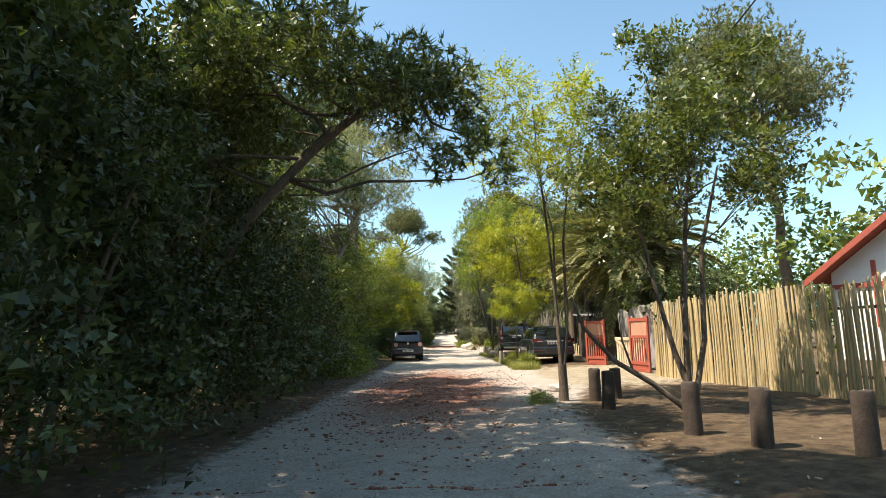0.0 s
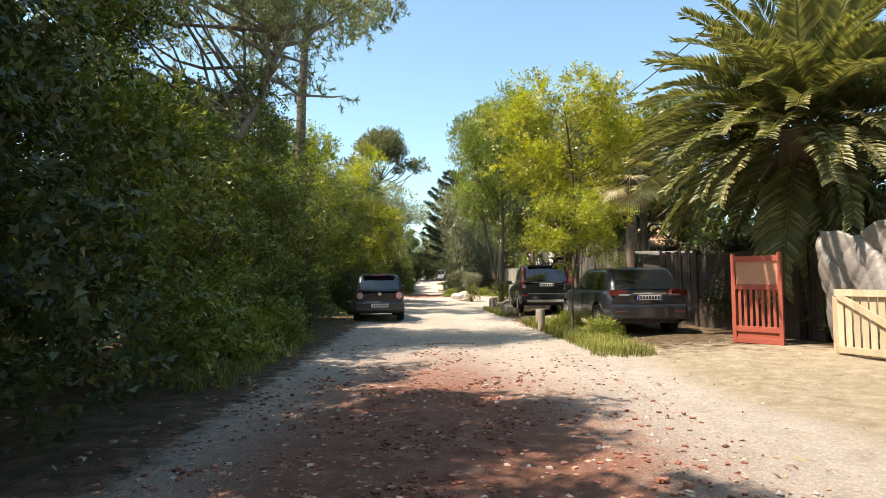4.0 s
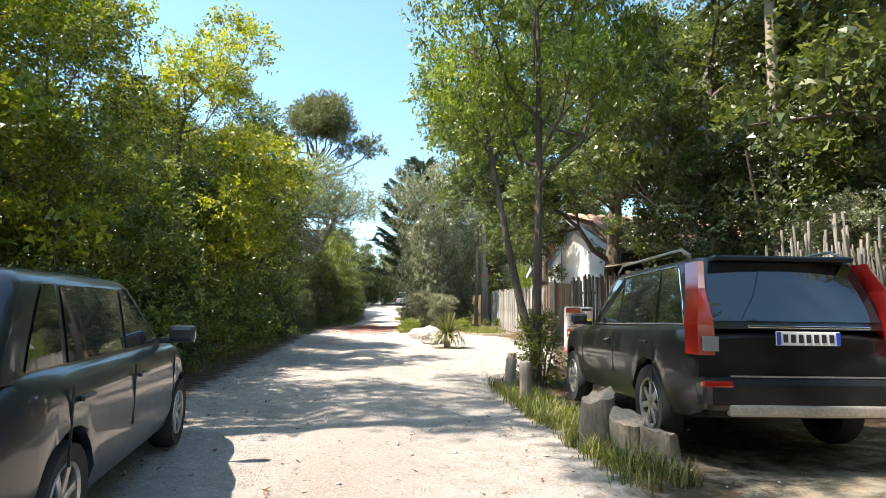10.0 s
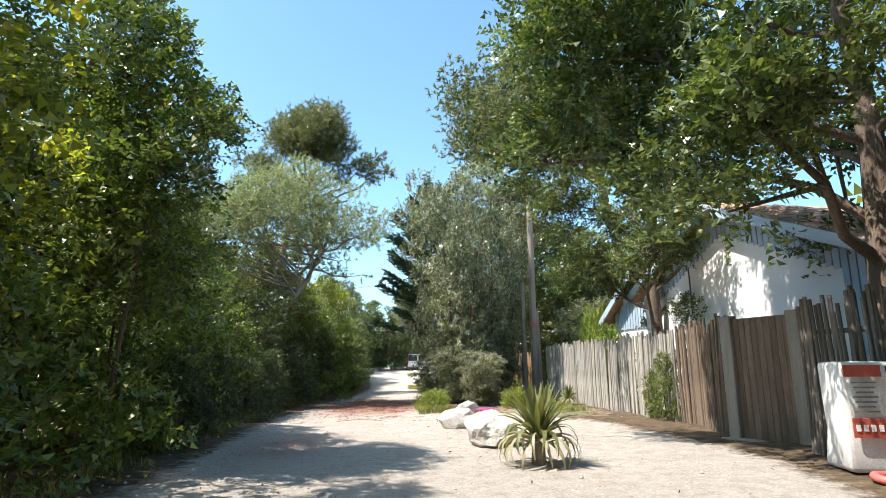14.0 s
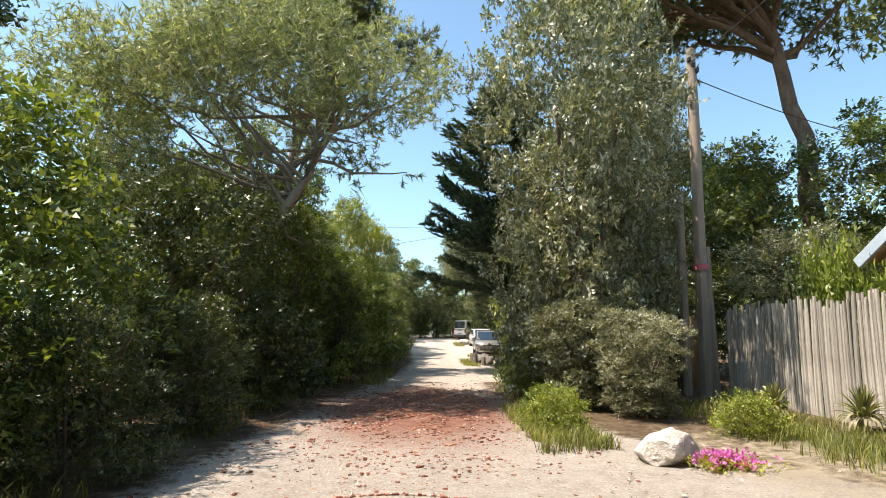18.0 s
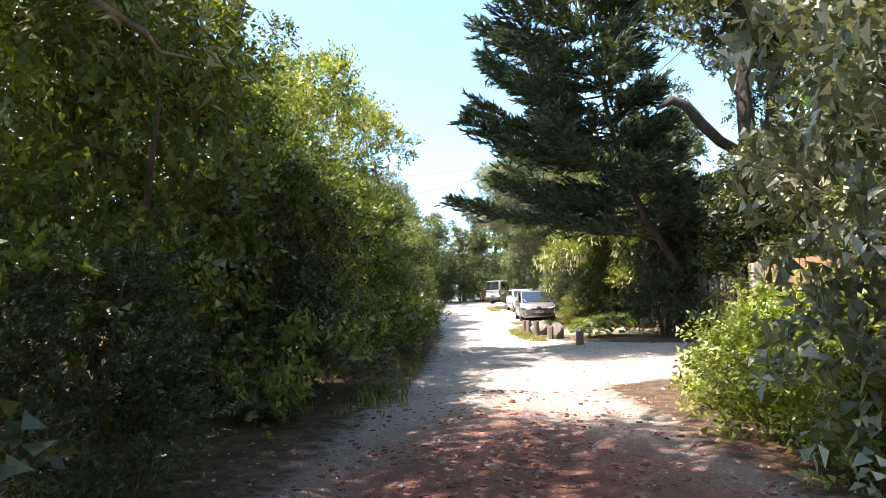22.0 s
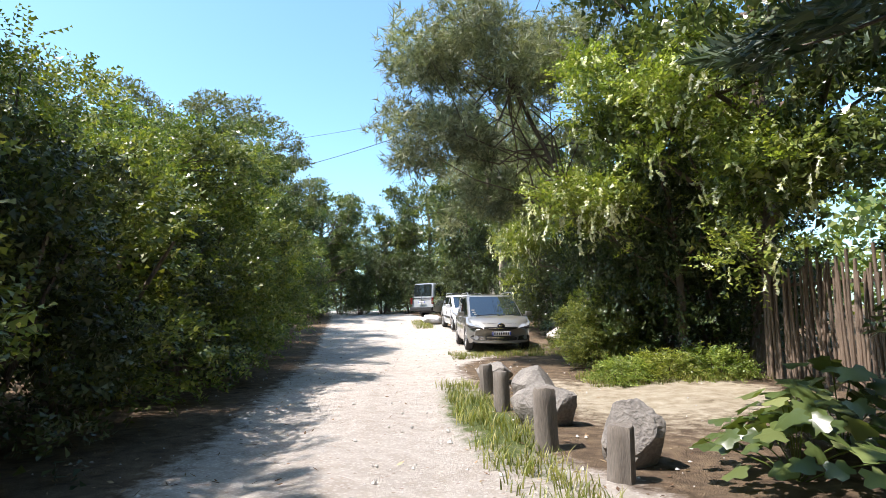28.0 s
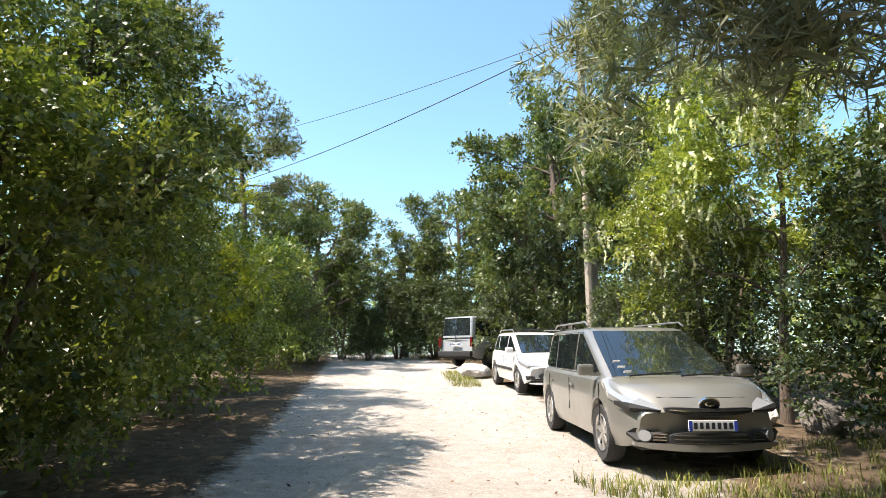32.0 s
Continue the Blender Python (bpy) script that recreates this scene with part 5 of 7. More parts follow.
    arch = lobe_pine("mimosa_tree", "dark feathery mimosa whose boughs arch over the lane", 57, [(0, 0, 0), (0.3, 0.1, 1.6), (1.0, 0, 3.0), (2.2, -0.2, 4.2), (3.4, -0.3, 5.1), (4.4, -0.4, 5.5)], 0.11,
                     [((3.9, -0.4, 5.0), (1.5, 1.5, 1.0), 22), ((1.9, -0.1, 5.6), (1.9, 1.8, 1.3), 24), ((4.7, -0.4, 4.0), (0.8, 1.1, 0.6), 10), ((0.4, 0.1, 4.6), (1.5, 1.6, 1.6), 16)], 2600, needle=0.13, wide=0.03, bark=BARK, start=0.5, clump=0.34, per=14, sag=0.5, mat=L_DARK)
    spread_out(arch, [T(-4.3, 9.4, 1.0, 0), T(-8.2, 15.4, 1.1, 10, 1.25, "dark feathery mimosa rising behind the hedge")])
    over = lobe_pine("spreading_oak", "tall dark oak spreading its crown over the start of the lane", 58, [(0, 0, 0), (0.2, 0, 2.5), (0.6, 0, 5.0), (1.2, 0, 7.2)], 0.26,
                     [((1.6, -0.5, 8.6), (3.0, 4.2, 1.3), 34), ((4.6, -1.0, 9.0), (2.4, 3.6, 1.1), 26), ((-0.6, 2.5, 6.8), (2.2, 2.6, 1.4), 18)], 3600, needle=0.17, wide=0.09, bark=BARK, start=0.45, clump=0.5, per=12, sag=0.1, mat=L_DARK)
    spread_out(over, [T(-4.9, 2.6, 1.0, 0), T(-5.6, -4.0, 1.0, 20)])
    cy = cypress_tree()
    spread_out(cy, [T(8.3, 72.7, 1.0, 6)])
    palm_tree(7.2, 22.3, 4.1)
    fan_palm(6.9, 31.1, 5.0)
    yucca(2.5, 44.3)
    yucca(5.7, 56.2, 0.55, 9, "low clump of strappy green leaves at the fence foot")
    yucca(6.0, 54.6, 0.6, 10, "low clump of strappy green leaves at the fence foot")
    low = bush("low_shrub", "low yellow-green shrub on the verge", 61, 0.75, 0.85, L_ACACIA, 620, (0.07, 0.035), core=100, stems=5, tri=True)
    spread_out(low, [T(3.2, 62.2, 1.2, 0), T(2.55, 59.5, 0.95, 40), T(2.45, 60.7, 1.05, 130), T(2.75, 61.9, 1.1, 220), T(3.3, 60.8, 1.2, 310), T(4.1, 62.8, 1.4, 90), T(5.1, 63.2, 1.4, 200), T(-3.3, 20.4, 0.9, 60), T(-3.2, 22.4, 0.8, 150), T(3.1, 25.0, 0.5, 30), T(3.35, 23.2, 0.5, 100), T(1.8, 11.0, 0.32, 80, 0.8),
                     T(1.85, 55.0, 0.62, 10), T(2.0, 56.2, 0.6, 300), T(4.3, 54.4, 0.6, 210), T(4.7, 79.3, 0.7, 0, 0.6), T(5.5, 79.5, 0.75, 120, 0.65), T(6.3, 79.3, 0.8, 60, 0.7), 
                     T(-3.3, 46.2, 0.7, 80), T(-3.2, 36.0, 0.7, 20), T(8.2, 58.0, 1.1, 40, 3.0), T(5.0, 98.5, 1.0, 0), T(7.6, 55.4, 1.0, 100, 2.4)])
    dk = big_leaf_weed()
    spread_out(dk, [T(3.75, 73.9, 1.0, 0), T(4.5, 74.4, 1.1, 100), T(-3.3, 30.3, 0.8, 50), T(-3.1, 33.6, 0.8, 120), T(-2.7, 62.0, 0.8, 0), T(-2.6, 68, 0.8, 90)])


plant_all()


def far_woods():
    """Woods that close the place on all sides, beyond the hedges."""
    rng = np.random.default_rng(77)
    cs, rs = [], []
    spots = [(x, y) for y in np.arange(-16, 150, 4.2) for x in (-13.5, -19)] + [(x, y) for y in np.arange(-16, 150, 4.2) for x in (17.5, 23)]
    spots += [(x, y) for x in np.arange(-12, 18, 4) for y in (-17, -22, 150, 156)] + [(x, 128) for x in (-9, -5, -1, 3, 7, 11)] + [(x, 119) for x in (-10, 5, 9, 13)]
    for x, y in spots:
        x, y = x + rng.normal() * 1.2, y + rng.normal() * 1.2
        h = rng.uniform(5.5, 8.5)
        g = gz_at(x, y)
        for i in range(9):
            cs.append((x + rng.normal() * 1.3, y + rng.normal() * 1.3, g + h * (0.1 + 0.85 * i / 9)))
            k = rng.uniform(1.0, 1.7)
            rs.append((k, k, k * 0.8))
    p, d = clump_twigs(rng, cs, rs, 42000, 0.5, pad=0.5)
    v, q = twig_leaves(rng, p, d, 0.6, 4, (0.36, 0.26), flat=0.4, tri=True)
    me = mesh_np("woods", v, q, (L_MID,))
    tagged(new("woods", me), "mixed green woods closing the view behind the hedges", "woods", kind="stuff")


far_woods()


# ---- fences, posts, stones ----
def pole_mesh(name, h, r0, r1, mat, sides=9, bend=0.0, seed=0):
    rng = np.random.default_rng(seed)
    z = np.linspace(0, 1, 6)
    v, q = tube_np(np.stack([bend * np.sin(z * 3), bend * 0.6 * np.sin(z * 2 + 1), z * h], 1), r0 + (r1 - r0) * z, sides)
    v[sides:] += rng.normal(size=(len(v) - sides, 3)) * r0 * 0.04
    bm = bmesh.new()
    vs = [bm.verts.new(c) for c in v]
    for f in q:
        bm.faces.new([vs[i] for i in f])
    bm.faces.new(vs[-sides:])
    bm.faces.new(vs[:sides][::-1])
    return bm_mesh(name, bm, mat, 40)


def board_mesh(name, w, h, t, mat, top="flat"):
    bm = bmesh.new()
    vs = box(bm, (0, 0, h / 2), (w, t, h), edge=0.004)
    if top == "point":
        for v in vs:
            if v.co.z > h - 0.02:
                v.co.z -= abs(v.co.x) * 0.9
    return bm_mesh(name, bm, mat)


def fence(name, label, line, step, meshes, kind_name, group="", rails=None, gap=None, jitter=0.02, lean=2.0, vary=0.06, cap=300, seed=1, ends=()):
    """Upright pieces along a line on the ground, on rails, each piece its own part."""
    rng = np.random.default_rng(seed)
    x0, y0 = line[0]
    root = empty(name, pose(x0, y0, gz_at(x0, y0)), label, "fence", group)
    count = 0
    for (ax, ay), (bx, by) in zip(line[:-1], line[1:]):
        ln = math.hypot(bx - ax, by - ay)
        az = math.degrees(math.atan2(by - ay, bx - ax))
        n = int(ln / step)
        for i in range(n):
            f = (i + 0.5) / n
            x, y = ax + (bx - ax) * f, ay + (by - ay) * f
            if gap and gap(f, rng):
                continue
            if count >= cap:
                break
            count += 1
            me = meshes[int(rng.integers(len(meshes)))]
            off = rng.normal() * jitter
            s = 1 + rng.normal() * vary
            ob = part(kind_name, me, None, root, m=pose(x - x0 - math.sin(radians(az)) * off, y - y0 + math.cos(radians(az)) * off, gz_at(x, y) - gz_at(x0, y0) - 0.03, rng.normal() * lean * 0.5, rng.normal() * lean, az + rng.normal() * 3)
                      @ Matrix.Diagonal((1, 1, s, 1)))
        if rails:
            mat, zs, t = rails
            for z in zs:
                bm = bmesh.new()
                box(bm, ((ax + bx) / 2 - x0 + abs(math.sin(radians(az))) * 0.055, (ay + by) / 2 - y0 + math.cos(radians(az)) * -0.05 * 0 - 0.0, z), (ln, t, t * 1.6), (0, 0, az), 0.005)
                part("rail", bm, mat, root)
    return root


def rock(name, x, y, size, seed, label, mat=ROCK, sink=0.12, turn=0):
    rng = np.random.default_rng(seed)
    bm = bmesh.new()
    bmesh.ops.create_icosphere(bm, subdivisions=4, radius=1.0)
    o = Vector(rng.uniform(-50, 50, 3))
    cuts = [(Vector(rng.normal(size=3) + np.array([0, 0, 0.25])).normalized(), rng.uniform(0.58, 0.88)) for _ in range(15)]
    for v in bm.verts:
        d = v.co.normalized()
        k = 1 + 0.32 * noise.noise(d * 1.1 + o) + 0.14 * noise.noise(d * 2.7 + o) + 0.06 * noise.noise(d * 7 + o) + 0.03 * noise.noise(d * 15 + o)
        c = d * k
        for pn, pd in cuts:
            over = c.dot(pn) - pd
            if over > 0:
                c -= pn * over * 0.9
        c *= 1 + 0.035 * noise.noise(d * 9 + o) + 0.02 * noise.noise(d * 21 + o)
        c.z = max(c.z, -0.55)
        v.co = Vector((c.x * size[0], c.y * size[1], c.z * size[2]))
    lo = min(v.co.z for v in bm.verts)
    me = bm_mesh(name, bm, mat, 22)
    ob = new(name, me)
    ob.matrix_basis = pose(x, y, gz_at(x, y) - lo - sink * size[2], 0, 0, turn)
    return tagged(ob, label, "rock")


def bollards(name, label, mesh, places, group):
    first = new(name, mesh)
    for i, (x, y, s, tilt, turn) in enumerate(places):
        m = pose(x, y, gz_at(x, y) - 0.03, tilt, tilt * 0.6, turn) @ Matrix.Diagonal((1, 1, s, 1))
        if i == 0:
            first.matrix_basis = m
            tagged(first, label, "bollard", group)
        else:
            ob = copy_thing(first, Matrix())
            ob.matrix_basis = m


def log_bollard(name, r, h, mat, seed):
    rng = np.random.default_rng(seed)
    bm = bmesh.new()
    n = 14
    prof = [(0.0, 1.05), (0.3, 1.0), (0.8, 0.98), (0.96, 0.97), (1.0, 0.86)]
    rings = []
    w = [1 + rng.normal() * 0.05 for _ in range(n)]
    for f, k in prof:
        rings.append([bm.verts.new((math.cos(a) * r * k * w[i], math.sin(a) * r * k * w[i], f * h + (rng.normal() * 0.006 if f == 1 else 0))) for i, a in enumerate(np.arange(n) * 2 * math.pi / n)])
    for a, b in zip(rings[:-1], rings[1:]):
        for i in range(n):
            bm.faces.new((a[i], a[(i + 1) % n], b[(i + 1) % n], b[i]))
    bm.faces.new(rings[-1])
    bm.faces.new(rings[0][::-1])
    return bm_mesh(name, bm, mat, 50)


def stump_mesh(r, h, seed=5):
    """A broken stump: flared foot, furrowed bark, ragged sloping top."""
    bm = bmesh.new()
    n, m = 28, 10
    o = Vector((seed * 3.1, 1.7, 0.4))
    rings = []
    for j in range(m + 1):
        f = j / m
        ring = []
        for i in range(n):
            a = i * 2 * math.pi / n
            d = Vector((math.cos(a), math.sin(a), 0))
            k = r * (1 + 0.55 * (1 - f) ** 4 + 0.16 * noise.noise(d * 1.6 + o + Vector((0, 0, f * 1.2))) + 0.07 * noise.noise(d * 5 + o + Vector((0, 0, f * 0.5))))
            z = f * h * (1 + (0.14 * noise.noise(d * 1.3 + o) + 0.05 * noise.noise(d * 7 + o) + 0.10 * d.x) * f)
            ring.append(bm.verts.new((d.x * k, d.y * k, z)))
        rings.append(ring)
    for a, b in zip(rings[:-1], rings[1:]):
        for i in range(n):
            bm.faces.new((a[i], a[(i + 1) % n], b[(i + 1) % n], b[i]))
    c = bm.verts.new((0, 0, h * 0.93))
    for i in range(n):
        bm.faces.new((rings[-1][i], rings[-1][(i + 1) % n], c))
    bm.faces.new(rings[0][::-1])
    return bm_mesh("tree_stump", bm, BARK_PALE, 40)


GREY_ROCK = surface("grey_rock", (0.27, 0.245, 0.21), (0.11, 0.10, 0.09), 0.95, 4, 30, relief=0.9, depth=0.03)


def build_posts():
    dark = log_bollard("bollard", 0.11, 0.62, POST_AND_SHADE, 1)
    bollards("bollard", "dark brown round wooden bollard on the verge", dark, [(2.84, 11.2, 1, 0, 0), (2.78, 10.1, 1.05, 1, 40), (3.05, 7.4, 1.05, -1, 80), (3.41, 6.5, 1.05, 1, 30), (4.18, 6.0, 1.05, 0, 160), (3.34, 11.6, 0.95, 0, 200)], "bollards on the shaded verge")
    pale = log_bollard("bollard", 0.085, 0.52, POLE_WOOD, 2)
    bollards("bollard", "weathered grey wooden bollard beside parked cars", pale, [(2.52, 25.3, 1.05, 0, 0), (2.6, 36.2, 1.0, 4, 60), (2.55, 34.9, 1.1, -3, 120), (2.85, 37.2, 0.95, 2, 20), (2.8, 27.0, 0.9, 0, 90)], "bollards by the parked cars")
    old = log_bollard("bollard", 0.10, 0.42, surface("old_post", (0.23, 0.20, 0.165), (0.095, 0.08, 0.065), 0.95, 5, 50, relief=0.7, depth=0.01, stretch=(3, 3, 0.4)), 3)
    bollards("bollard", "short grey wooden bollard among boulders", old, [(2.92, 71.6, 0.95, 0, 0), (2.55, 74.1, 1.0, 1, 50), (2.28, 75.1, 1.35, -2, 90), (2.3, 77.2, 1.2, 2, 150), (2.35, 78.6, 1.1, -3, 10)], "bollards among the boulders")
    # split stump at the verge
    st = stump_mesh(0.15, 0.5)
    bollards("tree_stump", "weathered grey tree stump beside a parked car", st, [(2.6, 32.35, 1.05, 2, 30), (2.76, 32.0, 0.8, -4, 110), (2.93, 31.75, 0.65, 3, 200)], "stumps by the black car")
    rock("boulder", 2.0, 49.6, (0.42, 0.36, 0.34), 3, "pale limestone boulder at the lane edge", turn=20)
    rock("boulder", 2.25, 46.6, (0.55, 0.46, 0.42), 4, "large pale limestone boulder at the lane edge", turn=100)
    rock("boulder", 2.62, 53.0, (0.46, 0.34, 0.27), 5, "pale limestone boulder beside pink flowers", turn=40)
    rock("boulder", 2.85, 74.6, (0.27, 0.26, 0.40), 6, "grey boulder behind a wooden bollard", GREY_ROCK, turn=10)
    rock("boulder", 2.6, 76.2, (0.3, 0.34, 0.34), 7, "weathered grey boulder in the verge grass", GREY_ROCK, turn=60)
    rock("boulder", 2.95, 78.2, (0.34, 0.32, 0.34), 8, "weathered grey boulder in the verge grass", GREY_ROCK, turn=150)
    rock("boulder", 2.7, 80.0, (0.34, 0.4, 0.3), 9, "weathered grey boulder in the verge grass", GREY_ROCK, turn=200)
    rock("boulder", 7.1, 88.5, (0.5, 0.36, 0.34), 10, "long grey boulder beside a parked car", GREY_ROCK, turn=10)
    rock("boulder", 6.6, 89.5, (0.42, 0.36, 0.32), 12, "pale boulder beside a parked car", turn=70)
    rock("boulder", 3.1, 99.0, (0.6, 0.5, 0.35), 13, "pale boulder beside a parked van", turn=30)
    for i, (x, y, s) in enumerate([(2.45, 12.9, 0.2), (2.7, 13.5, 0.17), (2.1, 13.3, 0.13), (3.6, 68.1, 0.07)]):
        rock("stone", x, y, (s, s * 1.2, s * 0.6), 30 + i, "small pale stone lying on the sand")
    rng = np.random.default_rng(5)
    n = 260
    p = np.stack([rng.normal(size=n) * 0.16, rng.normal(size=n) * 0.12, rng.uniform(0.02, 0.14, n)], 1)
    v, q = twig_leaves(rng, p, unit(rng.normal(size=(n, 3)) + np.array([0, 0, 1.5])), 0.05, 4, (0.035, 0.03), needle=True)
    root = empty("flower_clump", pose(3.12, 52.7, gz_at(3.12, 52.7)), "clump of bright pink flowers at a boulder", "flowers")
    part("blossom", mesh_np("blossom", v, q, (L_PINK,)), None, root)
    v, q = twig_leaves(rng, p * np.array([1.2, 1.2, 0.6]), unit(rng.normal(size=(n, 3)) + np.array([0, 0, 1.0])), 0.06, 4, (0.05, 0.02))
    part("leaves", mesh_np("leaves", v, q, (L_LIGHT,)), None, root)


build_posts()


def canes(name, n, h, r, mat, spread):
    """A few uneven poles of one kind."""
    return [pole_mesh(name, h * (1 + (i - n / 2) * spread), r * (0.8 + 0.12 * i), r * (0.65 + 0.1 * i), mat, 7, 0.012, i) for i in range(n)]


def build_fences():
    fence("cane_fence", "tall fence of pale yellow split canes", [(5.72, 16.0), (6.5, 10.8), (7.0, 6.6)], 0.046, canes("cane", 4, 1.95, 0.024, CANE, 0.015), "cane", rails=(WOOD_BROWN, (0.4, 1.5), 0.03), lean=1.0, vary=0.025, seed=2)
    # brushwood fence by the dark car
    fence("brushwood_fence", "ragged grey brushwood fence with climbers over it", [(5.75, 34.2), (6.0, 33.2), (7.0, 31.7), (8.6, 30.9)], 0.0165, canes("stick", 5, 1.95, 0.016, WOOD_GREY, 0.04), "stick", jitter=0.045, lean=3.0, vary=0.09, seed=3, rails=(WOOD_GREY, (0.5, 1.5), 0.02))
    # Near-black boards: the palm's deep shade is put into their colour.
    dk = [board_mesh("board", 0.12, 1.9 + 0.04 * i, 0.022, POST_AND_SHADE) for i in range(3)]
    fence("shaded_fence", "board fence coloured near-black for the deep shade of a palm", [(6.75, 21.3), (7.0, 23.6), (7.0, 25.6), (6.6, 28.0)], 0.122, dk, "board", jitter=0.01, lean=0.8, vary=0.03, seed=14, rails=(POST_AND_SHADE, (0.5, 1.5), 0.04))
    slat = board_mesh("slat", 0.055, 0.62, 0.014, WOOD_PALE)
    fence("slat_fence", "low leaning fence of whitish wooden slats", [(5.66, 31.9), (6.25, 30.6), (6.8, 29.6)], 0.075, [slat], "slat", lean=3.0, vary=0.06, seed=4, rails=(WOOD_PALE, (0.15, 0.5), 0.015))
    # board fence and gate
    # boards and stakes here wear the grey wood darkened for oak shade
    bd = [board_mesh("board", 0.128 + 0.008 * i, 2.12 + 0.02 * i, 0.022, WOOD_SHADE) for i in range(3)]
    fence("board_fence", "tall fence of weathered grey boards with tree shade in their colour", [(6.75, 41.4), (7.7, 40.95)], 0.124, bd, "board", jitter=0.006, lean=0.3, vary=0.012, seed=5, rails=(WOOD_SHADE, (0.45, 1.6), 0.04))
    fence("stake_fence", "tall fence of close-set weathered stakes coloured darker for tree shade", [(6.2, 44.2), (6.5, 42.6), (6.75, 41.4)], 0.047, canes("stake", 4, 2.05, 0.03, WOOD_SHADE, 0.02), "stake", lean=0.8, vary=0.03, seed=15, rails=(WOOD_SHADE, (0.45, 1.6), 0.04))
    fence("stake_fence", "short dark run of stakes between a gate and the ivy", [(6.32, 46.1), (6.7, 48.0), (6.75, 48.9)], 0.047, canes("stake", 4, 1.98, 0.03, WOOD_BROWN, 0.02), "stake", lean=0.8, vary=0.03, seed=16, rails=(WOOD_BROWN, (0.45, 1.5), 0.03))
    # low shed leaning on the back of the board fence
    lean_to = empty("lean_to_shed", pose(7.3, 42.2, gz_at(7.3, 42.2), 0, 0, -23), "dark low lean-to shed with a pale roof edge behind the fence", "shed")
    bm = bmesh.new()
    box(bm, (0.45, 0.35, 2.36), (2.3, 2.3, 0.05), (-3, -8, 0), 0.008)
    part("roof", bm, POST_AND_SHADE, lean_to)
    bm = bmesh.new()
    box(bm, (0.45, -0.83, 2.40), (2.3, 0.05, 0.035), (0, -8, 0), 0.006)
    part("roof_edge", bm, WOOD_PALE, lean_to, "pale weathered roof edge")
    for cx, cy, w, d in ((-0.5, 0.4, 0.05, 1.9), (1.5, 0.4, 0.05, 1.9), (0.5, 1.35, 2.0, 0.05)):
        bm = bmesh.new()
        box(bm, (cx, cy, 1.12), (w, d, 2.2), edge=0.008)
        part("wall", bm, POST_AND_SHADE, lean_to)
    gate = empty("door_1", pose(6.45, 45.4, 0, 0, 0, -72), "brown wooden board gate between two stout posts", "gate", kind="structure")
    for px_ in (-0.62, 0.62):
        bm = bmesh.new()
        box(bm, (px_, 0, 1.03), (0.22, 0.18, 2.1), edge=0.02)
        part("post", bm, WOOD_GREY, gate)
    for i in range(9):
        bm = bmesh.new()
        box(bm, (-0.46 + i * 0.115, 0, 1.05), (0.108, 0.025, 1.95), edge=0.004)
        part("board", bm, WOOD_BROWN, gate)
    bm = bmesh.new()
    box(bm, (0, 0, 0.06), (1.5, 0.5, 0.1), edge=0.02)
    part("step", bm, WOOD_GREY, gate)
    fence("stake_fence", "fence of thin grey stakes with ivy growing on it", [(6.75, 48.9), (6.5, 55.0), (6.65, 59.4)], 0.0455, canes("stake", 4, 1.93, 0.028, WOOD_SILVER, 0.02), "stake", lean=0.7, vary=0.022, seed=6, rails=(WOOD_GREY, (0.5, 1.5), 0.03))
    fence("stake_fence", "old brown stake fence behind the oleaster", [(5.9, 59.9), (6.4, 63.2)], 0.07, canes("stake", 3, 1.75, 0.028, WOOD_BROWN, 0.04), "stake", lean=2.5, vary=0.06, seed=7, rails=(WOOD_BROWN, (0.5, 1.4), 0.03))
    pl = [board_mesh("plank", 0.19, 1.85, 0.026, WOOD_PLANK), board_mesh("plank", 0.17, 1.83, 0.026, WOOD_PLANK)]
    fence("plank_fence", "orange-brown vertical plank fence in dappled sun", [(6.25, 68.2), (6.5, 64.8), (6.9, 61.5)], 0.182, pl, "plank", jitter=0.004, lean=0.5, vary=0.01, seed=8, rails=(WOOD_PLANK, (0.4, 1.4), 0.04))
    bm = bmesh.new()
    box(bm, (0, 0, 0.93), (0.42, 0.2, 1.9), edge=0.02)
    ob = new("gate_post", bm_mesh("gate_post", bm, BEIGE_POST))
    ob.matrix_basis = pose(6.22, 68.55, gz_at(6.22, 68.5) - 0.02, 0, 0, 82)
    tagged(ob, "beige rendered gate post beside a plank fence", "post")
    slabs = [board_mesh("slab", 0.10 + 0.025 * i, 1.62 + 0.05 * i, 0.03, mt) for i, mt in ((0, WOOD_GREY), (1, BARK_PALE), (2, WOOD_BROWN), (1, WOOD_GREY), (0, BARK))]
    fence("slab_gate", "weathered gate of uneven bark slabs and grey boards", [(6.15, 68.9), (6.25, 71.0)], 0.118, slabs, "slab", jitter=0.014, lean=1.2, vary=0.04, seed=9, rails=(WOOD_GREY, (0.4, 1.4), 0.03))
    fence("stick_fence", "dark shaded fence of upright sticks under trees", [(6.3, 71.3), (7.2, 75.5), (7.0, 79.0)], 0.052, canes("stick", 3, 1.8, 0.026, WOOD_BROWN, 0.04), "stick", lean=2.0, vary=0.05, seed=10, rails=(WOOD_BROWN, (0.5, 1.5), 0.03))
    fence("stick_fence", "grey stick fence behind the parked cars", [(5.9, 97.0), (6.3, 103.0)], 0.09, canes("stick", 3, 1.6, 0.03, WOOD_GREY, 0.05), "stick", lean=2.5, vary=0.06, seed=11)
    # near-black wall and posts that stand in for deep shade under the palm
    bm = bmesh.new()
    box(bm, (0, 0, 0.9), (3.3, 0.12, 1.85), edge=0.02)
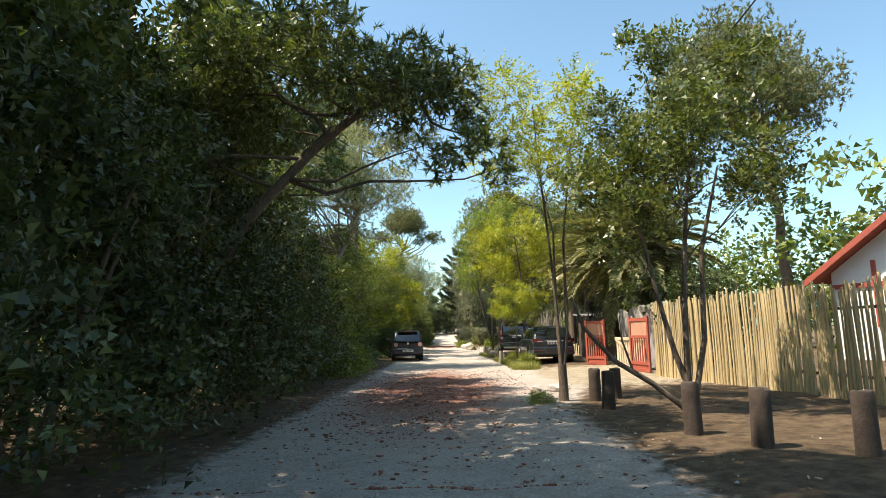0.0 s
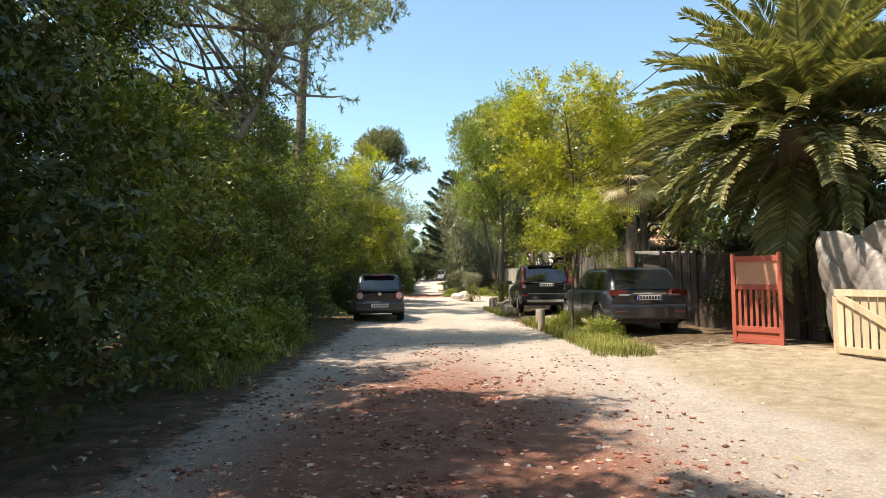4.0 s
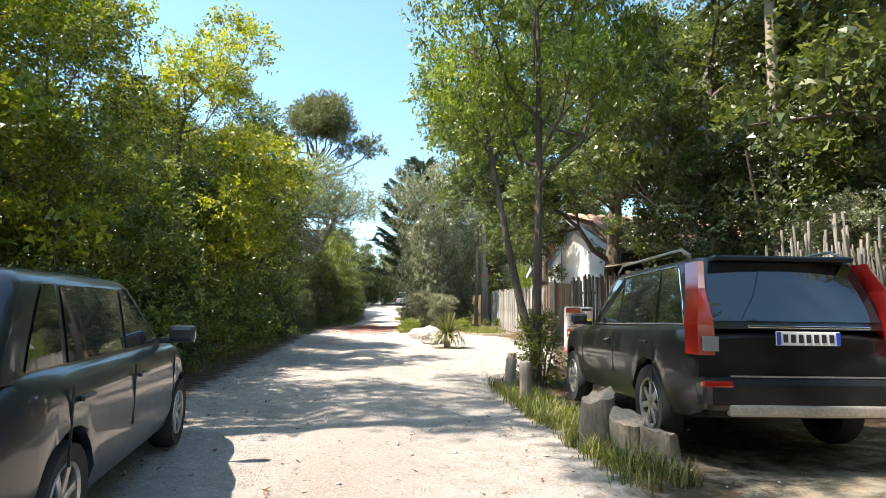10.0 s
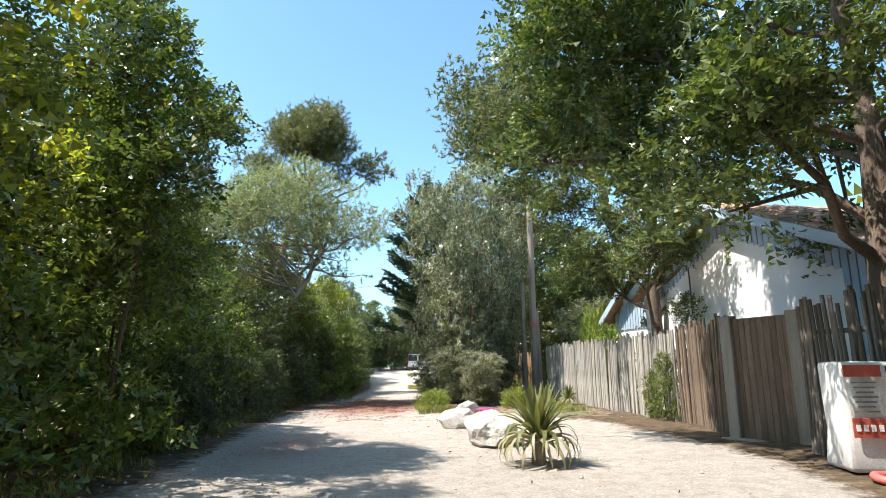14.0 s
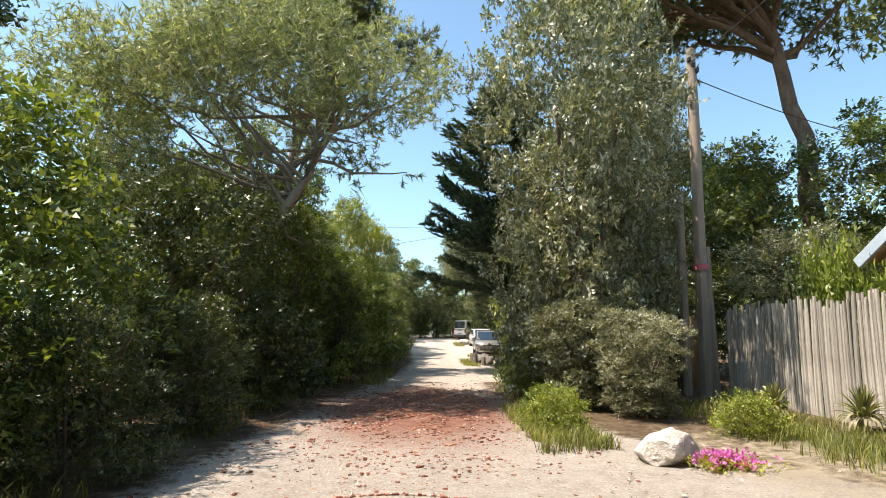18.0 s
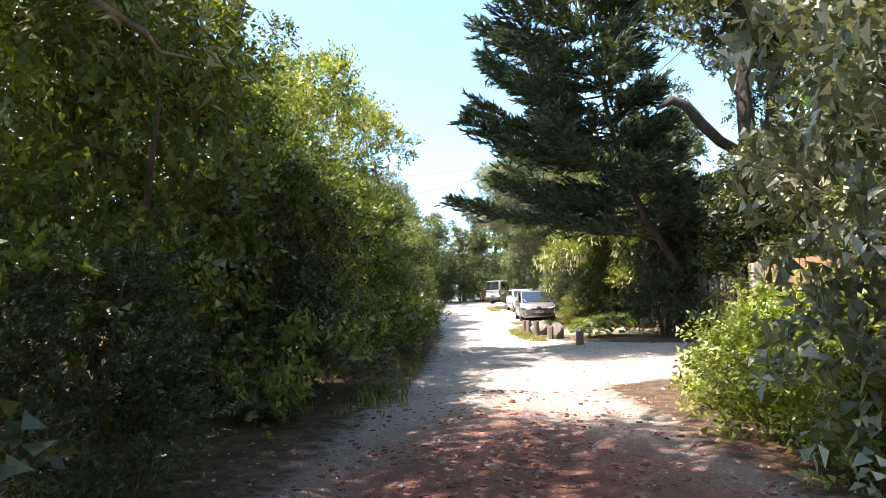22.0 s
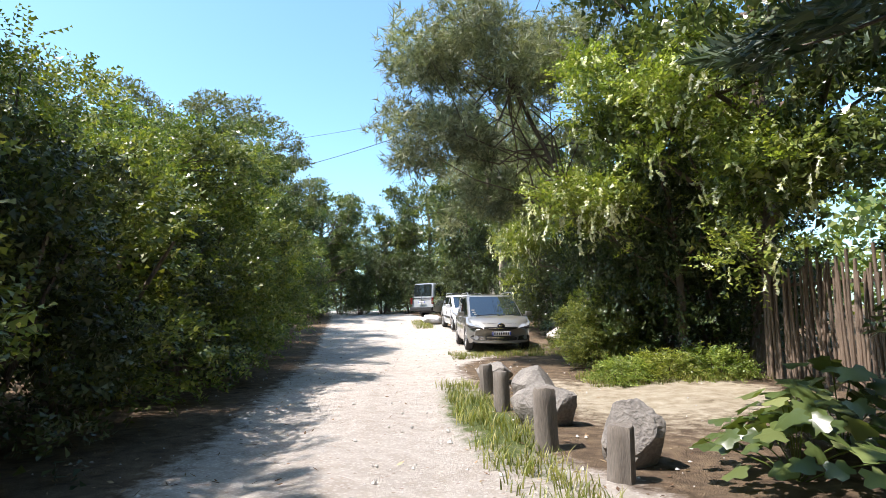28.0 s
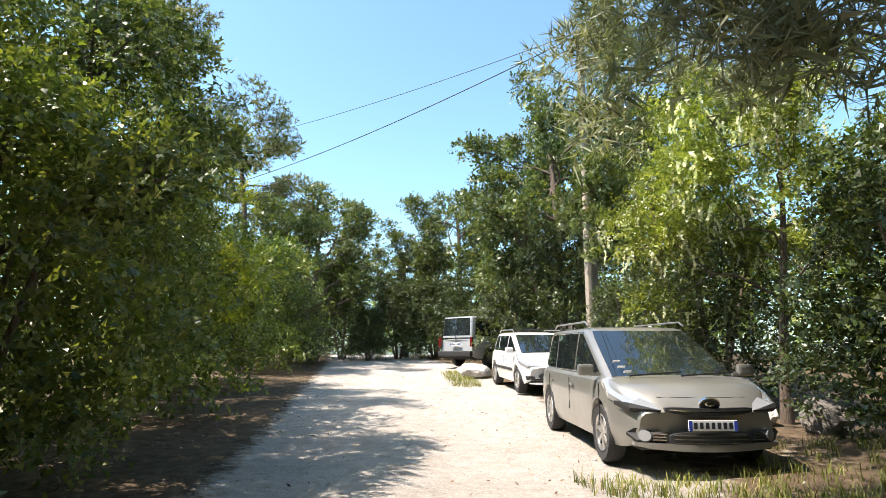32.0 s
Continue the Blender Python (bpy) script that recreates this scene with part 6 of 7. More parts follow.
    ob = new("wall_palm_shade", bm_mesh("wall_palm_shade", bm, POST_AND_SHADE))
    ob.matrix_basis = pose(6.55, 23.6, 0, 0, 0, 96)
    tagged(ob, "near-black board wall standing in for the shade under a palm", "wall", kind="structure")
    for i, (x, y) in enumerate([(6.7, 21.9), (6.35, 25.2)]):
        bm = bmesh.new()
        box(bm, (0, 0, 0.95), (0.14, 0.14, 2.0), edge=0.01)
        ob = new("wall_post", bm_mesh("wall_post", bm, POST_AND_SHADE))
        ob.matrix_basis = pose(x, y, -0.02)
        tagged(ob, "wooden post coloured near-black like the palm shade wall", "post", kind="structure")


build_fences()


def red_gate(x, y, turn, label, w=0.78):
    """Upper panel in a red surround, upright slats below, a solid foot."""
    root = empty("red_gate", pose(x, y, gz_at(x, y), 0, 0, turn), label, "gate")
    for sx in (-w / 2, w / 2):
        bm = bmesh.new()
        box(bm, (sx, 0, 0.8), (0.07, 0.06, 1.6), edge=0.006)
        part("stile", bm, RED_PAINT, root)
    for z, h in ((1.5, 0.1), (1.0, 0.09), (0.26, 0.1), (0.06, 0.1)):
        bm = bmesh.new()
        box(bm, (0, 0, z), (w, 0.05, h), edge=0.006)
        part("rail", bm, RED_PAINT, root)
    bm = bmesh.new()
    box(bm, (0, 0.01, 1.25), (w - 0.08, 0.02, 0.42), edge=0.003)
    part("panel", bm, surface("pinkish_panel", (0.55, 0.30, 0.20), (0.42, 0.20, 0.13), 0.7, 4, 50, relief=0.2, depth=0.003), root, "faded pinkish panel")
    bm = bmesh.new()
    box(bm, (0, 0.01, 0.16), (w - 0.08, 0.02, 0.14), edge=0.003)
    part("kick_board", bm, RED_PAINT, root)
    for i in range(7):
        bm = bmesh.new()
        box(bm, (-w / 2 + 0.1 + i * (w - 0.2) / 6, 0, 0.63), (0.05, 0.025, 0.68), edge=0.004)
        part("slat", bm, RED_PAINT, root)
    return root


def pallet_gate(x, y, turn):
    root = empty("pallet_gate", pose(x, y, gz_at(x, y), 0, 0, turn), "low gate of pale new boards with a diagonal brace", "gate")
    for i in range(12):
        bm = bmesh.new()
        box(bm, (-0.62 + i * 0.113, 0.02, 0.5), (0.088, 0.02, 0.95), edge=0.004)
        part("board", bm, WOOD_PALE, root)
    for z in (0.1, 0.93):
        bm = bmesh.new()
        box(bm, (0, -0.015, z), (1.36, 0.035, 0.1), edge=0.004)
        part("rail", bm, WOOD_PALE, root)
    bm = bmesh.new()
    box(bm, (0, -0.016, 0.51), (1.48, 0.03, 0.1), (0, 31, 0), 0.004)
    part("brace", bm, WOOD_PALE, root)
    return root


def build_yard():
    red_gate(5.5, 21.25, -52, "faded red wooden gate with slats in palm shade")
    red_gate(5.72, 17.2, -78, "bright red wooden gate with a solid upper panel", 0.95)
    pallet_gate(6.0, 19.0, -68)
    bm = bmesh.new()
    for i in range(7):
        box(bm, (-0.33 + i * 0.11, 0, 0.48), (0.088, 0.02, 0.94), edge=0.004)
    ob = new("fence_panel", bm_mesh("fence_panel", bm, WOOD_PALE))
    ob.matrix_basis = pose(5.98, 19.95, 0.0, 0, 0, -120)
    tagged(ob, "narrow panel of pale new boards", "fence panel")
    # wrinkled sheet slung along a line
    nu, nv = 150, 40
    u, v = np.meshgrid(np.linspace(0, 1, nu), np.linspace(0, 1, nv))
    a, b = np.array([6.35, 16.4]), np.array([6.2, 20.6])
    x = a[0] + (b[0] - a[0]) * u
    y = a[1] + (b[1] - a[1]) * u
    top = 1.98 + 0.10 * np.abs(np.sin(u * 14.2 + 0.6)) ** 0.6 - 0.10 * np.exp(-((u - 0.86) / 0.10) ** 2) - 0.03 * np.sin(u * 41)
    z = 0.15 + (top - 0.15) * v
    crease = lambda a, b, c: 1 - np.abs(np.sin(a * u + b * v + c))
    fold = 0.10 * crease(9, 3.0, 0.4) ** 3 + 0.07 * crease(17, -6.0, 1.3) ** 4 * (0.3 + v) + 0.05 * crease(31, 9.0, 0.2) ** 5 + 0.03 * crease(53, -14.0, 2.0) ** 3 + 0.09 * np.sin(u * 8 - v * 4)
    V = np.stack([x + fold + 0.2 * v * (1 - v), y + fold * 0.1, z], -1).reshape(-1, 3)
    i, j = np.meshgrid(np.arange(nv - 1), np.arange(nu - 1), indexing="ij")
    k = i * nu + j
    Q = np.stack([k, k + 1, k + nu + 1, k + nu], -1).reshape(-1, 4)
    me = mesh_np("tarpaulin", V, Q, (TARP,), True)
    ob = new("tarpaulin", me)
    so = ob.modifiers.new("thick", "SOLIDIFY")
    so.thickness = 0.006
    tagged(ob, "wrinkled grey tarpaulin hung along a line behind the gates", "tarpaulin")
    # sack of building material with printed bands, and a coil of red hose
    sack = empty("rubble_sack", pose(6.02, 42.9, gz_at(6.02, 42.9) - 0.01, 0, 0, -15) @ Matrix.Diagonal((1.25, 1.2, 1.15, 1)), "tall white builder's sack with red and yellow printing beside the fence", "sack")
    bm = bmesh.new()
    box(bm, (0, 0, 0.52), (0.62, 0.5, 1.04), edge=0.05)
    bmesh.ops.subdivide_edges(bm, edges=bm.edges[:], cuts=2, use_grid_fill=True)
    for vv in bm.verts:
        d = noise.noise(vv.co * 3.1) * 0.05
        vv.co += Vector((vv.co.x, vv.co.y, 0)).normalized() * d
    part("sack_body", bm, surface("woven_sack", (0.80, 0.79, 0.75), (0.62, 0.60, 0.57), 0.7, 5, 60, relief=0.3, depth=0.006), sack, smooth=60)
    sred, syel = surface("sack_red", (0.44, 0.085, 0.05), (0.34, 0.07, 0.045), 0.75, 9, 70, relief=0.2, depth=0.003), surface("sack_yellow", (0.62, 0.52, 0.07), (0.5, 0.42, 0.07), 0.75, 9, 70, relief=0.2, depth=0.003)
    for cx, cz, w, h, mt in ((-0.14, 0.95, 0.3, 0.11, sred), (-0.14, 0.42, 0.26, 0.18, sred), (0.15, 0.74, 0.24, 0.08, syel), (0.15, 0.97, 0.2, 0.05, PLATE_INK)):
        bm = bmesh.new()
        box(bm, (cx, -0.285, cz), (w, 0.012, h), edge=0.003)
        part("printed_band", bm, mt, sack)
    for i in range(7):
        bm = bmesh.new()
        box(bm, (-0.14, -0.287, 0.84 - i * 0.045), (0.2 - 0.03 * (i % 3), 0.008, 0.014))
        part("printed_line", bm, TARP, sack)
    for i in range(9):
        bm = bmesh.new()
        box(bm, (0.15, -0.287, 0.64 - i * 0.05), (0.2 - 0.04 * (i % 3), 0.008, 0.012 + 0.006 * (i % 2)))
        part("printed_line", bm, TARP, sack)
    for i in range(4):
        bm = bmesh.new()
        box(bm, (-0.23 + i * 0.06, -0.292, 0.42), (0.035, 0.012, 0.06))
        part("printed_line", bm, WHITE_WALL, sack)
    th = np.linspace(0, 2 * np.pi, 25)
    hv, hq = tube_np(np.stack([0.26 * np.cos(th), 0.2 * np.sin(th), 0.05 + 0.01 * np.sin(th * 3)], 1), np.full(25, 0.045), 8)
    ob = new("hose_coil", mesh_np("hose_coil", hv, hq, (plain("hose_red", (0.55, 0.13, 0.11), 0.5),), True))
    ob.matrix_basis = pose(5.7, 42.2, gz_at(5.7, 42.2))
    tagged(ob, "coil of thick red hose lying on the sand", "hose")


build_yard()


# ---- houses ----
def gable_house(name, label, x, y, turn, w, d, eave, ridge, wall_mat, clad_mat, tile_mat, trim_mat, over=0.45, clad_from=None, band=0.0, side_strip=0.0):
    """A house whose gable faces its own -y side: walls, cladding boards, rows of tiles, barge boards."""
    root = empty(name, pose(x, y, gz_at(x, y), 0, 0, turn), label, "house")
    bm = bmesh.new()
    pts = [(-w / 2, 0), (w / 2, 0), (w / 2, eave), (0, ridge), (-w / 2, eave)]
    for yy in (0, d):
        bm.faces.new([bm.verts.new((px_, yy, pz)) for px_, pz in pts])
    bm.verts.ensure_lookup_table()
    for i in range(5):
        j = (i + 1) % 5
        bm.faces.new((bm.verts[i], bm.verts[j], bm.verts[5 + j], bm.verts[5 + i]))
    part("wall", bm, wall_mat, root)
    if clad_mat:
        n = int(w / 0.16)
        for i in range(n):
            cx = -w / 2 + (i + 0.5) * w / n
            top = eave + (ridge - eave) * (1 - abs(cx) / (w / 2)) - 0.06
            bot = clad_from if cx < w / 2 - side_strip else clad_from - 1.4
            if band:
                bot = max(bot, top - band) if cx < w / 2 - side_strip else bot
            if top - bot < 0.12:
                continue
            bm = bmesh.new()
            box(bm, (cx, -0.03, (top + bot) / 2), (w / n - 0.03, 0.03, top - bot), edge=0.004)
            part("cladding_board", bm, clad_mat, root)
    sl = math.hypot(w / 2 + over, (ridge - eave) * (1 + over / (w / 2)))
    ang = math.degrees(math.atan2(ridge - eave, w / 2))
    for sg in (1, -1):
        bm = bmesh.new()
        cx = sg * (w / 2 + over) / 2
        cz = ridge - (ridge - eave) * (w / 2 + over) / w + 0.08
        box(bm, (cx, d / 2, cz), (sl, d + 2 * over, 0.07), (0, sg * ang, 0), 0.01)
        part("roof", bm, tile_mat, root)
        bm = bmesh.new()
        box(bm, (cx, -over - 0.02, cz - 0.06), (sl, 0.05, 0.2), (0, sg * ang, 0), 0.008)
        part("barge_board", bm, trim_mat, root)
        rows = 9
        bm = bmesh.new()
        th = np.linspace(0, math.pi, 7)
        a = [bm.verts.new((math.cos(t) * 0.1, -0.24, math.sin(t) * 0.06)) for t in th]
        b = [bm.verts.new((math.cos(t) * 0.085, 0.24, math.sin(t) * 0.05)) for t in th]
        for i in range(6):
            bm.faces.new((a[i], a[i + 1], b[i + 1], b[i]))
        bm.faces.new(a)
        tile = bm_mesh("tile", bm, tile_mat, 60)
        for r in range(rows):
            for c in range(int((d + 2 * over) / 0.42)):
                f = (r + 0.5) / rows
                lx, lz = sg * f * (w / 2 + over), ridge - f * (ridge - eave) * (1 + over / (w / 2)) + 0.13
                part("tile", tile, None, root, m=pose(lx, -over + 0.2 + c * 0.42, lz, 0, sg * ang, 0) @ pose(0, 0, 0, 0, 0, sg * 90) @ Matrix.Diagonal((1.9, sl / rows / 0.44, 1, 1)))
    return root


def build_houses():
    a = gable_house("house", "low white house with blue-grey boarded gable and tiled roof", 7.8, 48.5, -86, 7.2, 7.0, 3.05, 4.55, WHITE_WALL, BLUE_CLAD, TILE, BLUE_CLAD, 0.4, 2.7, 0.5, 0.5)
    # Dark boards whose near-black colour also carries shade from eave and trees.
    bm = bmesh.new()
    box(bm, (3.635, 3.5, 1.5), (0.06, 6.9, 2.95), edge=0.006)
    part("side_cladding", bm, POST_AND_SHADE, a, "dark boarding deepened for eave and tree shade")
    gable_house("house", "white house with blue boarded gable behind a stake fence", 9.0, 54.6, -80, 4.8, 7.0, 2.95, 4.7, WHITE_WALL, BLUE_CLAD, TILE, BLUE_CLAD, 0.4, 2.4)
    c = gable_house("house", "white house with red roof boards and timber framing", 15.0, 17.4, -70, 7.0, 8.0, 3.0, 5.2, WHITE_WALL, None, TILE_RED, RED_PAINT, 0.6)
    shed = empty("shed", pose(8.4, 29.6, 0, 0, 0, 0), "dark brown garden shed beside the brushwood fence", "shed")
    for i in range(16):
        bm = bmesh.new()
        box(bm, (-1.35 + i * 0.18, -0.9, 1.0), (0.172, 0.03, 2.0), edge=0.004)
        part("board", bm, POST_AND_SHADE, shed)
    bm = bmesh.new()
    box(bm, (0, 0, 0.98), (2.7, 1.74, 1.94), edge=0.01)
    part("wall", bm, POST_AND_SHADE, shed)
    bm = bmesh.new()
    box(bm, (0, 0, 2.06), (3.1, 2.2, 0.08), (4, 0, 0), 0.01)
    part("roof", bm, TARP, shed)
    for xx in (-2.0, -0.8, 0.8, 2.0):
        bm = bmesh.new()
        box(bm, (xx, -0.03, 2.2), (0.14, 0.06, 2.2), edge=0.006)
        part("timber", bm, RED_PAINT, c)
    bm = bmesh.new()
    box(bm, (0, -0.035, 2.5), (7.0, 0.07, 0.16), edge=0.006)
    part("timber", bm, RED_PAINT, c)


build_houses()


# ---- poles and wires ----
def build_poles():
    def pole(x, y, h, label, r=0.12, twin=None, band=False, tilt=(0, 0)):
        root = empty("utility_pole", pose(x, y, gz_at(x, y) - 0.05, *tilt), label, "utility pole")
        part("pole", pole_mesh("pole", h, r, r * 0.75, POLE_WOOD, 10, 0.0, 3), None, root)
        if twin:
            dx, dy, hh = twin
            part("brace_pole", pole_mesh("brace_pole", hh, r * 0.85, r * 0.7, POLE_WOOD, 10, 0.0, 4), None, root, m=pose(dx, dy, 0, 1.0, -1.6 if dx > 0 else 1.6))
        if band:
            v, q = tube_np([(0, 0, 2.86), (0, 0, 2.93), (0, 0, 2.99)], [0.165, 0.17, 0.165], 12)
            part("band", mesh_np("band", v, q, (plain("band_pink", (0.55, 0.16, 0.18), 0.6),), True), None, root, "faded red band")
        for i in range(3):
            bm = bmesh.new()
            box(bm, (0.09 * (i - 1), -0.1, h - 0.3 - 0.14 * i), (0.06, 0.12, 0.1), edge=0.01)
            part("insulator", bm, TRIM_BLACK, root)
        return root

    pole(6.2, 59.6, 8.2, "pair of grey wooden utility poles with a red band", 0.145, (0.22, 0.1, 3.4), True)
    one = empty("utility_pole", pose(5.83, 59.75, gz_at(5.83, 59.7) - 0.05), "short old grey pole beside the utility poles", "utility pole")
    part("pole", pole_mesh("pole", 4.6, 0.1, 0.085, POLE_WOOD, 10, 0.0, 8), None, one)
    pole(6.1, 96.2, 10.6, "tall grey wooden utility pole carrying several cables", 0.13, (0.28, 0.2, 8.6))
    pole(7.4, 36.4, 8.6, "grey utility pole rising above the oaks", 0.11)

    def wire(a, b, sag, r=0.012, label="black overhead cable between utility poles"):
        s = np.linspace(0, 1, 25)
        a, b = np.array(a, float), np.array(b, float)
        pts = a + np.outer(s, b - a)
        pts[:, 2] -= sag * 4 * s * (1 - s)
        v, q = tube_np(pts, np.full(25, r), 5)
        tagged(new("overhead_cable", mesh_np("overhead_cable", v, q, (CABLE,), True)), label, "cable")

    wire((7.4, 36.3, 8.3), (5.6, -6, 9.2), 1.2, 0.018)
    wire((7.4, 36.5, 8.2), (6.2, 59.5, 7.9), 0.4)
    wire((6.2, 59.7, 7.9), (6.1, 96.0, 11.2), 0.9)
    wire((6.2, 59.7, 7.6), (16, 62, 6.5), 0.4)
    wire((6.1, 96.1, 11.0), (-8.8, 113.9, 11.3), 0.35, 0.018)
    wire((6.1, 96.1, 11.1), (-9.3, 113.9, 13.8), 0.3, 0.012)
    wire((6.1, 96.1, 11.0), (15, 97.5, 10.8), 0.3, 0.014)
    wire((6.1, 96.0, 11.0), (4.6, 60, 13.0), 0.6, 0.014)
    tagged(bpy.data.objects["overhead_cable"], "thick black overhead cable above the palm")


build_poles()


# ---- cars ----
def car(name, label, category, m, paint_mat, L, W, H, wheel_r, front_axle, rear_axle, belt, nose_z, hood_y, screen_top_y, tail_top_y, tail_base_y, roof_w=0.76, sill=0.24,
        trim=None, side_trim=False, rails=False, van=False, nose_arc=0.2, pillar=0.05, bright_line=False):
    """A car on its wheels, facing +y: body shell with wheel arches, roof, panes, lamps, plates, wheels."""
    root = empty(name, m, label, category)
    hw = W / 2
    ys = np.unique(np.concatenate([np.linspace(-L / 2, L / 2, 61), [front_axle, rear_axle], front_axle + np.linspace(-1, 1, 15) * (wheel_r + 0.06), rear_axle + np.linspace(-1, 1, 15) * (wheel_r + 0.06)]))
    arch = wheel_r + 0.055

    def top(y):
        return float(np.interp(y, [-L / 2, -L / 2 + 0.12, tail_base_y + 0.2, hood_y, hood_y + (L / 2 - hood_y) * 0.55, L / 2 - 0.12, L / 2],
                               [belt - 0.10, belt - 0.02, belt + 0.02, belt, belt - (belt - nose_z) * 0.38, nose_z, nose_z - 0.13]))

    def half(y):
        e = max(0.0, (abs(y) - (L / 2 - 0.75)) / 0.75)
        return hw * (1 - (0.20 if y > 0 else 0.10) * e ** 2.2)

    def low(y):
        z = sill + 0.10 * max(0, (abs(y) - (L / 2 - 0.4)) / 0.4) ** 2
        for ax in (front_axle, rear_axle):
            t = abs(y - ax)
            if t < arch:
                z = max(z, wheel_r + math.sqrt(arch ** 2 - t ** 2))
        return z

    def bend(bm_):
        # the nose is rounded in plan, the windscreen likewise
        for v in bm_.verts:
            e = min(1.0, max(0.0, (v.co.y - (L / 2 - 1.0)) / 1.0))
            v.co.y -= nose_arc * (v.co.x / hw) ** 2 * e * e * (3 - 2 * e)
            e = min(1.0, max(0.0, (-v.co.y - (L / 2 - 0.5)) / 0.5))
            zc = (sill + belt) / 2
            v.co.y += (0.10 * (v.co.x / hw) ** 2 + 0.06 * max(0.0, (v.co.z - zc) / (belt - zc)) ** 2) * e

    bm = bmesh.new()
    rings = []
    for y in ys:
        w, zt, zb = half(y), top(y), low(y)
        zm = sill + (zt - sill) * 0.52
        zq = max(zb + 0.01, zm)
        sec = [(w * 0.93, zb), (w * 0.985, max(zb + 0.004, sill + (zt - sill) * 0.2)), (w, zq), (w * 0.985, max(zq + 0.01, zt - 0.16)), (w * 0.955, max(zq + 0.02, zt - 0.05)), (w * 0.89, zt), (w * 0.5, zt + 0.025), (0, zt + 0.032)]
        ring = sec + [(-a, b) for a, b in sec[-2::-1]]
        rings.append([bm.verts.new((a, y, b)) for a, b in ring])
    n = len(rings[0])
    for a, b in zip(rings[:-1], rings[1:]):
        for i in range(n - 1):
            bm.faces.new((a[i], b[i], b[i + 1], a[i + 1]))
    bm.faces.new(rings[0])
    bm.faces.new(rings[-1][::-1])
    bend(bm)
    part("body", bm, paint_mat, root, smooth=35)
    # dark underside and wheel wells
    bm = bmesh.new()
    box(bm, (0, 0, sill + 0.12), (W * 0.78, L * 0.94, 0.22), edge=0.02)
    for ax in (front_axle, rear_axle):
        box(bm, (0, ax, wheel_r + 0.13), (W * 0.80, arch * 1.9, arch * 1.0), edge=0.02)
    part("underbody", bm, TRIM_BLACK, root)
    # cabin: one rounded shell from the belt to the roof, panes laid on it
    zr = H - 0.03
    rw = hw * roof_w
    bw = hw * 0.90
    rc_f, rc_r, bow_f, bow_r = 0.17, 0.13, 0.11, 0.05

    def lerp(a, b, f):
        return a + (b - a) * f

    def level(f):
        w = lerp(bw, rw, f ** 1.1) - 0.03 * max(0.0, (f - 0.85) / 0.15) ** 2
        return w, lerp(hood_y, screen_top_y, f), lerp(tail_base_y, tail_top_y, f ** 1.25), lerp(belt - 0.01, zr - 0.03, f)

    def barrel(y, f):
        _, y_f, y_r, _ = level(f)
        return 1 - 0.03 * min(1.0, abs((y - (y_f + y_r) / 2) / ((y_f - y_r) / 2))) ** 2

    def outline(f):
        """Half of the cabin's plan at a height, from the middle of the tail to the middle of the screen."""
        w, y_f, y_r, _ = level(f)
        pts = [(x, y_r + bow_r * (x / w) ** 2) for x in np.linspace(0, w - rc_r, 5)]
        yr = pts[-1][1]
        pts += [(w - rc_r + rc_r * math.sin(t), yr + rc_r * (1 - math.cos(t))) for t in np.linspace(0.3, math.pi / 2, 5)]
        yf = y_f - bow_f * ((w - rc_f) / w) ** 2
        pts += [(w, y) for y in np.linspace(yr + rc_r, yf - rc_f, 12)[1:-1]]
        pts += [(w - rc_f + rc_f * math.cos(t), yf - rc_f + rc_f * math.sin(t)) for t in np.linspace(0, math.pi / 2 - 0.3, 5)]
        pts += [(x, y_f - bow_f * (x / w) ** 2) for x in np.linspace(w - rc_f, 0, 5)]
        return [(x * barrel(y, f), y) for x, y in pts]

    bm = bmesh.new()
    rows = []
    for f in (0, 0.15, 0.3, 0.45, 0.6, 0.75, 0.88, 0.95, 1.0):
        rows.append([(x, y, level(f)[3]) for x, y in outline(f)])
    top_row = rows[-1]
    cy_ = sum(p[1] for p in top_row) / len(top_row)
    for q in (0.94, 0.82, 0.62, 0.4, 0.2):
        rows.append([(x * q, cy_ + (y - cy_) * q, top_row[0][2] + 0.05 * (1 - q ** 2.4) + 0.008) for x, y, _ in top_row])
    grid = []
    for r in rows:
        half_ = [bm.verts.new(p) for p in r]
        grid.append(half_ + [bm.verts.new((-x, y, z)) for x, y, z in r[-2:0:-1]])
    for a, b in zip(grid[:-1], grid[1:]):
        for k in range(len(a)):
            m_ = (k + 1) % len(a)
            bm.faces.new((a[k], a[m_], b[m_], b[k]))
    bm.faces.new(grid[-1])
    part("roof", bm, paint_mat, root, smooth=50)

    def slab(nm, pts, mat, depth=0.008, lab="", parent=root):
        """A thin plate over a polygon, standing proud of the body."""
        b2 = bmesh.new()
        P = [Vector(p) for p in pts]
        nrm = (P[1] - P[0]).cross(P[2] - P[0]).normalized()
        lo_ = [b2.verts.new(p - nrm * 0.01) for p in P]
        hi = [b2.verts.new(p + nrm * depth) for p in P]
        b2.faces.new(hi)
        b2.faces.new(lo_[::-1])
        for i in range(len(P)):
            j = (i + 1) % len(P)
            b2.faces.new((lo_[i], lo_[j], hi[j], hi[i]))
        return part(nm, b2, mat, parent, lab)

    def sheet(nm, place, us, vs):
        """A pane as a grid over the cabin's shell, with a rim turned inwards."""
        b2 = bmesh.new()
        gr = [[b2.verts.new(place(u, v)) for u in us] for v in vs]
        for a, b in zip(gr[:-1], gr[1:]):
            for k in range(len(us) - 1):
                b2.faces.new((a[k], a[k + 1], b[k + 1], b[k]))
        return part(nm, b2, GLASS_DARK, root, smooth=60)

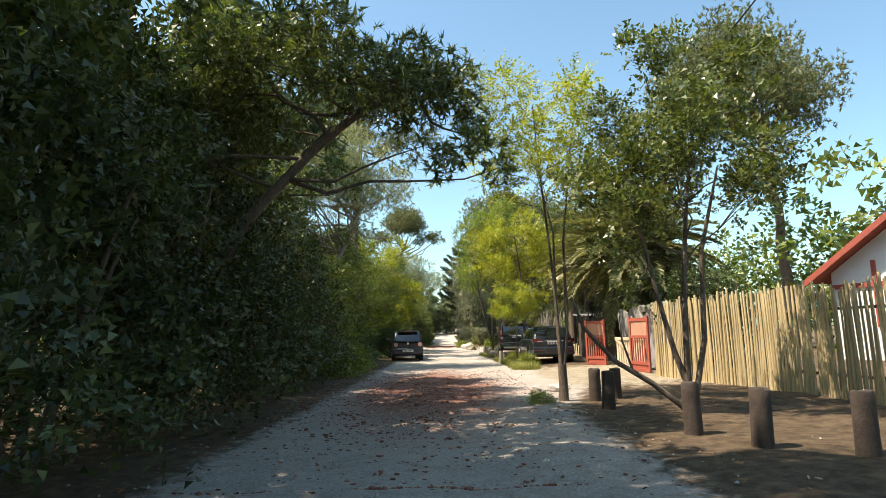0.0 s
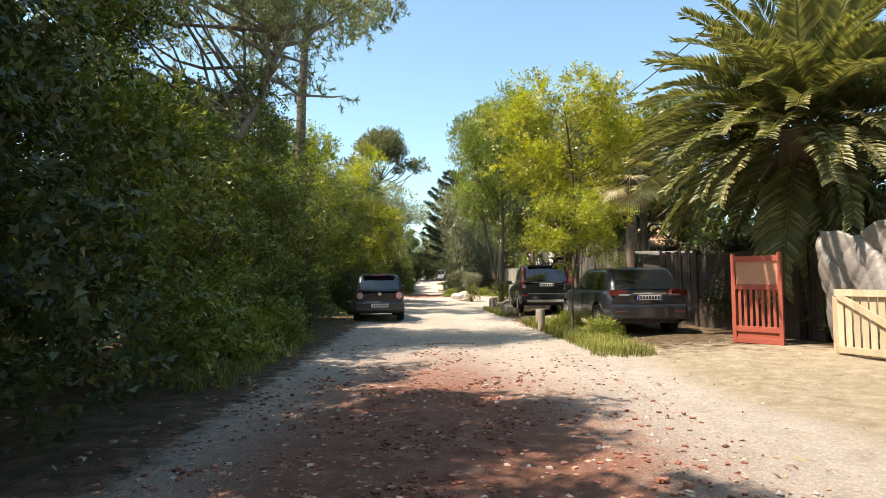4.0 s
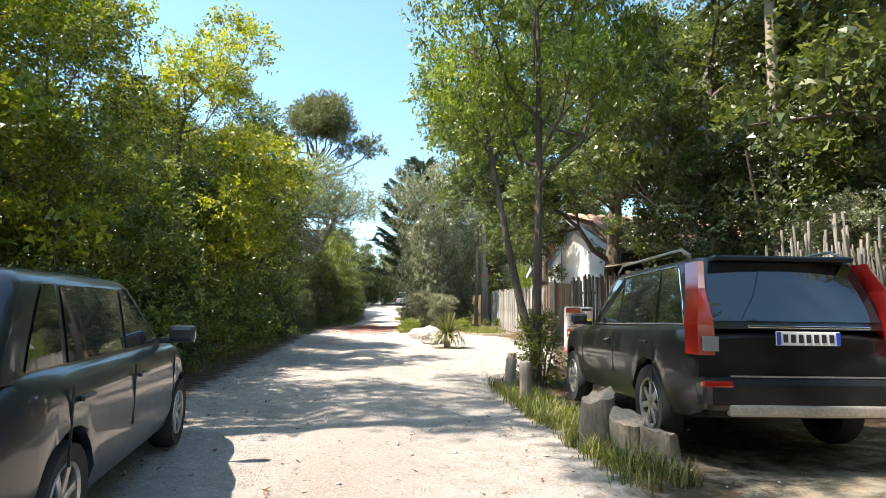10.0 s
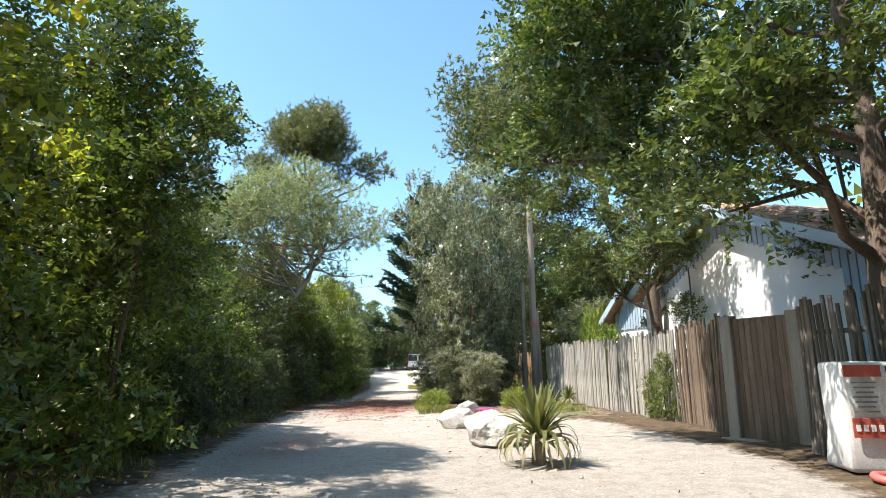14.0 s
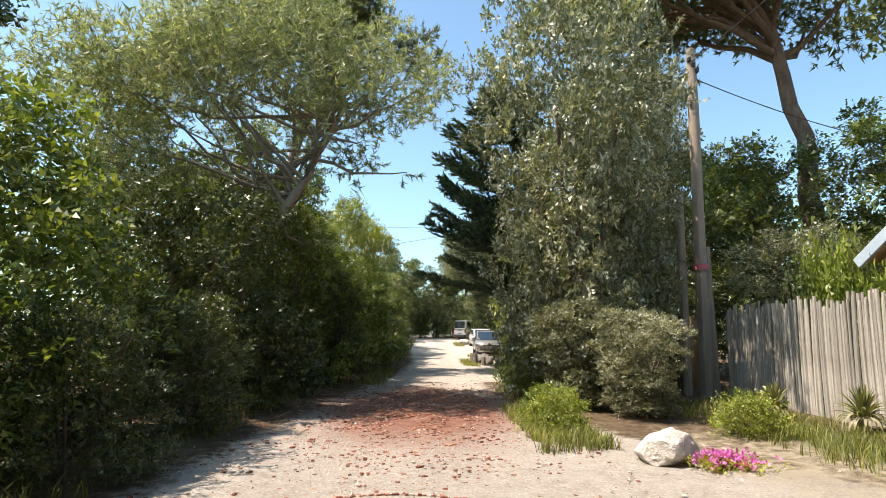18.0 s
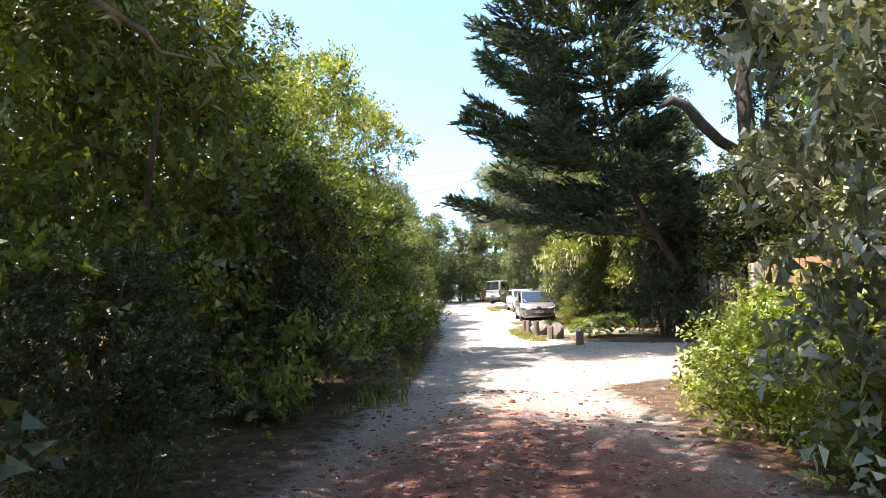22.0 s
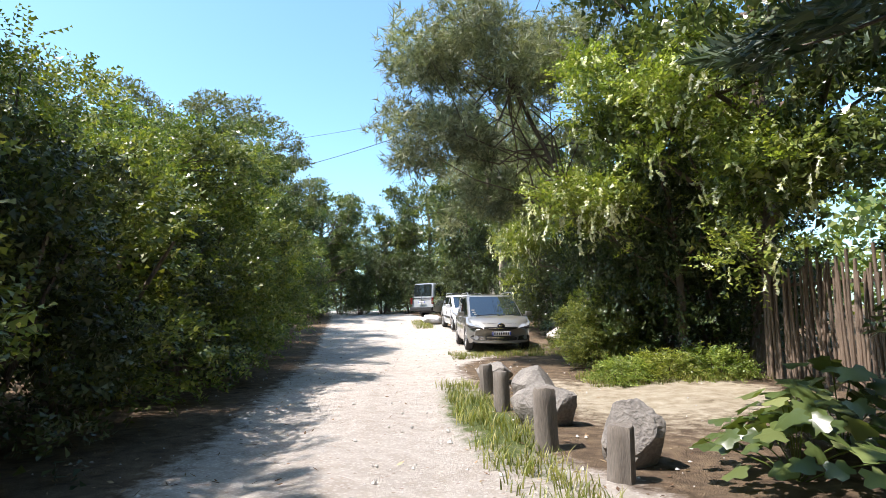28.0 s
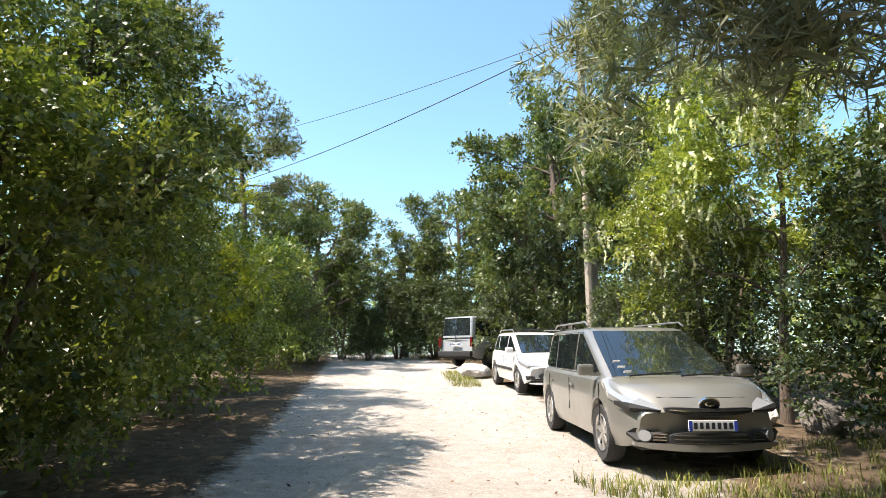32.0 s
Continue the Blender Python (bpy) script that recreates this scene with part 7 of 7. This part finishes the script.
    def end_pane(front):
        def place(u, f):
            w, y_f, y_r, z = level(f)
            x = u * (w - (rc_f * 0.35 if front else rc_r * 0.55))
            y = y_f - bow_f * (x / w) ** 2 + 0.012 if front else y_r + bow_r * (x / w) ** 2 - 0.01
            return (x * barrel(y, f), y, z + 0.004)
        return place

    sheet("windscreen", end_pane(True), np.linspace(-1, 1, 11), np.linspace(0.03, 0.95, 7))
    sheet("rear_window", end_pane(False), np.linspace(-0.97, 0.97, 9), np.linspace(0.1, 0.93, 7))
    mid1 = lerp(hood_y, tail_base_y, 0.42)
    mid2 = lerp(hood_y, tail_base_y, 0.74)
    for s in (-1, 1):
        def front_edge(f):
            w, y_f, y_r, _ = level(f)
            return y_f - bow_f - rc_f * 0.9 - 0.03

        def rear_edge(f):
            w, y_f, y_r, _ = level(f)
            return y_r + bow_r + rc_r + pillar

        def side_place(lo_y, hi_y):
            def place(u, f):
                w, _, _, z = level(f)
                y = lerp(lo_y(f), hi_y(f), u)
                return (s * (w * barrel(y, f) + 0.006), y, z)
            return place

        cuts = [(front_edge, lambda f: mid1 + 0.035), (lambda f: mid1 - 0.035, lambda f: mid2 + 0.035), (lambda f: mid2 - 0.035, rear_edge)]
        for lo_y, hi_y in cuts[:2] if van else cuts:
            sheet("side_window", side_place(lo_y, hi_y), np.linspace(0, 1, 7), np.linspace(0.08, 0.90, 6))
        if bright_line:
            line = [side_place(front_edge, rear_edge)(u, 0.06) for u in np.linspace(0, 1, 9)] + [side_place(front_edge, rear_edge)(1, f) for f in (0.3, 0.6, 0.85)] + [side_place(front_edge, rear_edge)(u, 0.92) for u in np.linspace(0.97, 0, 9)]
            v, q = tube_np(line, np.full(len(line), 0.009), 5)
            part("window_trim", mesh_np("window_trim", v, q, (CHROME,), True), None, root, "thin bright window trim")
        # doors' seams, handles, mirror
        for yv in (hood_y - 0.12, mid1, mid2 - 0.1):
            b2 = bmesh.new()
            box(b2, (s * (half(yv) * 0.995), yv, (sill + belt) / 2 + 0.08), (0.012, 0.008, belt - sill - 0.3))
            part("door_seam", b2, TRIM_BLACK, root)
        for yv in (mid1 + 0.16, mid2 + 0.08):
            b2 = bmesh.new()
            box(b2, (s * (half(yv) * 0.99 + 0.012), yv, belt - 0.15), (0.03, 0.17, 0.03), edge=0.01)
            part("door_handle", b2, paint_mat, root)
        b2 = bmesh.new()
        box(b2, (s * (hw + 0.09), hood_y - 0.32, belt + 0.08), (0.2, 0.1, 0.14), edge=0.035)
        box(b2, (s * (hw - 0.02), hood_y - 0.32, belt + 0.03), (0.12, 0.05, 0.05), edge=0.01)
        part("door_mirror", b2, TRIM_BLACK if trim else paint_mat, root)
        if side_trim:
            b2 = bmesh.new()
            box(b2, (s * (hw + 0.002), (front_axle + rear_axle) / 2, sill + 0.3), (0.02, front_axle - rear_axle - 2 * arch - 0.04, 0.07), edge=0.006)
            part("side_strip", b2, TRIM_BLACK, root)
        if rails:
            v, q = tube_np([(s * rw * 0.93, screen_top_y - 0.1, H - 0.02), (s * rw * 0.93, screen_top_y - 0.25, H + 0.045), (s * rw * 0.93, tail_top_y + 0.3, H + 0.045), (s * rw * 0.93, tail_top_y + 0.12, H - 0.03)], [0.014] * 4, 6)
            part("roof_rail", mesh_np("roof_rail", v, q, (ALLOY,), True), None, root)
        # wheels
        for ax in (front_axle, rear_axle):
            wob = new("wheel")
            wob.parent = root
            wob.matrix_basis = pose(s * (hw - 0.115), ax, wheel_r, 0, 90 * s, 0)
            prof = [(0.62, 0.09), (0.93, 0.105), (1.0, 0.06), (1.0, -0.06), (0.93, -0.1), (0.62, -0.1)]
            b2 = bmesh.new()
            k = 26
            rr = [[b2.verts.new((math.cos(t) * wheel_r * f, math.sin(t) * wheel_r * f, z)) for t in np.arange(k) * 2 * math.pi / k] for f, z in prof]
            for a, b in zip(rr[:-1], rr[1:]):
                for i in range(k):
                    b2.faces.new((a[i], a[(i + 1) % k], b[(i + 1) % k], b[i]))
            part("tyre", b2, RUBBER, wob, smooth=50)
            b2 = bmesh.new()
            r_in = [[b2.verts.new((math.cos(t) * wheel_r * f, math.sin(t) * wheel_r * f, z)) for t in np.arange(k) * 2 * math.pi / k] for f, z in ((0.66, 0.085), (0.6, 0.09), (0.57, 0.03), (0.1, 0.02))]
            for a, b in zip(r_in[:-1], r_in[1:]):
                for i in range(k):
                    b2.faces.new((a[i], a[(i + 1) % k], b[(i + 1) % k], b[i]))
            part("wheel_dish", b2, TRIM_BLACK, wob, smooth=50)
            b2 = bmesh.new()
            for i in range(7):
                t = i * 360 / 7
                box(b2, (math.cos(radians(t)) * wheel_r * 0.33, math.sin(radians(t)) * wheel_r * 0.33, 0.065), (wheel_r * 0.6, wheel_r * 0.16, 0.035), (0, 0, t), 0.008)
            rr = [[b2.verts.new((math.cos(t) * wheel_r * f, math.sin(t) * wheel_r * f, z)) for t in np.arange(k) * 2 * math.pi / k] for f, z in ((0.66, 0.075), (0.64, 0.1), (0.58, 0.09), (0.575, 0.04))]
            for a, b in zip(rr[:-1], rr[1:]):
                for i in range(k):
                    b2.faces.new((a[i], a[(i + 1) % k], b[(i + 1) % k], b[i]))
            part("rim", b2, ALLOY, wob, smooth=40)
    return root, slab, dict(hw=hw, L=L, belt=belt, half=half, top=top, sill=sill, nose=nose_z, H=H, tail_top=tail_top_y, tail_base=tail_base_y, rw=rw, bw=bw, zr=zr, bend=bend)


def plate(root, y, z, sgn, w=0.52, tilt=0, ends=True):
    """A number plate with dark bars in place of its characters."""
    bm = bmesh.new()
    box(bm, (0, y, z), (w, 0.014, 0.11), (tilt, 0, 0), 0.004)
    pl = part("number_plate", bm, PLATE_WHITE, root)
    for i in range(7):
        bm = bmesh.new()
        box(bm, ((i - 3) * w * 0.12, y + sgn * 0.009, z), (w * 0.07, 0.006, 0.065), (tilt, 0, 0))
        part("character_bar", bm, PLATE_INK, pl)
    for s in (-1, 1) if ends else ():
        bm = bmesh.new()
        box(bm, (s * w * 0.465, y + sgn * 0.009, z), (w * 0.065, 0.006, 0.1), (tilt, 0, 0))
        part("plate_end", bm, PLATE_BLUE, pl)


def strip(bm, w, y, z, h, d, drop=0.0, n=12, ends=0.5):
    """A bar across the car in short lengths, so that it can follow a rounded nose; its ends may be lower."""
    rows = []
    for f in np.linspace(-1, 1, n + 1):
        k = h / 2 * (1 - (1 - ends) * abs(f) ** 6)
        c = z - drop * f * f
        rows.append([bm.verts.new((f * w / 2, yy, zz)) for yy, zz in ((y - d, c - k), (y, c - k), (y, c + k), (y - d, c + k))])
    for a, b in zip(rows[:-1], rows[1:]):
        for i in range(4):
            bm.faces.new((a[i], b[i], b[(i + 1) % 4], a[(i + 1) % 4]))
    bm.faces.new(rows[0])
    bm.faces.new(rows[-1][::-1])


def lamp_shell(bm, P, s, lift=0.014, depth=0.06):
    """A lens over a polygon of the wing, mirrored by s."""
    lo_ = [bm.verts.new((s * x, y - depth, z - depth * 0.8)) for x, y, z in P]
    hi = [bm.verts.new((s * x * 1.012, y + lift, z + lift)) for x, y, z in P]
    bm.faces.new(hi)
    bm.faces.new(lo_)
    m = len(P)
    for i in range(m):
        j = (i + 1) % m
        bm.faces.new((lo_[i], lo_[j], hi[j], hi[i]))


def blob(bm, c, s, seg=14):
    r = bmesh.ops.create_uvsphere(bm, u_segments=seg, v_segments=8, radius=1.0)
    bmesh.ops.transform(bm, matrix=Matrix.Translation(c) @ Matrix.Diagonal((*s, 1)), verts=r["verts"])


def build_cars():
    # dark hatchback seen from behind
    pm = paint("dark_teal_paint", (0.006, 0.010, 0.018), 0.1, dusty=0.03)
    root, slab, k = car("hatchback_car", "dark blue-black hatchback parked at the hedge with round tail lamps", "car", pose(-1.86, 31.1, gz_at(-1.7, 31.2), 0, 0, 6.5), pm, 3.9, 1.6, 1.46, 0.295, 1.27, -1.2, 0.93, 0.76, 1.05, 0.22, -1.60, -1.90, 0.80, pillar=0.16)
    for s in (-1, 1):
        b = bmesh.new()
        bmesh.ops.create_cone(b, cap_ends=True, segments=28, radius1=0.125, radius2=0.115, depth=0.10, matrix=pose(s * 0.60, -1.90, 0.79, 90, 0, s * 14))
        lamp = part("tail_lamp", b, LAMP_DARK, root, "round faded tail lamp", smooth=40)
        b = bmesh.new()
        bmesh.ops.create_cone(b, cap_ends=True, segments=28, radius1=0.10, radius2=0.10, depth=0.012, matrix=pose(s * 0.593, -1.957, 0.79, 90, 0, s * 14))
        part("lens", b, STICKER, lamp, "pale pinkish lens")
    b = bmesh.new()
    box(b, (0, -1.93, 0.45), (1.52, 0.14, 0.3), edge=0.05)
    part("bumper", b, pm, root)
    b = bmesh.new()
    box(b, (0, -1.66, 1.425), (1.0, 0.2, 0.04), edge=0.018)
    part("spoiler", b, pm, root)
    b = bmesh.new()
    box(b, (0, -1.765, 1.41), (0.42, 0.02, 0.03), edge=0.004)
    part("brake_lamp", b, LAMP_RED, root)
    plate(root, -2.01, 0.49, -1, ends=False)
    for x, z, r, mt, nm in ((-0.0, 0.84, 0.055, CHROME, "badge"),):
        b = bmesh.new()
        bmesh.ops.create_cone(b, cap_ends=True, segments=24, radius1=r, radius2=r, depth=0.012, matrix=pose(x, -1.957, z, 90))
        part(nm, b, mt, root)
    for dz in (0.0, 0.035):
        b = bmesh.new()
        box(b, (-0.25, -2.005, 0.57 + dz), (0.5, 0.02, 0.012), edge=0.003)
        part("bumper_strip", b, CHROME, root)
    b = bmesh.new()
    box(b, (0.1, -1.82, 1.0), (0.5, 0.015, 0.015), (0, 12, 0))
    part("wiper", b, TRIM_BLACK, root)

    # black estate car with upright red lamps
    pm = paint("black_paint", (0.006, 0.007, 0.009), 0.1, dusty=0.05)
    root, slab, k = car("suv_car", "large black off-road estate with tall red tail lamps", "car", pose(4.12, 33.65, -0.005, -1.7, 0, -4), pm, 4.75, 1.88, 1.74, 0.36, 1.46, -1.40, 1.08, 0.93, 0.98, 0.12, -2.04, -2.3, 0.80, sill=0.34, rails=True, bright_line=True, pillar=0.10)
    for s in (-1, 1):
        b = bmesh.new()
        vs = []
        for z, x, y in ((0.86, 0.80, -2.34), (1.10, 0.80, -2.34), (1.40, 0.735, -2.24), (1.64, 0.675, -2.11)):
            w = 0.05 if z < 1.2 else -0.03
            vs.append([b.verts.new((s * (x - w), y - 0.05, z)), b.verts.new((s * (x + 0.07), y - 0.02, z)), b.verts.new((s * (x + 0.08), y + 0.2, z)), b.verts.new((s * (x - w), y + 0.2, z))])
        for p, q in zip(vs[:-1], vs[1:]):
            for i in range(4):
                b.faces.new((p[i], p[(i + 1) % 4], q[(i + 1) % 4], q[i]))
        b.faces.new(vs[0])
        b.faces.new(vs[-1])
        lamp = part("tail_lamp", b, LAMP_RED, root)
        b = bmesh.new()
        box(b, (s * 0.79, -2.40, 0.95), (0.13, 0.02, 0.12), edge=0.008)
        part("reversing_lens", b, LAMP_CLEAR, lamp)
    b = bmesh.new()
    box(b, (0, -2.36, 0.56), (1.74, 0.2, 0.26), edge=0.05)
    part("bumper", b, pm, root)
    b = bmesh.new()
    box(b, (0, -2.44, 0.44), (1.38, 0.08, 0.09), edge=0.02)
    part("skid_plate", b, surface("silver_trim", (0.5, 0.46, 0.40), (0.34, 0.31, 0.27), 0.45, 5, 40, metal=0.5, relief=0.05), root, "dusty silver lower trim")
    b = bmesh.new()
    box(b, (0.02, -2.395, 1.09), (1.0, 0.025, 0.02), edge=0.004)
    part("chrome_strip", b, CHROME, root)
    plate(root, -2.405, 1.0, -1)
    for s in (-1, 1):
        b = bmesh.new()
        box(b, (s * 0.77, -2.435, 0.64), (0.24, 0.06, 0.05), edge=0.012)
        part("reflector", b, LAMP_RED, root)
    b = bmesh.new()
    box(b, (0, -2.425, 0.70), (1.3, 0.02, 0.012))
    part("bumper_seam", b, ALLOY, root)
    b = bmesh.new()
    box(b, (0, -2.09, 1.67), (1.2, 0.16, 0.045), edge=0.015)
    part("spoiler", b, pm, root)

    # dark people carrier under the robinias
    pm = paint("blue_grey_paint", (0.030, 0.036, 0.045), 0.5, dusty=0.06)
    root, slab, k = car("family_car", "blue-grey family hatchback parked under robinias", "car", pose(4.36, 25.42, gz_at(4.4, 25.4), 0, 0, 1), pm, 4.25, 1.76, 1.47, 0.32, 1.33, -1.28, 0.93, 0.74, 1.0, 0.2, -1.62, -2.0, 0.80, pillar=0.18)
    for s in (-1, 1):
        b = bmesh.new()
        strip(b, 0.36, -2.02, 0.0, 0.14, 0.10, ends=0.6)
        bmesh.ops.transform(b, matrix=pose(s * 0.32, 0, 0.90, 0, 0, s * 9), verts=b.verts[:])
        lamp = part("tail_lamp", b, LAMP_DARK, root, "wide dark red tail lamp")
        b = bmesh.new()
        box(b, (s * 0.55, -2.135, 0.855), (0.22, 0.012, 0.035), (0, 0, s * 9), 0.004)
        part("lens", b, LAMP_CLEAR, lamp)
        b = bmesh.new()
        box(b, (s * 0.62, -2.14, 0.50), (0.26, 0.05, 0.05), edge=0.015)
        part("reflector", b, LAMP_DARK, root)
    b = bmesh.new()
    box(b, (0, -2.08, 0.5), (1.6, 0.16, 0.32), edge=0.05)
    part("bumper", b, pm, root)
    plate(root, -2.13, 0.80, -1)
    b = bmesh.new()
    box(b, (0, -2.125, 0.89), (0.7, 0.02, 0.03), edge=0.006)
    part("chrome_strip", b, CHROME, root)

    # silver people carrier facing the lane
    pm = paint("warm_silver_paint", (0.25, 0.24, 0.215), 0.5, dusty=0.15)
    root, slab, k = car("people_carrier", "silver-beige people carrier parked facing down the lane", "car", CARRIER, pm, 4.53, 1.84, 1.64, 0.33, 1.37, -1.36, 0.97, 0.76, 1.5, 0.35, -1.9, -2.12, 0.80, rails=True, side_trim=False, bright_line=True)
    yf = k["L"] / 2
    bend = k["bend"]

    def front(nm, b, mat, parent, lab="", smooth=0.0):
        bend(b)
        return part(nm, b, mat, parent, lab, smooth=smooth)

    for s in (-1, 1):
        b = bmesh.new()
        lamp_shell(b, [(0.50, yf - 0.02, 0.655), (0.80, yf - 0.03, 0.69), (0.905, yf - 0.40, 0.80), (0.885, yf - 0.80, 0.94), (0.80, yf - 0.78, 0.97), (0.60, yf - 0.22, 0.80)], s)
        lamp = front("headlamp", b, LAMP_CLEAR, root, "clear swept-back headlamp")
        b = bmesh.new()
        lamp_shell(b, [(0.50, yf - 0.012, 0.645), (0.80, yf - 0.015, 0.665), (0.885, yf - 0.26, 0.72), (0.80, yf - 0.04, 0.715)], s, 0.022, 0.03)
        front("lamp_edge", b, TRIM_BLACK, lamp)
        b = bmesh.new()
        lamp_shell(b, [(0.46, yf + 0.0, 0.345), (0.74, yf - 0.0, 0.345), (0.83, yf - 0.05, 0.42), (0.76, yf - 0.02, 0.47), (0.50, yf + 0.0, 0.44)], s, 0.006, 0.03)
        front("fog_recess", b, TRIM_BLACK, root)
        b = bmesh.new()
        bmesh.ops.create_cone(b, cap_ends=True, segments=20, radius1=0.06, radius2=0.05, depth=0.03, matrix=pose(s * 0.68, yf + 0.005, 0.405, 90, 0, -s * 16))
        front("fog_lamp", b, LAMP_CLEAR, root)
        for dz in (-0.03, 0.0, 0.03):
            b = bmesh.new()
            box(b, (s * 0.535, yf + 0.012, 0.395 + dz), (0.13, 0.012, 0.01))
            front("vent_slat", b, CHROME, root)
    b = bmesh.new()
    strip(b, 1.56, yf + 0.025, 0.285, 0.07, 0.10, -0.03)
    front("lower_lip", b, pm, root)
    for z, w, h, bars in ((0.655, 0.94, 0.075, 1), (0.375, 0.86, 0.14, 3)):
        b = bmesh.new()
        strip(b, w, yf + 0.018, z, h, 0.05, -0.02 if bars == 1 else 0.0)
        gr = front("grille", b, TRIM_BLACK, root)
        for i in range(bars):
            b = bmesh.new()
            strip(b, w * 0.92, yf + 0.026, z - h * 0.28 * (bars > 1) + i * h * 0.28, 0.012, 0.02, -0.02 if bars == 1 else 0.0)
            front("grille_bar", b, CHROME, gr)
    b = bmesh.new()
    strip(b, 0.98, yf - 0.14, 0.792, 0.006, 0.008, 0.0)
    front("bonnet_seam", b, TRIM_BLACK, root)
    b = bmesh.new()
    for x0, z0, r in ((0, 0.735, 0.115),):
        bmesh.ops.create_cone(b, cap_ends=True, segments=28, radius1=r, radius2=r * 0.94, depth=0.03, matrix=pose(x0, yf - 0.02, z0, 62, 0, 0) @ Matrix.Diagonal((1.0, 0.72, 1, 1)))
    bd = front("badge_rim", b, CHROME, root)
    b = bmesh.new()
    bmesh.ops.create_cone(b, cap_ends=True, segments=28, radius1=0.098, radius2=0.095, depth=0.03, matrix=pose(0, yf - 0.012, 0.738, 62, 0, 0) @ Matrix.Diagonal((1.0, 0.66, 1, 1)))
    front("badge_plate", b, TRIM_BLACK, bd)
    b = bmesh.new()
    blob(b, (0, yf + 0.004, 0.744), (0.06, 0.012, 0.035))
    front("badge", b, CHROME, bd)
    plate(root, yf + 0.036, 0.52, 1)
    for s in (-0.32, 0.3):
        b = bmesh.new()
        box(b, (s, 1.60, 1.02), (0.62, 0.02, 0.02), (0, 4, 0))
        part("wiper", b, TRIM_BLACK, root)
    for i, (dx, dz) in enumerate(((0.72, 0.16), (0.70, 0.1), (0.66, 0.05))):
        b = bmesh.new()
        box(b, (-dx * 0.93 * -1, 1.62 - dz * 2.0 + 0.03, 0.99 + dz * 1.05), (0.09, 0.004, 0.05), (-62, 0, 0))
        part("windscreen_sticker", b, PLATE_WHITE, root)
    v, q = tube_np([(0.17 * math.cos(t) - 0.38, 1.02 + 0.05 * math.sin(t), 1.06 + 0.13 * math.sin(t)) for t in np.linspace(0, 6.283, 17)], np.full(17, 0.014), 5)
    part("steering_wheel", mesh_np("steering_wheel", v, q, (TRIM_BLACK,), True), None, root)

    # white hatchback facing the lane
    pm = paint("white_paint", (0.74, 0.74, 0.73), 0.0, dusty=0.25)
    root, slab, k = car("hatchback_car", "white hatchback with roof bars parked facing down the lane", "car", WHITE_CAR, pm, 4.05, 1.74, 1.47, 0.31, 1.3, -1.24, 0.93, 0.74, 1.3, 0.3, -1.6, -1.9, 0.80, rails=True, side_trim=True)
    yf = k["L"] / 2
    bend = k["bend"]
    for s in (-1, 1):
        b = bmesh.new()
        lamp_shell(b, [(0.46, yf - 0.03, 0.64), (0.74, yf - 0.04, 0.66), (0.855, yf - 0.36, 0.76), (0.835, yf - 0.78, 0.90), (0.75, yf - 0.75, 0.93), (0.56, yf - 0.22, 0.77)], s)
        bend(b)
        part("headlamp", b, LAMP_CLEAR, root)
        b = bmesh.new()
        lamp_shell(b, [(0.56, yf, 0.36), (0.76, yf, 0.37), (0.78, yf, 0.44), (0.58, yf, 0.43)], s, 0.006, 0.03)
        bend(b)
        part("fog_recess", b, TRIM_BLACK, root)
    for w, z, h, mt, nm in ((0.98, 0.43, 0.20, TRIM_BLACK, "grille"), (1.4, 0.27, 0.05, pm, "lower_lip")):
        b = bmesh.new()
        strip(b, w, yf + 0.02, z, h, 0.05, 0.0, ends=0.3)
        bend(b)
        part(nm, b, mt, root)
    for i in range(3):
        b = bmesh.new()
        strip(b, 0.86, yf + 0.028, 0.37 + i * 0.055, 0.012, 0.02)
        bend(b)
        part("grille_bar", b, CHROME, root)
    plate(root, yf + 0.036, 0.53, 1)
    for yy in (0.0, -0.8):
        b = bmesh.new()
        box(b, (0, yy, 1.53), (1.2, 0.05, 0.03), edge=0.008)
        part("roof_bar", b, TRIM_BLACK, root)

    # grey van seen from behind
    pm = paint("grey_van_paint", (0.42, 0.44, 0.45), 0.2, dusty=0.3)
    root, slab, k = car("van", "pale grey van parked at the far bend", "van", VAN, pm, 4.8, 1.84, 1.94, 0.33, 1.55, -1.4, 1.10, 0.98, 1.95, 1.2, -2.3, -2.37, 0.86, sill=0.3)
    for s in (-1, 1):
        b = bmesh.new()
        box(b, (s * 0.84, -2.37, 0.92), (0.12, 0.1, 0.36), edge=0.02)
        part("tail_lamp", b, LAMP_DARK, root)
    b = bmesh.new()
    box(b, (0, -2.42, 0.48), (1.74, 0.16, 0.2), edge=0.04)
    part("bumper", b, TRIM_BLACK, root)
    plate(root, -2.405, 0.84, -1)
    for xx in (0,):
        b = bmesh.new()
        box(b, (xx, -2.40, 1.0), (0.02, 0.012, 0.75))
        part("door_seam", b, TRIM_BLACK, root)


CARRIER = pose(4.1, 88.35, gz_at(4.1, 88.3), -0.8, 0, 178.5)
WHITE_CAR = pose(4.35, 95.6, gz_at(4.35, 95.6), -2.0, 0, 183)
VAN = pose(4.66, 104.1, gz_at(4.96, 104.1), 0, 0, -50)
build_cars()
